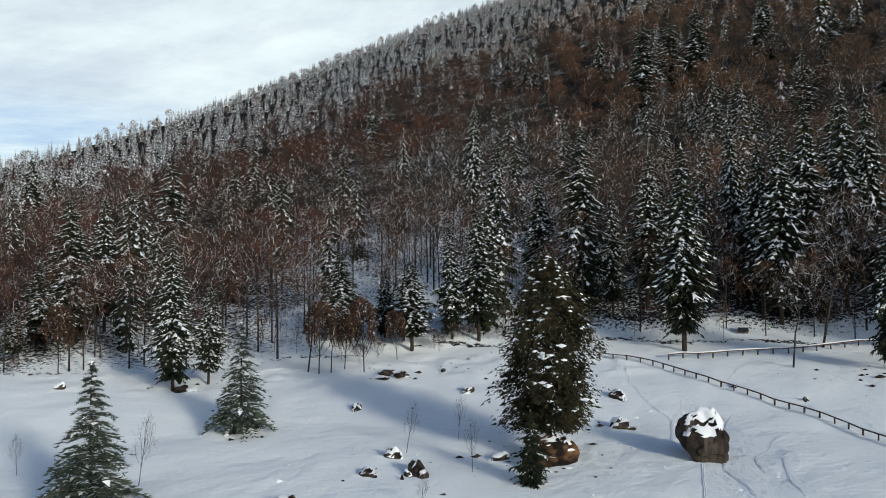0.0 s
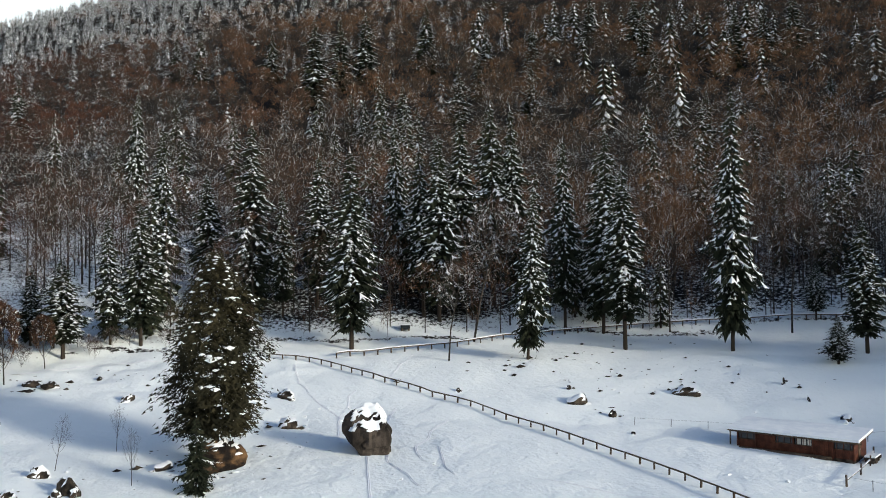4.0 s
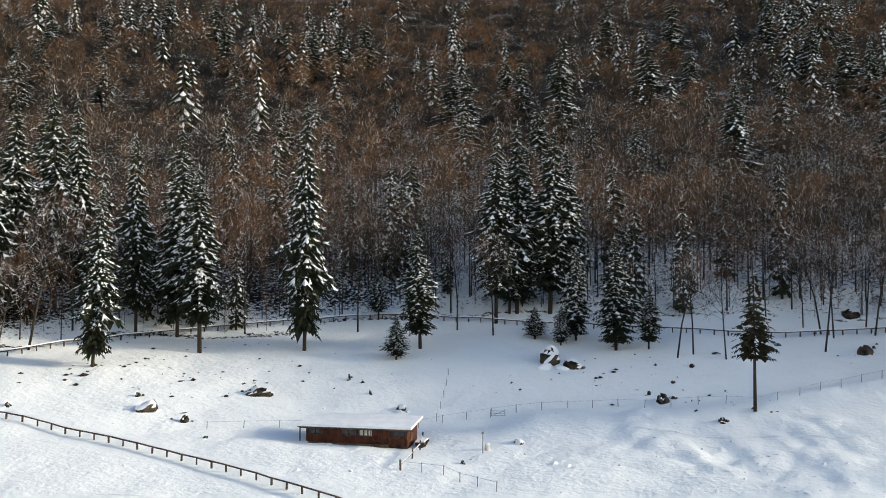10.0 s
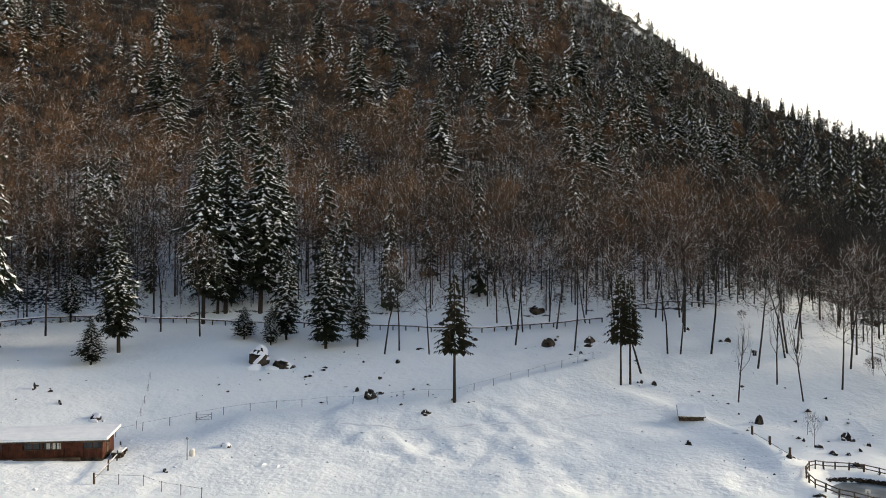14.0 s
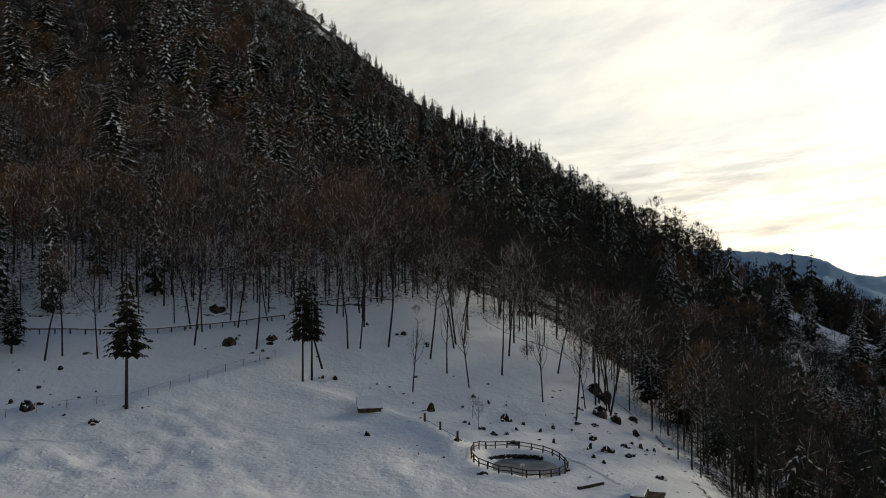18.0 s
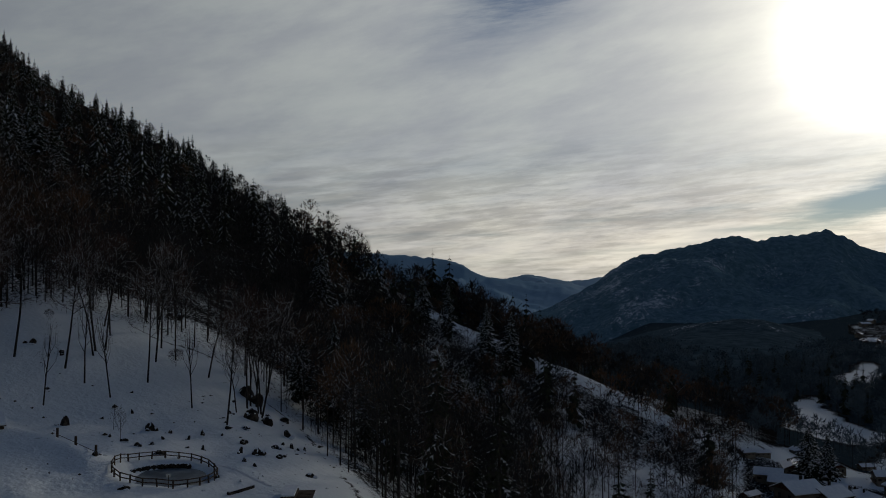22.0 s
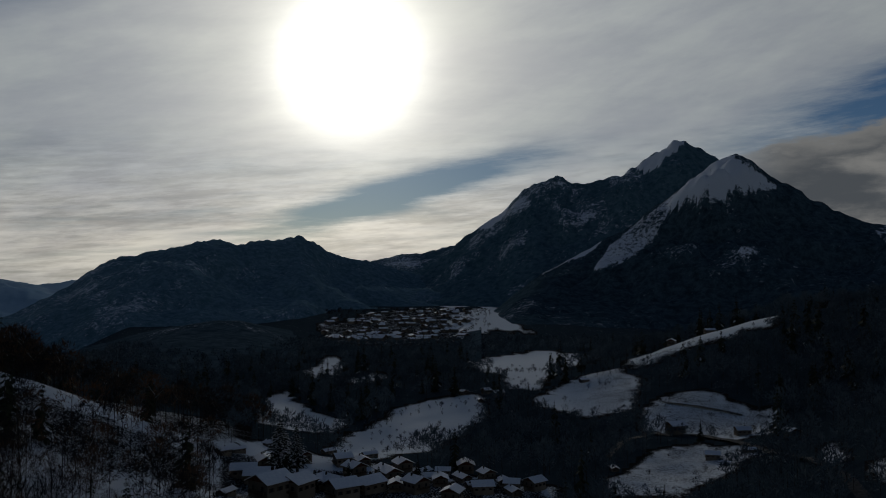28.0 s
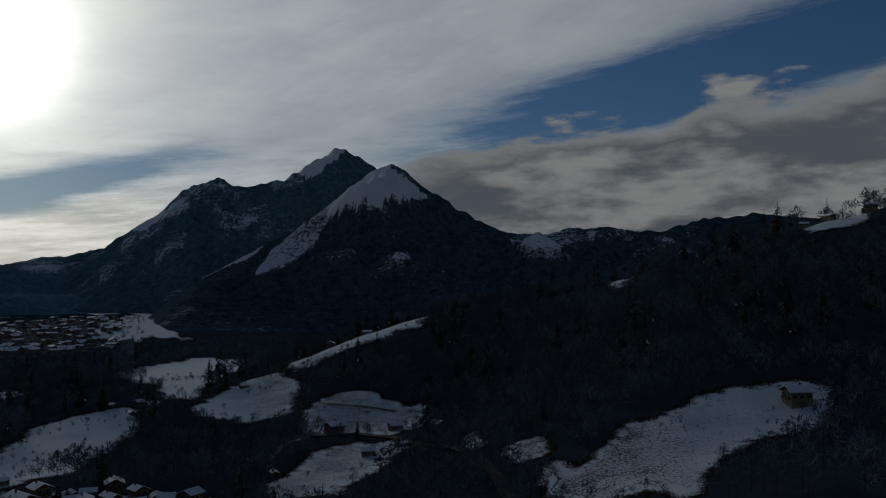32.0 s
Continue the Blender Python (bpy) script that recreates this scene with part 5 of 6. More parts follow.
BARE_PARTS = ("trunk", "crown", "frost")
bare_protos = [tree_thing("bare_tree", bare_shape(s, 20.0, 13, 7, 6, 0.032, 0.26, 0.40, f, 2.4, False, 1.7, 0.009, 0.15, True), BRO_M, BARE_PARTS, "leafless deciduous tree with a brown haze of twigs", "tree") for s, f in ((81, 0.2), (82, 0.08), (83, 0.08), (84, 0.15))]
BARE = [
    (22.3, 153, 18.8), (-9.0, 154, 18.0), (-7.5, 152, 12.1), (-5.3, 171, 9.0), (24.0, 166, 29.5), (44.2, 175, 25.7), (50.9, 176, 20.9), (53.3, 171, 21.1),
    (65.3, 158, 20.3), (66.3, 160, 19.1), (68.3, 158, 16.6), (82.3, 154, 23.9), (84.0, 164, 20.7), (84.8, 164, 19.5), (86.7, 165, 25.5),
    (89.5, 160, 22.9), (91.1, 166, 20.6), (74.1, 166, 23.1), (78.0, 163, 21.5), (94.3, 157, 19.2), (99.2, 142, 19.1),
    (101.2, 156, 17.2), (91.2, 168, 25.5), (95.1, 176, 21.8), (101.8, 178, 20.1), (107.5, 156, 16.8), (98.0, 166, 19.0),
]
r = rng(59)
for k in range(26):
    h = 70 + 34 * r.rand()
    BARE.append((h, np.interp(h, [70, 82, 96, 104], [178, 180, 172, 150]) + 14 * r.rand() - 6, 15 + 9 * r.rand()))
plant(bare_protos, [(h, d, z / 20.0, (z / 20.0) ** 0.8) for h, d, z in BARE], 57, "bare trees along the meadow's edge", 1.0, 5.0)
young = tree_thing("young_tree", bare_shape(86, 14.0, 9, 4, 3, 0.02, 0.13, 0.30, 0.3, 1.6, False, 1.1, 0.0095, 0.05, True), BRO_M, BARE_PARTS, "slender leaning leafless tree on the open slope", "tree")
plant([young], [(h, d, z / 14.0, (z / 14.0) ** 0.8) for h, d, z in ((88.3, 147, 14.0), (92.1, 150, 15.0), (97.0, 148, 15.0), (90.6, 155, 17.0), (99.8, 150, 13.0))], 60, "slender trees on the open slope", 1.0, 4.0)
sapling = tree_thing("sapling", bare_shape(91, 6.0, 10, 5, 3, 0.012, 0.17, 0.25, 0.15, 0.3, False, 0.6, 0.007, 0.1, True), (GREY_BARK, GREY_BARK, FROSTED), BARE_PARTS, "thin leafless sapling standing in the snow", "sapling")
SAPLINGS = [(-2.5, 110, 6.8), (1.0, 115, 6.0), (1.9, 102, 6.7), (-1.5, 91, 3.7), (-26.5, 112, 5.0), (-19.6, 104, 8.3), (92.7, 132, 5.3), (92.3, 138, 4.1), (-24.1, 164, 5.4)]
plant([sapling], [(h, d, z / 6.0, (z / 6.0) ** 0.7) for h, d, z in SAPLINGS], 58, "saplings on the meadow", 1.0, 4.0)


shrub = tree_thing("shrub", bare_shape(95, 4.0, 18, 6, 7, 0.016, 0.42, 0.03, 0.12, 0.3, False, 0.7, 0.006), (GREY_BARK, TWIGS, FROSTED), BARE_PARTS, "low leafless shrub at the edge of the wood", "shrub")
r = rng(64)
SHRUBS = [(9.6, 160, 4.2), (9.0, 163, 3.6), (-6.8, 160, 4.5), (-5.6, 158, 3.8), (-4.4, 162, 4.0)]
for k in range(30):
    h = -27 + 128 * r.rand()
    SHRUBS.append((h, np.interp(h, [-30, 0, 32, 62, 82, 102], [160, 166, 184, 186, 188, 160]) + 8 * r.rand() - 2, 2.0 + 2.2 * r.rand()))
plant([shrub], [(h, d, z / 4.0, z / 4.0) for h, d, z in SHRUBS], 65, "shrubs at the edge of the wood", 1.0)


LEAVES = material("withered_leaves", two((0.032, 0.019, 0.014), (0.080, 0.043, 0.027), 0.5), 0.85)
leafy = tree_thing("beech", bare_shape(97, 12.0, 14, 7, 16, 0.10, 0.24, 0.16, 0.04, 0.8, False, 0.55, 0.009, 0.4, True), (GREY_BARK, LEAVES, FROSTED), BARE_PARTS, "young beech holding withered brown leaves", "tree")
plant([leafy], [(h, d, z / 12.0, z / 12.0) for h, d, z in ((-8.3, 152, 13.0), (-6.6, 154, 11.0), (-5.3, 152, 13.5), (-24.3, 160, 12.0), (8.7, 161, 9.0), (-3.1, 160, 9.5))], 66, "beeches with withered leaves", 1.0, 3.0)


# ---- rocks ----
def ball(r, cols=16, rows=10, rough=0.10):
    """A broken lump of stone of radius about 1: a ball cut by random planes and weathered."""
    th, ph = np.meshgrid(np.linspace(0, 2 * np.pi, cols, endpoint=False), np.linspace(-1.3, 1.52, rows))
    v = np.stack([np.cos(th) * np.cos(ph), np.sin(th) * np.cos(ph), np.sin(ph)], -1).reshape(-1, 3)
    for _ in range(14):
        n_ = r.randn(3)
        n_ /= np.linalg.norm(n_)
        over = v @ n_ - (0.62 + 0.32 * r.rand())
        v = v - np.outer(np.clip(over, 0, None), n_) * 0.9
    k = r.randint(99)
    bumps = fractal(v[:, 0] * 2.3 + v[:, 2], v[:, 1] * 2.3 - 1.3 * v[:, 2], 4, k)
    cracks = np.abs(value_noise(v[:, 0] * 1.6 + 4, v[:, 2] * 2.6 + v[:, 1], k + 5)) < 0.13
    v = v * (1 + rough * bumps - 0.09 * cracks)[:, None]
    q = grid_faces(rows, cols, wrap=True)
    return v, np.concatenate([q[:, [0, 1, 2]], q[:, [0, 2, 3]]])


def rock(seed, snow, mat=None, lumps=3, cols=16, rows=10, mound=True):
    """A rock outcrop about 2 wide and high, of a few broken lumps; snow lies on the tops and drifts about it."""
    r = rng(seed + 700)
    root = tagged(new("rock"), "dark boulder capped with snow, lying on the meadow" if snow else "dark jagged rock showing through the snow", "rock")
    pieces = []
    for k in range(lumps):
        v, f = ball(r, cols, rows)
        size = 1.0 if k == 0 else 0.35 + 0.35 * r.rand()
        off = np.zeros(3) if k == 0 else np.array([r.randn() * 0.75, r.randn() * 0.5, -0.35 * r.rand() - 0.1])
        pieces.append((v * size * (1, 0.85, 1) + off, f))
    v, f = merge(pieces)
    part("stone", (v, f), mat or ROCK, root)
    a, b, c = v[f[:, 0]], v[f[:, 1]], v[f[:, 2]]
    nrm = np.cross(b - a, c - a)
    nrm /= np.linalg.norm(nrm, axis=1)[:, None] + 1e-9
    mid = (a + b + c) / 3
    need = 0.42 if snow else 0.86
    keep = (nrm[:, 2] > need + 0.35 * value_noise(mid[:, 0] * 3.5, mid[:, 1] * 3.5, seed)) & (mid[:, 2] > -0.2)
    top, used = f[keep], np.unique(f[keep])
    if len(used):
        back = -np.ones(len(v), int)
        back[used] = np.arange(len(used))
        u = v[used] * (1.03, 1.03, 1.0) + (0, 0, 0.05)
        u[:, 2] += 0.12 * np.clip(fractal(u[:, 0] * 3, u[:, 1] * 3, 2, seed), -0.3, 1)
        tagged(part("snow_cap", (u, back[top]), SNOW, root, "cap of fresh snow", True), kind="stuff")
    if mound:
        drifts = []
        for k in range(3):
            v, f = ball(r, 16, 9, 0.16)
            a = r.rand() * 6.28
            drifts.append((v * (0.6 + 0.4 * r.rand(), 0.5 + 0.3 * r.rand(), 0.22 + 0.18 * r.rand()) + (math.cos(a) * 0.9, math.sin(a) * 0.8, -0.22), f))
        tagged(part("snow_drift", merge(drifts), SNOW, root, "soft drifts of snow", True), kind="stuff")
    return root


rock_protos = {0: [rock(s, False) for s in (1, 2, 3)], 1: [rock(s, True) for s in (4, 5, 6)]}
ROCKS_WEST = [
    (-1.7, 102, 3.8, 2.6, 0), (-5.1, 102, 2.4, 1.5, 1), (-2.8, 100, 0.8, 0.7, 0), (-10.3, 93, 3.7, 2.2, 1), (1.7, 140, 3.0, 1.7, 1),
    (-3.8, 149, 4.0, 1.2, 0), (-2.7, 150, 2.6, 1.0, 0), (-5.8, 131, 2.6, 1.7, 1), (-24.2, 149, 2.0, 2.0, 1), (-13.9, 122, 2.4, 1.5, 0), (11.7, 122, 3.3, 2.9, 1),
    (11.5, 136, 3.3, 2.2, 1), (3.8, 107, 2.8, 1.7, 1), (0.0, 152, 1.4, 0.7, 0), (18.8, 143, 2.1, 0.8, 1), (-17.2, 144, 4.5, 1.4, 0), (-3.4, 108, 2.6, 2.4, 1),
]
ROCKS_MIDDLE = [
    (30.8, 134, 3.6, 2.7, 1), (33.1, 130, 1.9, 1.4, 0), (34.4, 122, 1.0, 0.4, 0), (22.9, 138, 1.1, 0.9, 0), (43.7, 148, 0.9, 1.4, 0), (45.1, 141, 0.7, 0.9, 0),
    (47.1, 135, 2.0, 2.0, 1), (57.1, 156, 5.8, 4.8, 1), (58.7, 153, 4.4, 2.8, 1), (55.0, 118, 2.0, 1.2, 1), (51.3, 109, 0.9, 0.7, 0), (30.3, 140, 1.3, 0.9, 0),
    (64.4, 138, 3.1, 2.0, 0), (65.0, 146, 1.0, 0.7, 0), (63.5, 141, 1.1, 0.9, 0), (66.2, 154, 1.4, 0.8, 0), (68.0, 128, 1.7, 1.0, 0), (37.6, 142, 4.6, 2.0, 1),
]
ROCKS_EAST = [
    (76.3, 166, 4.6, 2.0, 0), (79.0, 168, 3.3, 1.6, 0), (85.3, 123, 1.0, 1.1, 0), (83.1, 150, 1.4, 0.9, 0), (82.3, 150, 0.8, 0.8, 0), (94.5, 139, 2.2, 1.8, 0),
    (100.4, 164, 4.9, 2.8, 0), (100.7, 149, 3.8, 2.4, 0), (101.1, 126, 2.2, 1.5, 0), (103.1, 146, 2.4, 1.6, 0), (102.8, 158, 2.5, 1.1, 0), (104.2, 140, 0.8, 1.0, 0),
    (96.8, 134, 0.7, 0.9, 0), (95.6, 205, 3.5, 1.9, 0), (92.8, 106, 1.7, 0.6, 0), (89.5, 140, 1.9, 1.9, 0), (103.5, 183, 2.7, 1.9, 0), (75.5, 188, 5.0, 2.2, 0), (70.0, 222, 4.4, 2.7, 0),
]
r = rng(61)
for k in range(34):
    # stones on the steep snow above the pond and along the edge of the wood
    h = 91 + 14 * r.rand() if k < 24 else 66 + 24 * r.rand()
    d = 118 + 42 * r.rand() if k < 24 else 158 + 22 * r.rand()
    ROCKS_EAST.append((h, d, 0.7 + 1.3 * r.rand() ** 2, 0.5 + 0.8 * r.rand() ** 2, 0))
taken = {0: 0, 1: 0}
r = rng(60)


def great_boulder():
    """A high boulder, broad below and rounded above, its top and one ledge under snow."""
    r = rng(733)
    root = tagged(new("rock"), "large dark boulder with snow on its top, alone on the meadow", "rock")
    v, f = ball(r, 56, 36, 0.07)
    v[:, :2] *= (1.06 - 0.24 * np.clip(v[:, 2:3] + 0.1, 0, 1) ** 1.5)
    v[:, 0] += 0.10 * v[:, 2]
    v[:, 2] = np.where(v[:, 2] > 0.5, 0.5 + 0.55 * (v[:, 2] - 0.5), v[:, 2])
    ridged = value_noise(np.arctan2(v[:, 1], v[:, 0]) * 5, v[:, 2] * 0.7, 41)
    v[:, :2] *= 1 + 0.035 * ridged[:, None]
    part("stone", (v, f), BOULDER, root)
    a, b, c = v[f[:, 0]], v[f[:, 1]], v[f[:, 2]]
    nrm = np.cross(b - a, c - a)
    nrm /= np.linalg.norm(nrm, axis=1)[:, None] + 1e-9
    mid = (a + b + c) / 3
    level = mid[:, 2] + 0.22 * fractal(mid[:, 0] * 2.0, mid[:, 1] * 2.0, 3, 5)
    keep = (level > 0.66) & (nrm[:, 2] > 0.25) | (nrm[:, 2] > 0.42) & (level > 0.34) & (mid[:, 0] < 0.0)
    used = np.unique(f[keep])
    back = -np.ones(len(v), int)
    back[used] = np.arange(len(used))
    u = v[used] * (1.03, 1.03, 1.0) + (0, 0, 0.06)
    u[:, 2] += 0.07 * fractal(u[:, 0] * 4, u[:, 1] * 4, 2, 8)
    tagged(part("snow_cap", (u, back[f[keep]]), SNOW, root, "cap of fresh snow", True), kind="stuff")
    return root


boulder = great_boulder()
x, y = place(16.9, 111)
boulder.matrix_basis = pose(x, y, ground_at(x, y) + 2.1, 0, 0, 112) @ Matrix.Diagonal((3.5, 3.2, 4.6, 1))
OUTCROP = [(81.6, 600, 9, 5, 1), (82.2, 592, 7, 4, 1), (81.3, 588, 6, 4, 0)]
for h, d, w, z, s in ROCKS_WEST + ROCKS_MIDDLE + ROCKS_EAST + OUTCROP:
    x, y = place(h, d)
    m = pose(x, y, ground_at(x, y) - 0.08 * z, r.randn() * 8, r.randn() * 8, r.rand() * 360) @ Matrix.Diagonal((w * (0.52 if s else 0.42), w * 0.42, z * (0.62 if s else 0.8), 1))
    k = taken[s]
    taken[s] += 1
    if k < 3:
        rock_protos[s][k].matrix_basis = m
        tagged(rock_protos[s][k], group="rocks on the meadow")
    else:
        again(rock_protos[s][k % 3], m)
ochre = rock(9, False, OCHRE_ROCK, 4, 30, 18, False)
tagged(ochre, "ochre and black rock at the foot of a large conifer", "rock")
x, y = place(7.2, 106.5)
ochre.matrix_basis = pose(x, y, ground_at(x, y) + 0.8, 0, 8, 40) @ Matrix.Diagonal((4.0, 3.2, 2.6, 1))


# ---- fences ----
def box(cx, cy, cz, sx, sy, sz):
    """A box by its middle and sizes."""
    v = np.array([[i, j, k] for i in (-0.5, 0.5) for j in (-0.5, 0.5) for k in (-0.5, 0.5)]) * (sx, sy, sz) + (cx, cy, cz)
    q = np.array([(0, 1, 3, 2), (4, 6, 7, 5), (0, 4, 5, 1), (2, 3, 7, 6), (0, 2, 6, 4), (1, 5, 7, 3)])
    return v, np.concatenate([q[:, [0, 1, 2]], q[:, [0, 2, 3]]])


def beam(a, b, w, h):
    """A squared beam from a to b."""
    a, b = np.array(a, float), np.array(b, float)
    ax = (b - a) / np.linalg.norm(b - a)
    side = np.cross(ax, (0, 0, 1))
    side = side / np.linalg.norm(side)
    up = np.cross(side, ax)
    v, f = box(0, 0, 0, 1, w, h)
    return (a + b) / 2 + np.outer(v[:, 0], b - a) + np.outer(v[:, 1], side) + np.outer(v[:, 2], up), f


def unit_box(name, mat):
    me = mesh_object(name, *box(0, 0, 0.5, 1, 1, 1), [mat])
    data = me.data
    bpy.data.objects.remove(me)
    return data


def fence(label, line, step, post_h, post_w, rails, rail_w, mat, snow=0.0, seed=0, closed=False):
    """Posts along a line of headings and distances, with rails (heights) between, snow lying on the top rail."""
    r = rng(seed)
    pts = np.array([place(h, d) for h, d in line])
    if closed:
        pts = np.concatenate([pts, pts[:1]])
    cum = np.concatenate([[0], np.cumsum(np.hypot(*np.diff(pts, axis=0).T))])
    count = max(2, int(round(cum[-1] / step)) + 1)
    s = np.linspace(0, cum[-1], count)
    xs, ys = np.interp(s, cum, pts[:, 0]), np.interp(s, cum, pts[:, 1])
    zs = land(xs, ys)
    root = tagged(new("fence"), label, "fence")
    post_data = unit_box("post", mat)
    for x, y, z in zip(xs, ys, zs):
        ob = new("post", post_data)
        ob.parent = root
        ob.matrix_basis = pose(x, y, z - 0.3, r.randn() * 2, r.randn() * 2, r.rand() * 90) @ Matrix.Diagonal((post_w, post_w, post_h + 0.3, 1))
    for k in range(count - 1):
        for hgt in rails:
            a, b = (xs[k], ys[k], zs[k] + hgt), (xs[k + 1], ys[k + 1], zs[k + 1] + hgt + r.randn() * 0.02)
            part("rail", beam(a, b, rail_w, rail_w), mat, root)
        if snow:
            a, b = np.array((xs[k], ys[k], zs[k] + rails[0] + rail_w)), np.array((xs[k + 1], ys[k + 1], zs[k + 1] + rails[0] + rail_w))
            part("snow", beam(a, b, rail_w * 1.6, snow), SNOW, root)
    return root


fence("dark wooden rail fence crossing the snowy meadow", [(10.4, 156.2), (13.5, 153.3), (16.6, 145), (19.9, 138.2), (24.3, 130.0), (28.7, 120.2), (31.8, 113.8), (34.8, 108.0), (38.2, 101.5), (41.1, 96.2), (44, 92)], 2.5, 0.95, 0.2, (0.85,), 0.17, WOOD_DARK, 0.05, 1)
fence("wooden guard rail with snow on top beside the forest track", [(14.8, 156.0), (18.8, 159.2), (22.4, 161.8), (26.1, 168.2), (29.1, 171.8), (34.8, 175.2), (39.7, 177.8), (44.2, 180.2), (47.8, 180.5), (51.9, 179.0), (55.5, 176.2), (59.5, 176), (63.4, 173.7), (68.1, 171.5), (73.1, 174.6), (77.6, 180.2), (79.8, 181.5)], 2.6, 1.0, 0.2, (0.92,), 0.2, WOOD_DARK, 0.16, 2)
fence("wooden rail fence at the upper edge of the clearing", [(81.3, 187.5), (83.6, 191.2), (87.0, 189.5)], 2.6, 1.0, 0.2, (0.92,), 0.18, WOOD_DARK, 0.1, 3)
fence("thin wire fence on metal posts in the snow", [(48.3, 128.5), (50.5, 131.0), (53.9, 133.2), (57.6, 134.4), (61.1, 135.8), (67.0, 135.4), (70.0, 135.5), (72.3, 139.5), (75.2, 146.2), (79.2, 156.8)], 4.0, 1.25, 0.07, (1.15,), 0.02, TIN, 0.0, 4)
fence("thin wire fence on metal posts below the hut", [(47.1, 106.0), (50.0, 103.8), (51.5, 101.0), (53.5, 98)], 3.0, 1.2, 0.08, (1.1,), 0.02, TIN, 0.0, 5)
fence("weathered wooden fence posts by the hut", [(47.1, 106.0), (48.3, 113.8), (48.6, 121.0)], 5.0, 1.3, 0.18, (0.7,), 0.1, WOOD_DARK, 0.05, 6)
fence("wire fence above the hut", [(34.5, 127), (38, 128), (43, 129), (48.3, 128.5)], 5.0, 1.1, 0.06, (1.0,), 0.02, TIN, 0.0, 7)
fence("wire fence climbing from the hut to a post", [(49.5, 131), (50, 140), (50.3, 150)], 5.0, 1.2, 0.07, (1.1,), 0.02, TIN, 0.0, 8)
fence("weathered posts on the snow bank", [(89.1, 132.5), (91.3, 118.2)], 7.0, 1.4, 0.25, (0.5,), 0.05, WOOD_DARK, 0.0, 9)
fence("low wooden fence beside the cedar", [(-28.5, 96), (-26.3, 96.5), (-24.6, 96.5)], 1.6, 1.0, 0.12, (0.9, 0.5), 0.08, WOOD_DARK, 0.04, 11)

# ---- the pond ----
pond_z = ground_at(*POND) + 0.35
ring = [(95.4 + math.degrees(math.atan2(6.4 * math.sin(a), 113.8 + 7.8 * math.cos(a))), math.hypot(113.8 + 7.8 * math.cos(a), 6.4 * math.sin(a))) for a in np.linspace(0, 2 * np.pi, 26, endpoint=False)]
fence("round wooden fence about the pond", ring, 1.75, 1.0, 0.16, (0.92, 0.45), 0.11, WOOD_DARK, 0.0, 12, True)
ang = np.linspace(0, 2 * np.pi, 48, endpoint=False)
head = radians(95.4)
rim = lambda k, z: np.stack([POND[0] + k * (5.0 * np.cos(ang) * math.cos(head) + 5.4 * np.sin(ang) * math.sin(head)), POND[1] + k * (-5.0 * np.cos(ang) * math.sin(head) + 5.4 * np.sin(ang) * math.cos(head)), 0 * ang + z], -1)
v = np.concatenate([rim(1.0, pond_z), rim(0.5, pond_z), rim(0.01, pond_z)])
q = grid_faces(3, 48, wrap=True)
pond = mesh_object("pond", v, np.concatenate([q[:, [0, 1, 2]], q[:, [0, 2, 3]]]), [ICE])
tagged(pond, "small round pond with grey ice", "pond", kind="structure")
r = rng(77)
ring_stone = rock(14, False, None, 1, 12, 8, False)
ring_stone.matrix_basis = stand(98.6, 112.5) @ Matrix.Scale(0.45, 4)
for k in range(16):
    a = 0.35 + 1.5 * k / 15
    px_, py_ = POND[0] + 5.15 * (np.cos(a + 0.6) * math.cos(head) + 1.05 * np.sin(a + 0.6) * math.sin(head)), POND[1] + 5.15 * (-np.cos(a + 0.6) * math.sin(head) + 1.05 * np.sin(a + 0.6) * math.cos(head))
    again(ring_stone, pose(px_, py_, pond_z + 0.15, 0, 0, r.rand() * 360) @ Matrix.Diagonal((0.5, 0.42, 0.42, 1)))
sign = tagged(new("sign"), "small white sign on a post at the pond fence", "sign")
part("post", box(0, 0, 0.8, 0.09, 0.09, 1.6), WOOD_DARK, sign)
part("board", box(0, 0, 1.55, 0.55, 0.06, 0.4), BOARD, sign, "white board")
sign.matrix_basis = stand(95.6, 106.2, 85)


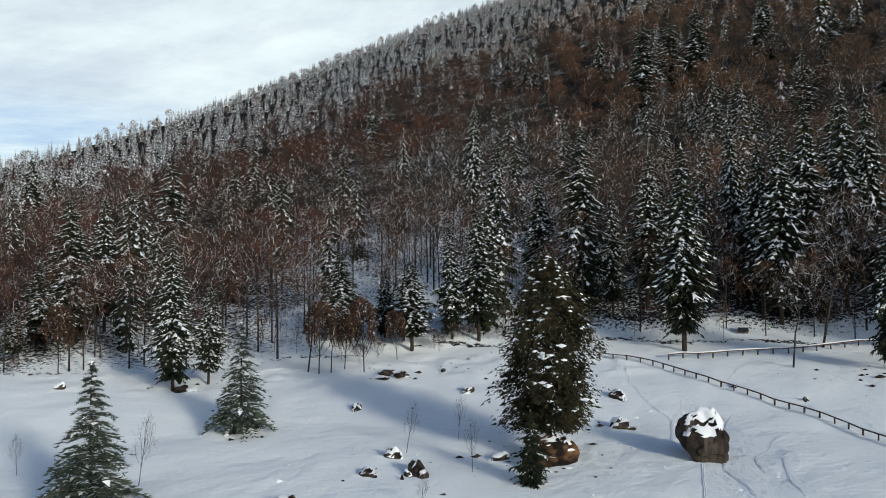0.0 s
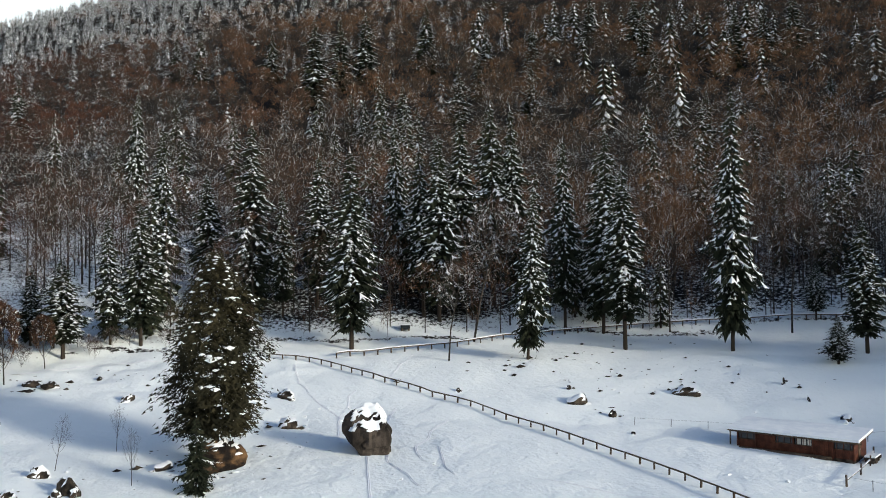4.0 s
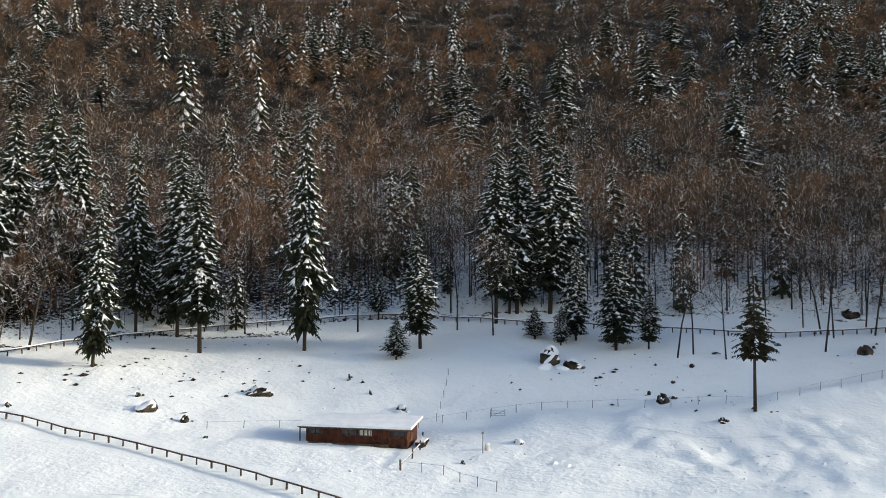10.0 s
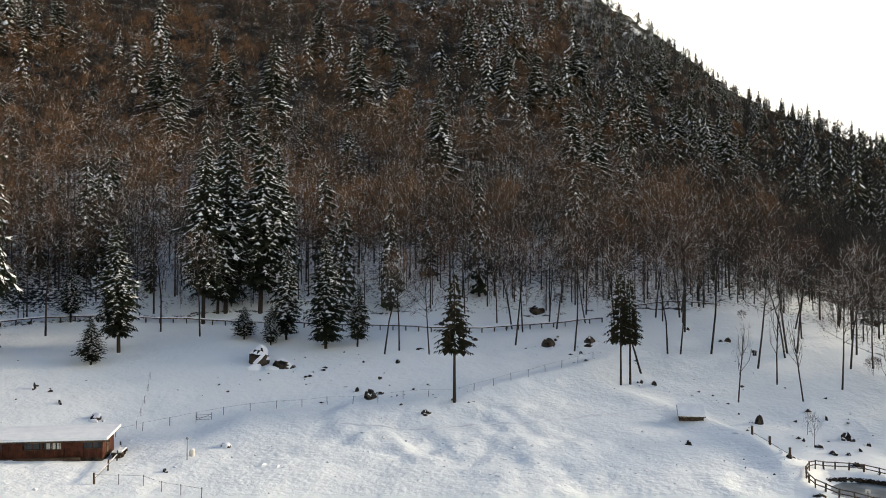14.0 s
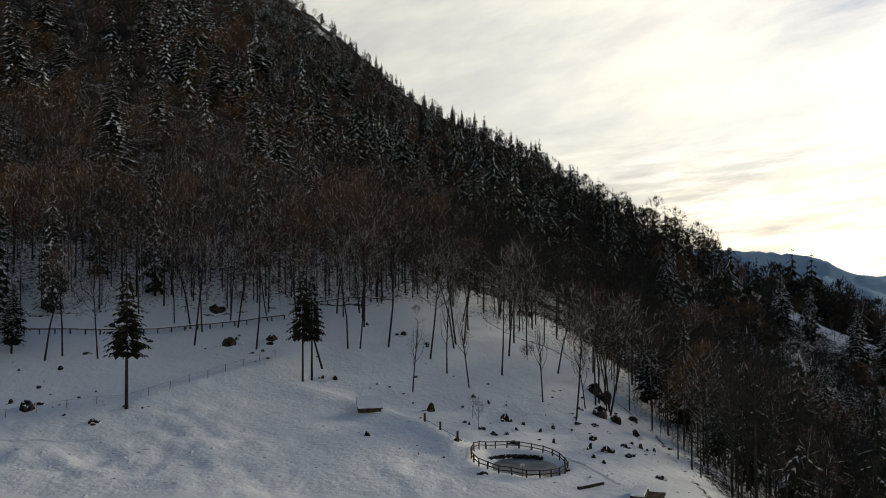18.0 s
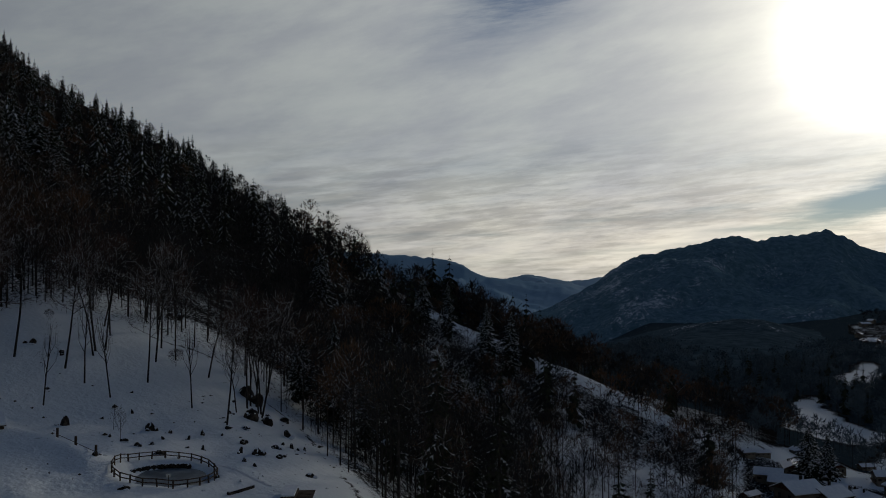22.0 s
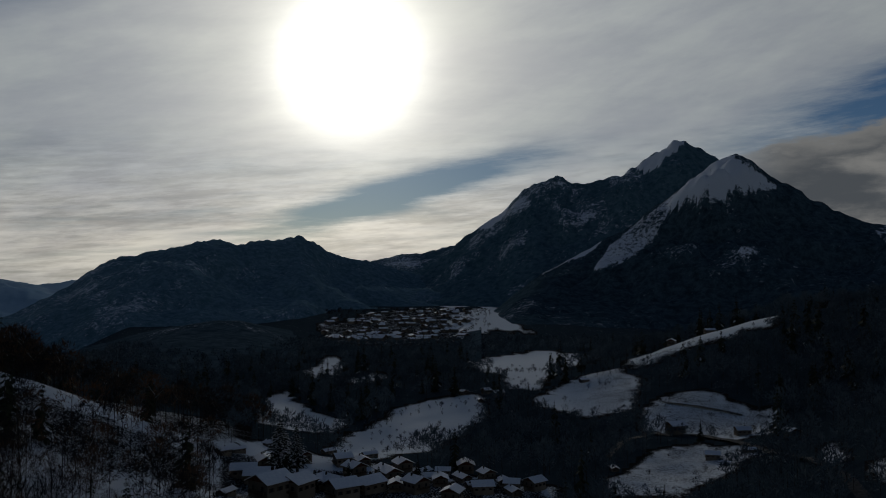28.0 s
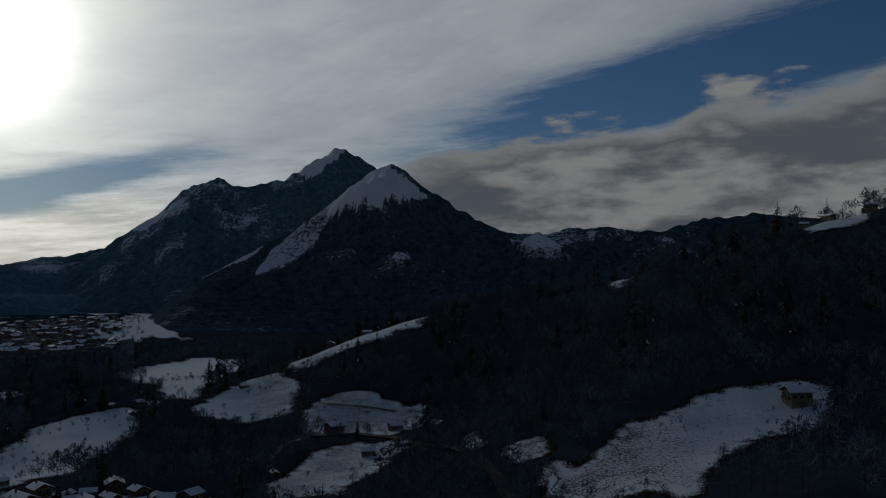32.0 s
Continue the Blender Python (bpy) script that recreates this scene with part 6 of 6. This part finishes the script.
# ---- tracks and clods on the snow ----
def track(name, label, line, width, depth, seed, steps=0.0):
    """A trodden or ski trail: a shallow trough between soft rims, along headings and distances; steps breaks it into footprints."""
    r = rng(seed)
    pts = np.array([place(h, d) for h, d in line])
    cum = np.concatenate([[0], np.cumsum(np.hypot(*np.diff(pts, axis=0).T))])
    s = np.arange(0, cum[-1], 0.35)
    wob = 0.35 * value_noise(s / 3.0, 0 * s, seed) * (1 if steps else 0.15)
    x, y = np.interp(s, cum, pts[:, 0]), np.interp(s, cum, pts[:, 1])
    tx, ty = np.gradient(x), np.gradient(y)
    ln = np.hypot(tx, ty) + 1e-9
    nx, ny = -ty / ln, tx / ln
    width, depth = 0.62 * width, 0.34 * depth
    cross = np.array([-0.95, -0.6, -0.42, -0.2, 0.2, 0.42, 0.6, 0.95]) * width
    rise = np.array([-0.06, 0.7, 1.0, -0.02, -0.02, 1.0, 0.7, -0.06]) * depth
    rough = 1 + 0.5 * r.randn(len(s), 8) * (1 if steps else 0.3)
    if steps:
        rough[:, 3:5] += 0
        rough *= np.where(np.sin(s / steps * 6.283) > -0.4, 1.0, 0.35)[:, None]
    X_ = x[:, None] + nx[:, None] * (cross + wob[:, None])
    Y_ = y[:, None] + ny[:, None] * (cross + wob[:, None])
    Z_ = land(X_, Y_) + 0.03 + rise * rough
    ob = mesh_object(name, np.stack([X_, Y_, Z_], -1).reshape(-1, 3), grid_faces(len(s), 8)[:, ::-1], [SNOW], smooth=True)
    return tagged(ob, label, "trail", kind="stuff")


TRAILS = []
TRAILS.append(([(16.8, 108), (16.9, 100), (17.0, 93), (17.1, 86)], 0.30, 0.10, 0.0, "ski_track", "straight ski track running down the snow"))
TRAILS.append(([(15.9, 138), (15.2, 128), (14.9, 120), (15.1, 114)], 0.35, 0.12, 0.9, "footprints", "trail of footprints in the snow"))
TRAILS.append(([(18.8, 130), (18.0, 122), (17.7, 114), (18.3, 106), (19.6, 100), (20.4, 97)], 0.35, 0.12, 0.8, "footprints", "trail of footprints in the snow"))
TRAILS.append(([(22.2, 124), (21.2, 118), (20.2, 112), (20.4, 107)], 0.35, 0.12, 0.8, "footprints", "trail of footprints in the snow"))
TRAILS.append(([(21.5, 112), (22.0, 104), (22.8, 100)], 0.3, 0.10, 0.8, "footprints", "trail of footprints in the snow"))
TRAILS.append(([(12.0, 152), (12.4, 142), (14.0, 132), (15.2, 125)], 0.3, 0.10, 0.9, "footprints", "trail of footprints in the snow"))
TRAILS.append(([(18.0, 142), (19.2, 152), (20.0, 158)], 0.3, 0.10, 0.9, "footprints", "trail of footprints in the snow"))
TRAILS.append(([(-9.6, 150), (-10.5, 140), (-11.4, 130)], 0.35, 0.10, 0.9, "footprints", "trail of footprints in the snow"))
TRAILS.append(([(-27, 158), (-20, 155), (-13, 156), (-6, 157), (0, 160), (8, 158)], 0.9, 0.12, 0.0, "footpath", "snowed-over path along the edge of the wood"))
TRAILS.append(([(38, 120), (44, 118), (47.5, 116)], 0.4, 0.12, 0.9, "footprints", "trail of footprints in the snow"))
TRAILS.append(([(28, 100), (34, 97), (40, 95)], 0.35, 0.10, 0.9, "footprints", "trail of footprints in the snow"))
TRAILS.append(([(62, 124), (68, 122), (75, 126), (80, 134), (84, 140)], 0.5, 0.16, 1.0, "footprints", "trail of footprints in the snow"))
TRAILS.append(([(97, 122), (100, 116), (102, 108)], 0.5, 0.14, 0.9, "footprints", "trail of footprints in the snow"))
for k, (line, w, dep, st, nm, lb) in enumerate(TRAILS):
    track(nm, lb, line, w, dep, 200 + k, st)


def clods(name, label, spots, mat, seed, small=0.08, large=0.5):
    """Many small clods, stones or tufts too small to count: spots of heading, distance, spread and number."""
    r = rng(seed)
    v0 = np.array([(1, 0, 0), (0, 1, 0), (-1, 0, 0), (0, -1, 0), (0, 0, 1), (0, 0, -1)], float)
    f0 = np.array([(0, 1, 4), (1, 2, 4), (2, 3, 4), (3, 0, 4), (1, 0, 5), (2, 1, 5), (3, 2, 5), (0, 3, 5)])
    pieces = []
    for h, d, spread, count in spots:
        cx, cy = place(h, d)
        for _ in range(count):
            x, y = cx + r.randn() * spread, cy + r.randn() * spread
            size = small + (large - small) * r.rand() ** 3
            v = v0 * (1 + 0.45 * r.randn(6, 1)) * size * (1.3, 0.7 + 0.6 * r.rand(), 0.5)
            pieces.append((v + (x, y, ground_at(x, y) + 0.2 * size), f0))
    return tagged(part(name, merge(pieces), mat, None, label), category="stones", kind="stuff")


STONES = [
    (27.6, 153, 2.5, 11), (31, 150, 6, 27), (34.5, 146, 6, 20), (24, 149, 4, 7), (29.5, 158, 5, 18), (38, 152, 7, 18), (33, 132, 4, 6), (10, 118, 4, 6), (8.5, 110, 3, 18), (7, 104, 3, 13),
    (-1.5, 104, 4, 9), (-3.5, 150, 4, 15), (1.5, 152, 4, 15), (-17, 144, 3, 13), (-13.6, 122, 2.5, 13), (3.5, 108, 3, 15), (4.8, 150, 4, 13),
]
STONES_EAST = [
    (45, 150, 6, 13), (57.8, 150, 6, 27), (62, 150, 6, 18),
    (65, 142, 5, 18), (70, 136, 4, 13), (78, 160, 7, 22), (86, 150, 7, 22), (92, 145, 7, 22), (98, 148, 8, 31), (102, 140, 7, 27), (104, 128, 6, 18), (89, 116, 4, 7), (36, 160, 8, 18),
]
clods("stones", "small dark clods and stones scattered on the snow", STONES + STONES_EAST, ROCK, 171)
clods("snow_clods", "loose lumps of snow lying on the meadow", [
    (11, 122, 7, 60), (11, 108, 9, 50), (-6, 104, 12, 30), (72, 108, 10, 90), (62, 110, 8, 40), (80, 112, 9, 60), (48, 112, 9, 30), (90, 124, 7, 30), (33, 136, 8, 20), (102, 116, 8, 30),
], SNOW, 172, 0.10, 0.34)


def lane(label, line, width, mat):
    """A cleared lane with snow banks left and right, along headings and distances."""
    pts = np.array([place(h, d) for h, d in line])
    cum = np.concatenate([[0], np.cumsum(np.hypot(*np.diff(pts, axis=0).T))])
    s = np.arange(0, cum[-1], 2.0)
    x, y = np.interp(s, cum, pts[:, 0]), np.interp(s, cum, pts[:, 1])
    tx, ty = np.gradient(x), np.gradient(y)
    ln = np.hypot(tx, ty) + 1e-9
    cross = np.array([-0.5, -0.2, 0.2, 0.5]) * width
    X_, Y_ = x[:, None] - ty[:, None] / ln[:, None] * cross, y[:, None] + tx[:, None] / ln[:, None] * cross
    Z_ = land(X_, Y_).max(axis=1)[:, None] + 0.25 + 0 * X_
    ob = mesh_object("road", np.stack([X_, Y_, Z_], -1).reshape(-1, 3), grid_faces(len(s), 4)[:, ::-1], [mat], smooth=True)
    return tagged(ob, label, "road", kind="structure")


ASPHALT = material("asphalt", two((0.025, 0.026, 0.028), (0.06, 0.062, 0.065), 0.7), 0.8, (4.0, 0.02))
lane("dark cleared road winding down between snowy fields", [(160.8, 455), (163.6, 445), (166.6, 410), (168.3, 387), (170.4, 368), (172.2, 340), (173.4, 304), (174.1, 283), (174.6, 262)], 5.0, ASPHALT)
lane("narrow dark lane leading to farm buildings", [(160.8, 455), (159.2, 433), (158.1, 400)], 3.5, ASPHALT)
lane("narrow terrace lane across a snowy field", [(161.7, 503), (164.3, 488), (166.6, 475)], 2.5, ASPHALT)


# ---- huts and small things ----
def slab(x0, x1, y0, y1, za, zb, thick):
    """A roof slab from x0 to x1 with height za at y0 and zb at y1."""
    v = np.array([(x0, y0, za), (x1, y0, za), (x1, y1, zb), (x0, y1, zb)], float)
    v = np.concatenate([v, v + (0, 0, thick)])
    q = np.array([(3, 2, 1, 0), (4, 5, 6, 7), (0, 1, 5, 4), (1, 2, 6, 5), (2, 3, 7, 6), (3, 0, 4, 7)])
    return v, np.concatenate([q[:, [0, 1, 2]], q[:, [0, 2, 3]]])


def long_hut():
    """Low stable of red-brown boards: front along x facing -y."""
    L, W, H = 13.6, 5.6, 2.3
    root = tagged(new("hut"), "long low red-brown wooden hut with a snow-covered roof", "hut")
    part("plinth", box(0, 0, 0.1, L + 0.1, W + 0.1, 0.5), ROCK, root, "stone plinth")
    part("back_wall", box(0, W / 2, 1.4, L, 0.15, 2.4), WOOD_RED, root)
    part("floor", box(0, 0, 0.38, L - 0.3, W - 0.3, 0.08), WOOD_DARK, root)
    for sx in (-1, 1):
        v, f = box(sx * L / 2, 0, 1.3, 0.15, W, 2.1)
        v[v[:, 2] > 2, 2] += 0.06 * (v[v[:, 2] > 2, 1] + W / 2)
        part("side_wall", (v, f), WOOD_RED, root)
    n_bays = 6
    for k in range(n_bays):
        x0 = -L / 2 + k * L / n_bays
        xm, w = x0 + L / n_bays / 2, L / n_bays
        for i in range(9):
            part("board", box(xm - w / 2 + (i + 0.5) * w / 9, -W / 2 + 0.02 * (i % 2), 0.9, w / 9 - 0.015, 0.08, 1.05), WOOD_RED, root)
        if k in (1, 4):
            for i in range(9):
                part("board", box(xm - w / 2 + (i + 0.5) * w / 9, -W / 2 + 0.02 * (i % 2), 1.85, w / 9 - 0.015, 0.08, 0.85), WOOD_RED, root)
        else:
            opening = part("window", box(xm, -W / 2 + 0.12, 1.85, w - 0.25, 0.04, 0.8), DARK_GLASS, root, "dark window opening")
            part("sill", box(xm, -W / 2 - 0.03, 1.45, w - 0.2, 0.16, 0.07), WOOD_DARK, opening)
            part("head", box(xm, -W / 2 - 0.02, 2.26, w - 0.2, 0.12, 0.07), WOOD_DARK, opening)
            for i in (-0.33, 0, 0.33):
                part("mullion", box(xm + i * w, -W / 2 + 0.05, 1.85, 0.06, 0.06, 0.8), WOOD_RED, opening)
            if k == 3:
                for i in (-0.5, 0.1, 0.7):
                    part("curtain", box(xm + i, -W / 2 + 0.07, 1.82, 0.42, 0.03, 0.78), BOARD, root, "pale curtain")
        part("post", box(x0, -W / 2 - 0.05, 1.3, 0.18, 0.18, 2.1), WOOD_RED, root)
    part("post", box(L / 2, -W / 2 - 0.05, 1.3, 0.18, 0.18, 2.1), WOOD_RED, root)
    part("beam", box(0, -W / 2 - 0.05, 2.32, L + 1.8, 0.2, 0.2), WOOD_DARK, root)
    roof = part("roof", slab(-L / 2 - 1.1, L / 2 + 0.7, -W / 2 - 0.7, W / 2 + 0.6, 2.42, 2.85, 0.12), WOOD_DARK, root)
    part("roof_snow", slab(-L / 2 - 1.12, L / 2 + 0.72, -W / 2 - 0.72, W / 2 + 0.62, 2.55, 2.98, 0.30), SNOW, roof, "thick snow on the roof")
    door = part("door", box(L / 2 + 0.09, -0.6, 1.3, 0.06, 1.0, 1.9), WOOD_DARK, root, "plank door")
    part("door_handle", box(L / 2 + 0.15, -0.25, 1.3, 0.05, 0.05, 0.18), TIN, door)
    bench = part("manger", box(-1.0, -W / 2 - 0.55, 0.35, L * 0.8, 0.5, 0.35), WOOD_DARK, root, "dark low trough along the front")
    for sx in (-L / 2 - 0.9,):
        part("porch_post", box(sx, -W / 2 - 0.2, 1.2, 0.14, 0.14, 2.3), WOOD_DARK, root)
    for k in range(7):
        x = -L / 2 - 0.8 + k * (L + 1.2) / 6
        part("rafter", slab(x - 0.06, x + 0.06, -W / 2 - 0.68, W / 2 + 0.55, 2.29, 2.72, 0.12), WOOD_DARK, root)
    return root


hut = long_hut()
hx, hy = 84.9, 86.2
hut.matrix_basis = pose(hx, hy, ground_at(82.75, 86.0) - 0.35, 0, 0, -61) @ Matrix.Scale(1.05, 4)


def kennel():
    root = tagged(new("kennel"), "small low wooden shelter under a slab of snow", "shelter")
    part("wall", merge([(lambda b: (b[0] + np.outer(b[0][:, 2] > 0.6, (0, 0, 1)) * (b[0][:, 1:2] * 0.5 - 0.1), b[1]))(box(sx * 1.7, 0, 0.5, 0.12, 2.2, 1.1)) for sx in (-1, 1)] + [box(0, 1.05, 0.5, 3.4, 0.12, 1.1), box(0, -1.0, 0.2, 3.4, 0.1, 0.5)]), WOOD_DARK, root)
    roof = part("roof", slab(-2.0, 2.0, -1.55, 1.45, 0.55, 1.85, 0.12), WOOD_DARK, root)
    part("roof_snow", slab(-1.95, 1.95, -1.5, 1.4, 0.69, 1.96, 0.28), SNOW, roof, "thick snow on the roof")
    return root


pile = tagged(new("woodpile"), "heap of dark firewood stacked against the end of the hut", "woodpile")
r = rng(83)
for k in range(14):
    y_, z_ = -1.6 + 0.42 * (k % 7) + 0.2 * (k // 7), 0.25 + 0.36 * (k // 7)
    part("log", beam((-0.6 + 0.1 * r.randn(), y_, z_), (0.6 + 0.1 * r.randn(), y_, z_), 0.34, 0.34), BARK, pile)
part("snow", box(0, -0.2, 0.86, 1.25, 2.9, 0.16), SNOW, pile)
px_, py_ = hx + 8.6 * math.cos(radians(-61)), hy + 8.6 * math.sin(radians(-61))
pile.matrix_basis = pose(px_, py_, ground_at(px_, py_) - 0.1, 0, 0, -61)
lamp = tagged(new("lamp_post"), "grey metal lamp post beside the hut", "lamp post")
part("pole", tube([(0, 0, -0.3), (0, 0, 2.6)], [0.07, 0.05], 8), TIN, lamp)
part("head", tube([(0, 0, 2.6), (0, 0, 2.72), (0, 0, 2.9)], [0.06, 0.22, 0.12], 8), TIN, lamp)
lamp.matrix_basis = stand(52.6, 113.0)
barrel = tagged(new("water_barrel"), "pale barrel with snow on its lid by the hut", "barrel")
part("body", tube([(0, 0, -0.1), (0, 0, 0.2), (0, 0, 0.55), (0, 0, 0.9)], [0.3, 0.34, 0.36, 0.3], 12), BOARD, barrel)
part("snow", tube([(0, 0, 0.88), (0, 0, 1.0), (0, 0, 1.12)], [0.32, 0.3, 0.02], 12), SNOW, barrel)
barrel.matrix_basis = stand(52.9, 114.5)
gate = tagged(new("field_gate"), "small leaning metal field gate in the wire fence", "gate")
for z_ in (0.3, 0.65, 1.0):
    part("bar", beam((-1.1, 0, z_), (1.1, 0, z_), 0.05, 0.05), TIN, gate)
for sx in (-1.1, 1.1):
    part("upright", box(sx, 0, 0.6, 0.08, 0.08, 1.4), TIN, gate)
part("brace", beam((-1.1, 0, 0.3), (1.1, 0, 1.0), 0.05, 0.05), TIN, gate)
gate.matrix_basis = stand(53.6, 132.0, -50)


kennel_ob = kennel()
kennel_ob.matrix_basis = stand(85.4, 134.0, -80, 1, 1, 0.2)
crate = tagged(new("feed_cart"), "black covered cart with snow on its lid beside the track", "cart")
part("body", box(0, 0, 0.75, 1.9, 1.2, 0.9), DARK_GLASS, crate)
part("lid_snow", slab(-1.0, 1.0, -0.65, 0.65, 1.2, 1.3, 0.14), SNOW, crate)
for sx in (-0.7, 0.7):
    part("wheel", tube([(sx, -0.66, 0.05), (sx, -0.66, 0.5)], [0.18, 0.18], 8), WOOD_DARK, crate)
crate.matrix_basis = stand(19.4, 172, -20)
log = tagged(new("log"), "felled log dusted with snow lying by the pond path", "log")
part("trunk", beam((-2.1, 0, 0.25), (2.1, 0, 0.25), 0.4, 0.4), BARK, log)
part("snow", beam((-2.0, 0, 0.48), (2.0, 0, 0.48), 0.34, 0.1), SNOW, log)
log.matrix_basis = stand(100.1, 106, -55)
bridge = tagged(new("footbridge"), "wooden footbridge with a snowy deck and open steps", "footbridge")
part("deck", beam((0, -3.2, 0.6), (0, 1.0, 0.7), 1.5, 0.2), WOOD_DARK, bridge)
part("deck_snow", beam((0, -3.2, 0.8), (0, 1.0, 0.9), 1.55, 0.22), SNOW, bridge)
for sx in (-0.8, 0.8):
    part("stringer", beam((sx, -3.2, 0.3), (sx, 1.0, 0.4), 0.12, 0.5), WOOD_DARK, bridge)
for k in range(7):
    part("step", box(1.9, -3.2 + k * 0.6, 0.45, 2.0, 0.22, 0.1), WOOD_DARK, bridge)
bridge.matrix_basis = stand(103.3, 104.5, -110)


# ---- houses of the valley ----
def chalet(L, W, H, seed, windows=True, wall=None):
    """House with a gable roof under snow; the ridge along x."""
    root = tagged(new("house"), "alpine house with plastered walls and a snow-covered roof", "house")
    part("wall", box(0, 0, H / 2 - 1, L, W, H + 2), wall or STUCCO, root)
    rise = W * 0.23
    gable = (np.array([(sx * L / 2, sy * W / 2, H) for sx in (-1, 1) for sy in (-1, 1)] + [(sx * L / 2, 0, H + rise) for sx in (-1, 1)]), np.array([(0, 1, 4), (2, 5, 3), (0, 4, 5), (0, 5, 2), (1, 3, 5), (1, 5, 4)]))
    part("gable", gable, WOOD_RED, root)
    for sg in (-1, 1):
        y0, y1 = sg * (W / 2 + 1.1), 0.0
        low, high = H - rise * 1.1 / (W / 2), H + rise + 0.02
        roof = part("roof", slab(-L / 2 - 1, L / 2 + 1, min(y0, y1), max(y0, y1), *((low, high) if sg < 0 else (high, low)), 0.18), WOOD_DARK, root)
        part("roof_snow", slab(-L / 2 - 0.95, L / 2 + 0.95, min(y0, y1), max(y0, y1), *((low + 0.19, high + 0.19) if sg < 0 else (high + 0.19, low + 0.19)), 0.28), SNOW, roof)
    part("chimney", box(L * 0.2, W * 0.15, H + rise + 0.4, 0.7, 0.7, 1.8), ROCK, root)
    if windows:
        for sg in (-1, 1):
            for k in range(3):
                x = -L / 2 + L * (k + 0.5) / 3
                pane = part("window", box(x, sg * (W / 2 + 0.02), H * 0.62, 1.1, 0.1, 1.2), DARK_GLASS, root)
                for sx in (-1, 1):
                    part("shutter", box(x + sx * 0.83, sg * (W / 2 + 0.05), H * 0.62, 0.5, 0.06, 1.25), WOOD_DARK, pane)
        for k in (-1, 1):
            pane = part("window", box(-L / 2 - 0.02, k * W * 0.24, H * 0.68, 0.1, 1.0, 1.5), DARK_GLASS, root)
        part("balcony", box(-L / 2 - 0.5, 0, H * 0.48, 1.0, W * 0.8, 0.9), WOOD_DARK, root)
    return root


house_protos = [chalet(13, 10, 5.5, 1), chalet(17, 9, 5.0, 2), chalet(10, 9, 6.0, 3)]
VILLAGE = [
    (134.2, 341, 14), (135.5, 362, 16), (135.9, 313, 18), (135.2, 335, 16), (137.6, 343, 18), (137.6, 316, 16), (139.9, 332, 15), (139.7, 416, 10), (140.6, 380, 11),
    (141.9, 382, 11), (142.4, 396, 10), (141.4, 362, 12), (142.3, 327, 16), (143.6, 356, 18), (140.6, 314, 15), (144.2, 328, 11), (145.9, 356, 12), (145.5, 323, 12),
    (147.1, 335, 11), (148.6, 343, 12), (148.8, 362, 11), (149.9, 326, 12), (151.3, 338, 10), (150.2, 346, 9), (147.3, 356, 9), (152.0, 324, 11), (153.4, 330, 10),
    (132.9, 365, 8), (133.8, 372, 9), (138.0, 381, 10), (135.9, 405, 9), (137.0, 395, 8), (144.6, 366, 11), (146.4, 340, 10), (149.4, 331, 10), (151.9, 331, 9), (153.3, 333, 9),
    (143.2, 341, 10), (139.0, 334, 11), (136.7, 327, 12),
]
FARMS = [
    (156.7, 570, 9), (162.5, 454, 12), (164.8, 384, 9), (167.0, 394, 8), (169.5, 412, 9), (166.6, 434, 10), (164.7, 690, 12), (162.3, 668, 10), (151.0, 545, 10), (149.8, 532, 8),
    (150.2, 556, 8), (148.7, 560, 8), (158.6, 374, 8), (192.3, 344, 13), (192.9, 630, 9), (194.3, 632, 13), (196.7, 630, 11), (112.7, 322, 7), (133.1, 309, 10), (147.9, 312, 11),
]
r = rng(90)
for k, (h, d, w) in enumerate(VILLAGE + FARMS):
    size = w / (15, 19, 12)[k % 3] * 0.76
    m = stand(h, d, 25 - h + r.choice([0, 90, 20, -25, 70]) + r.randn() * 8, size, size)
    if k < 3:
        house_protos[k].matrix_basis = m
        tagged(house_protos[k], group="houses of the valley village")
    else:
        again(house_protos[k % 3], m)
far_house = chalet(14, 10, 6, 4, False)
tagged(far_house, "distant house with a snowy roof in the far village", "house", "houses of the far village")
first = True
for k in range(135):
    h = 139.4 + 9.7 * r.rand() ** 0.75
    d = 1190 + (np.interp(h, [137, 140, 145], [320, 320, 640])) * r.rand() ** 1.3
    m = stand(h, d, r.rand() * 180, 0.6 + 0.45 * r.rand(), 0.6 + 0.3 * r.rand())
    if first:
        far_house.matrix_basis, first = m, False
    else:
        again(far_house, m)
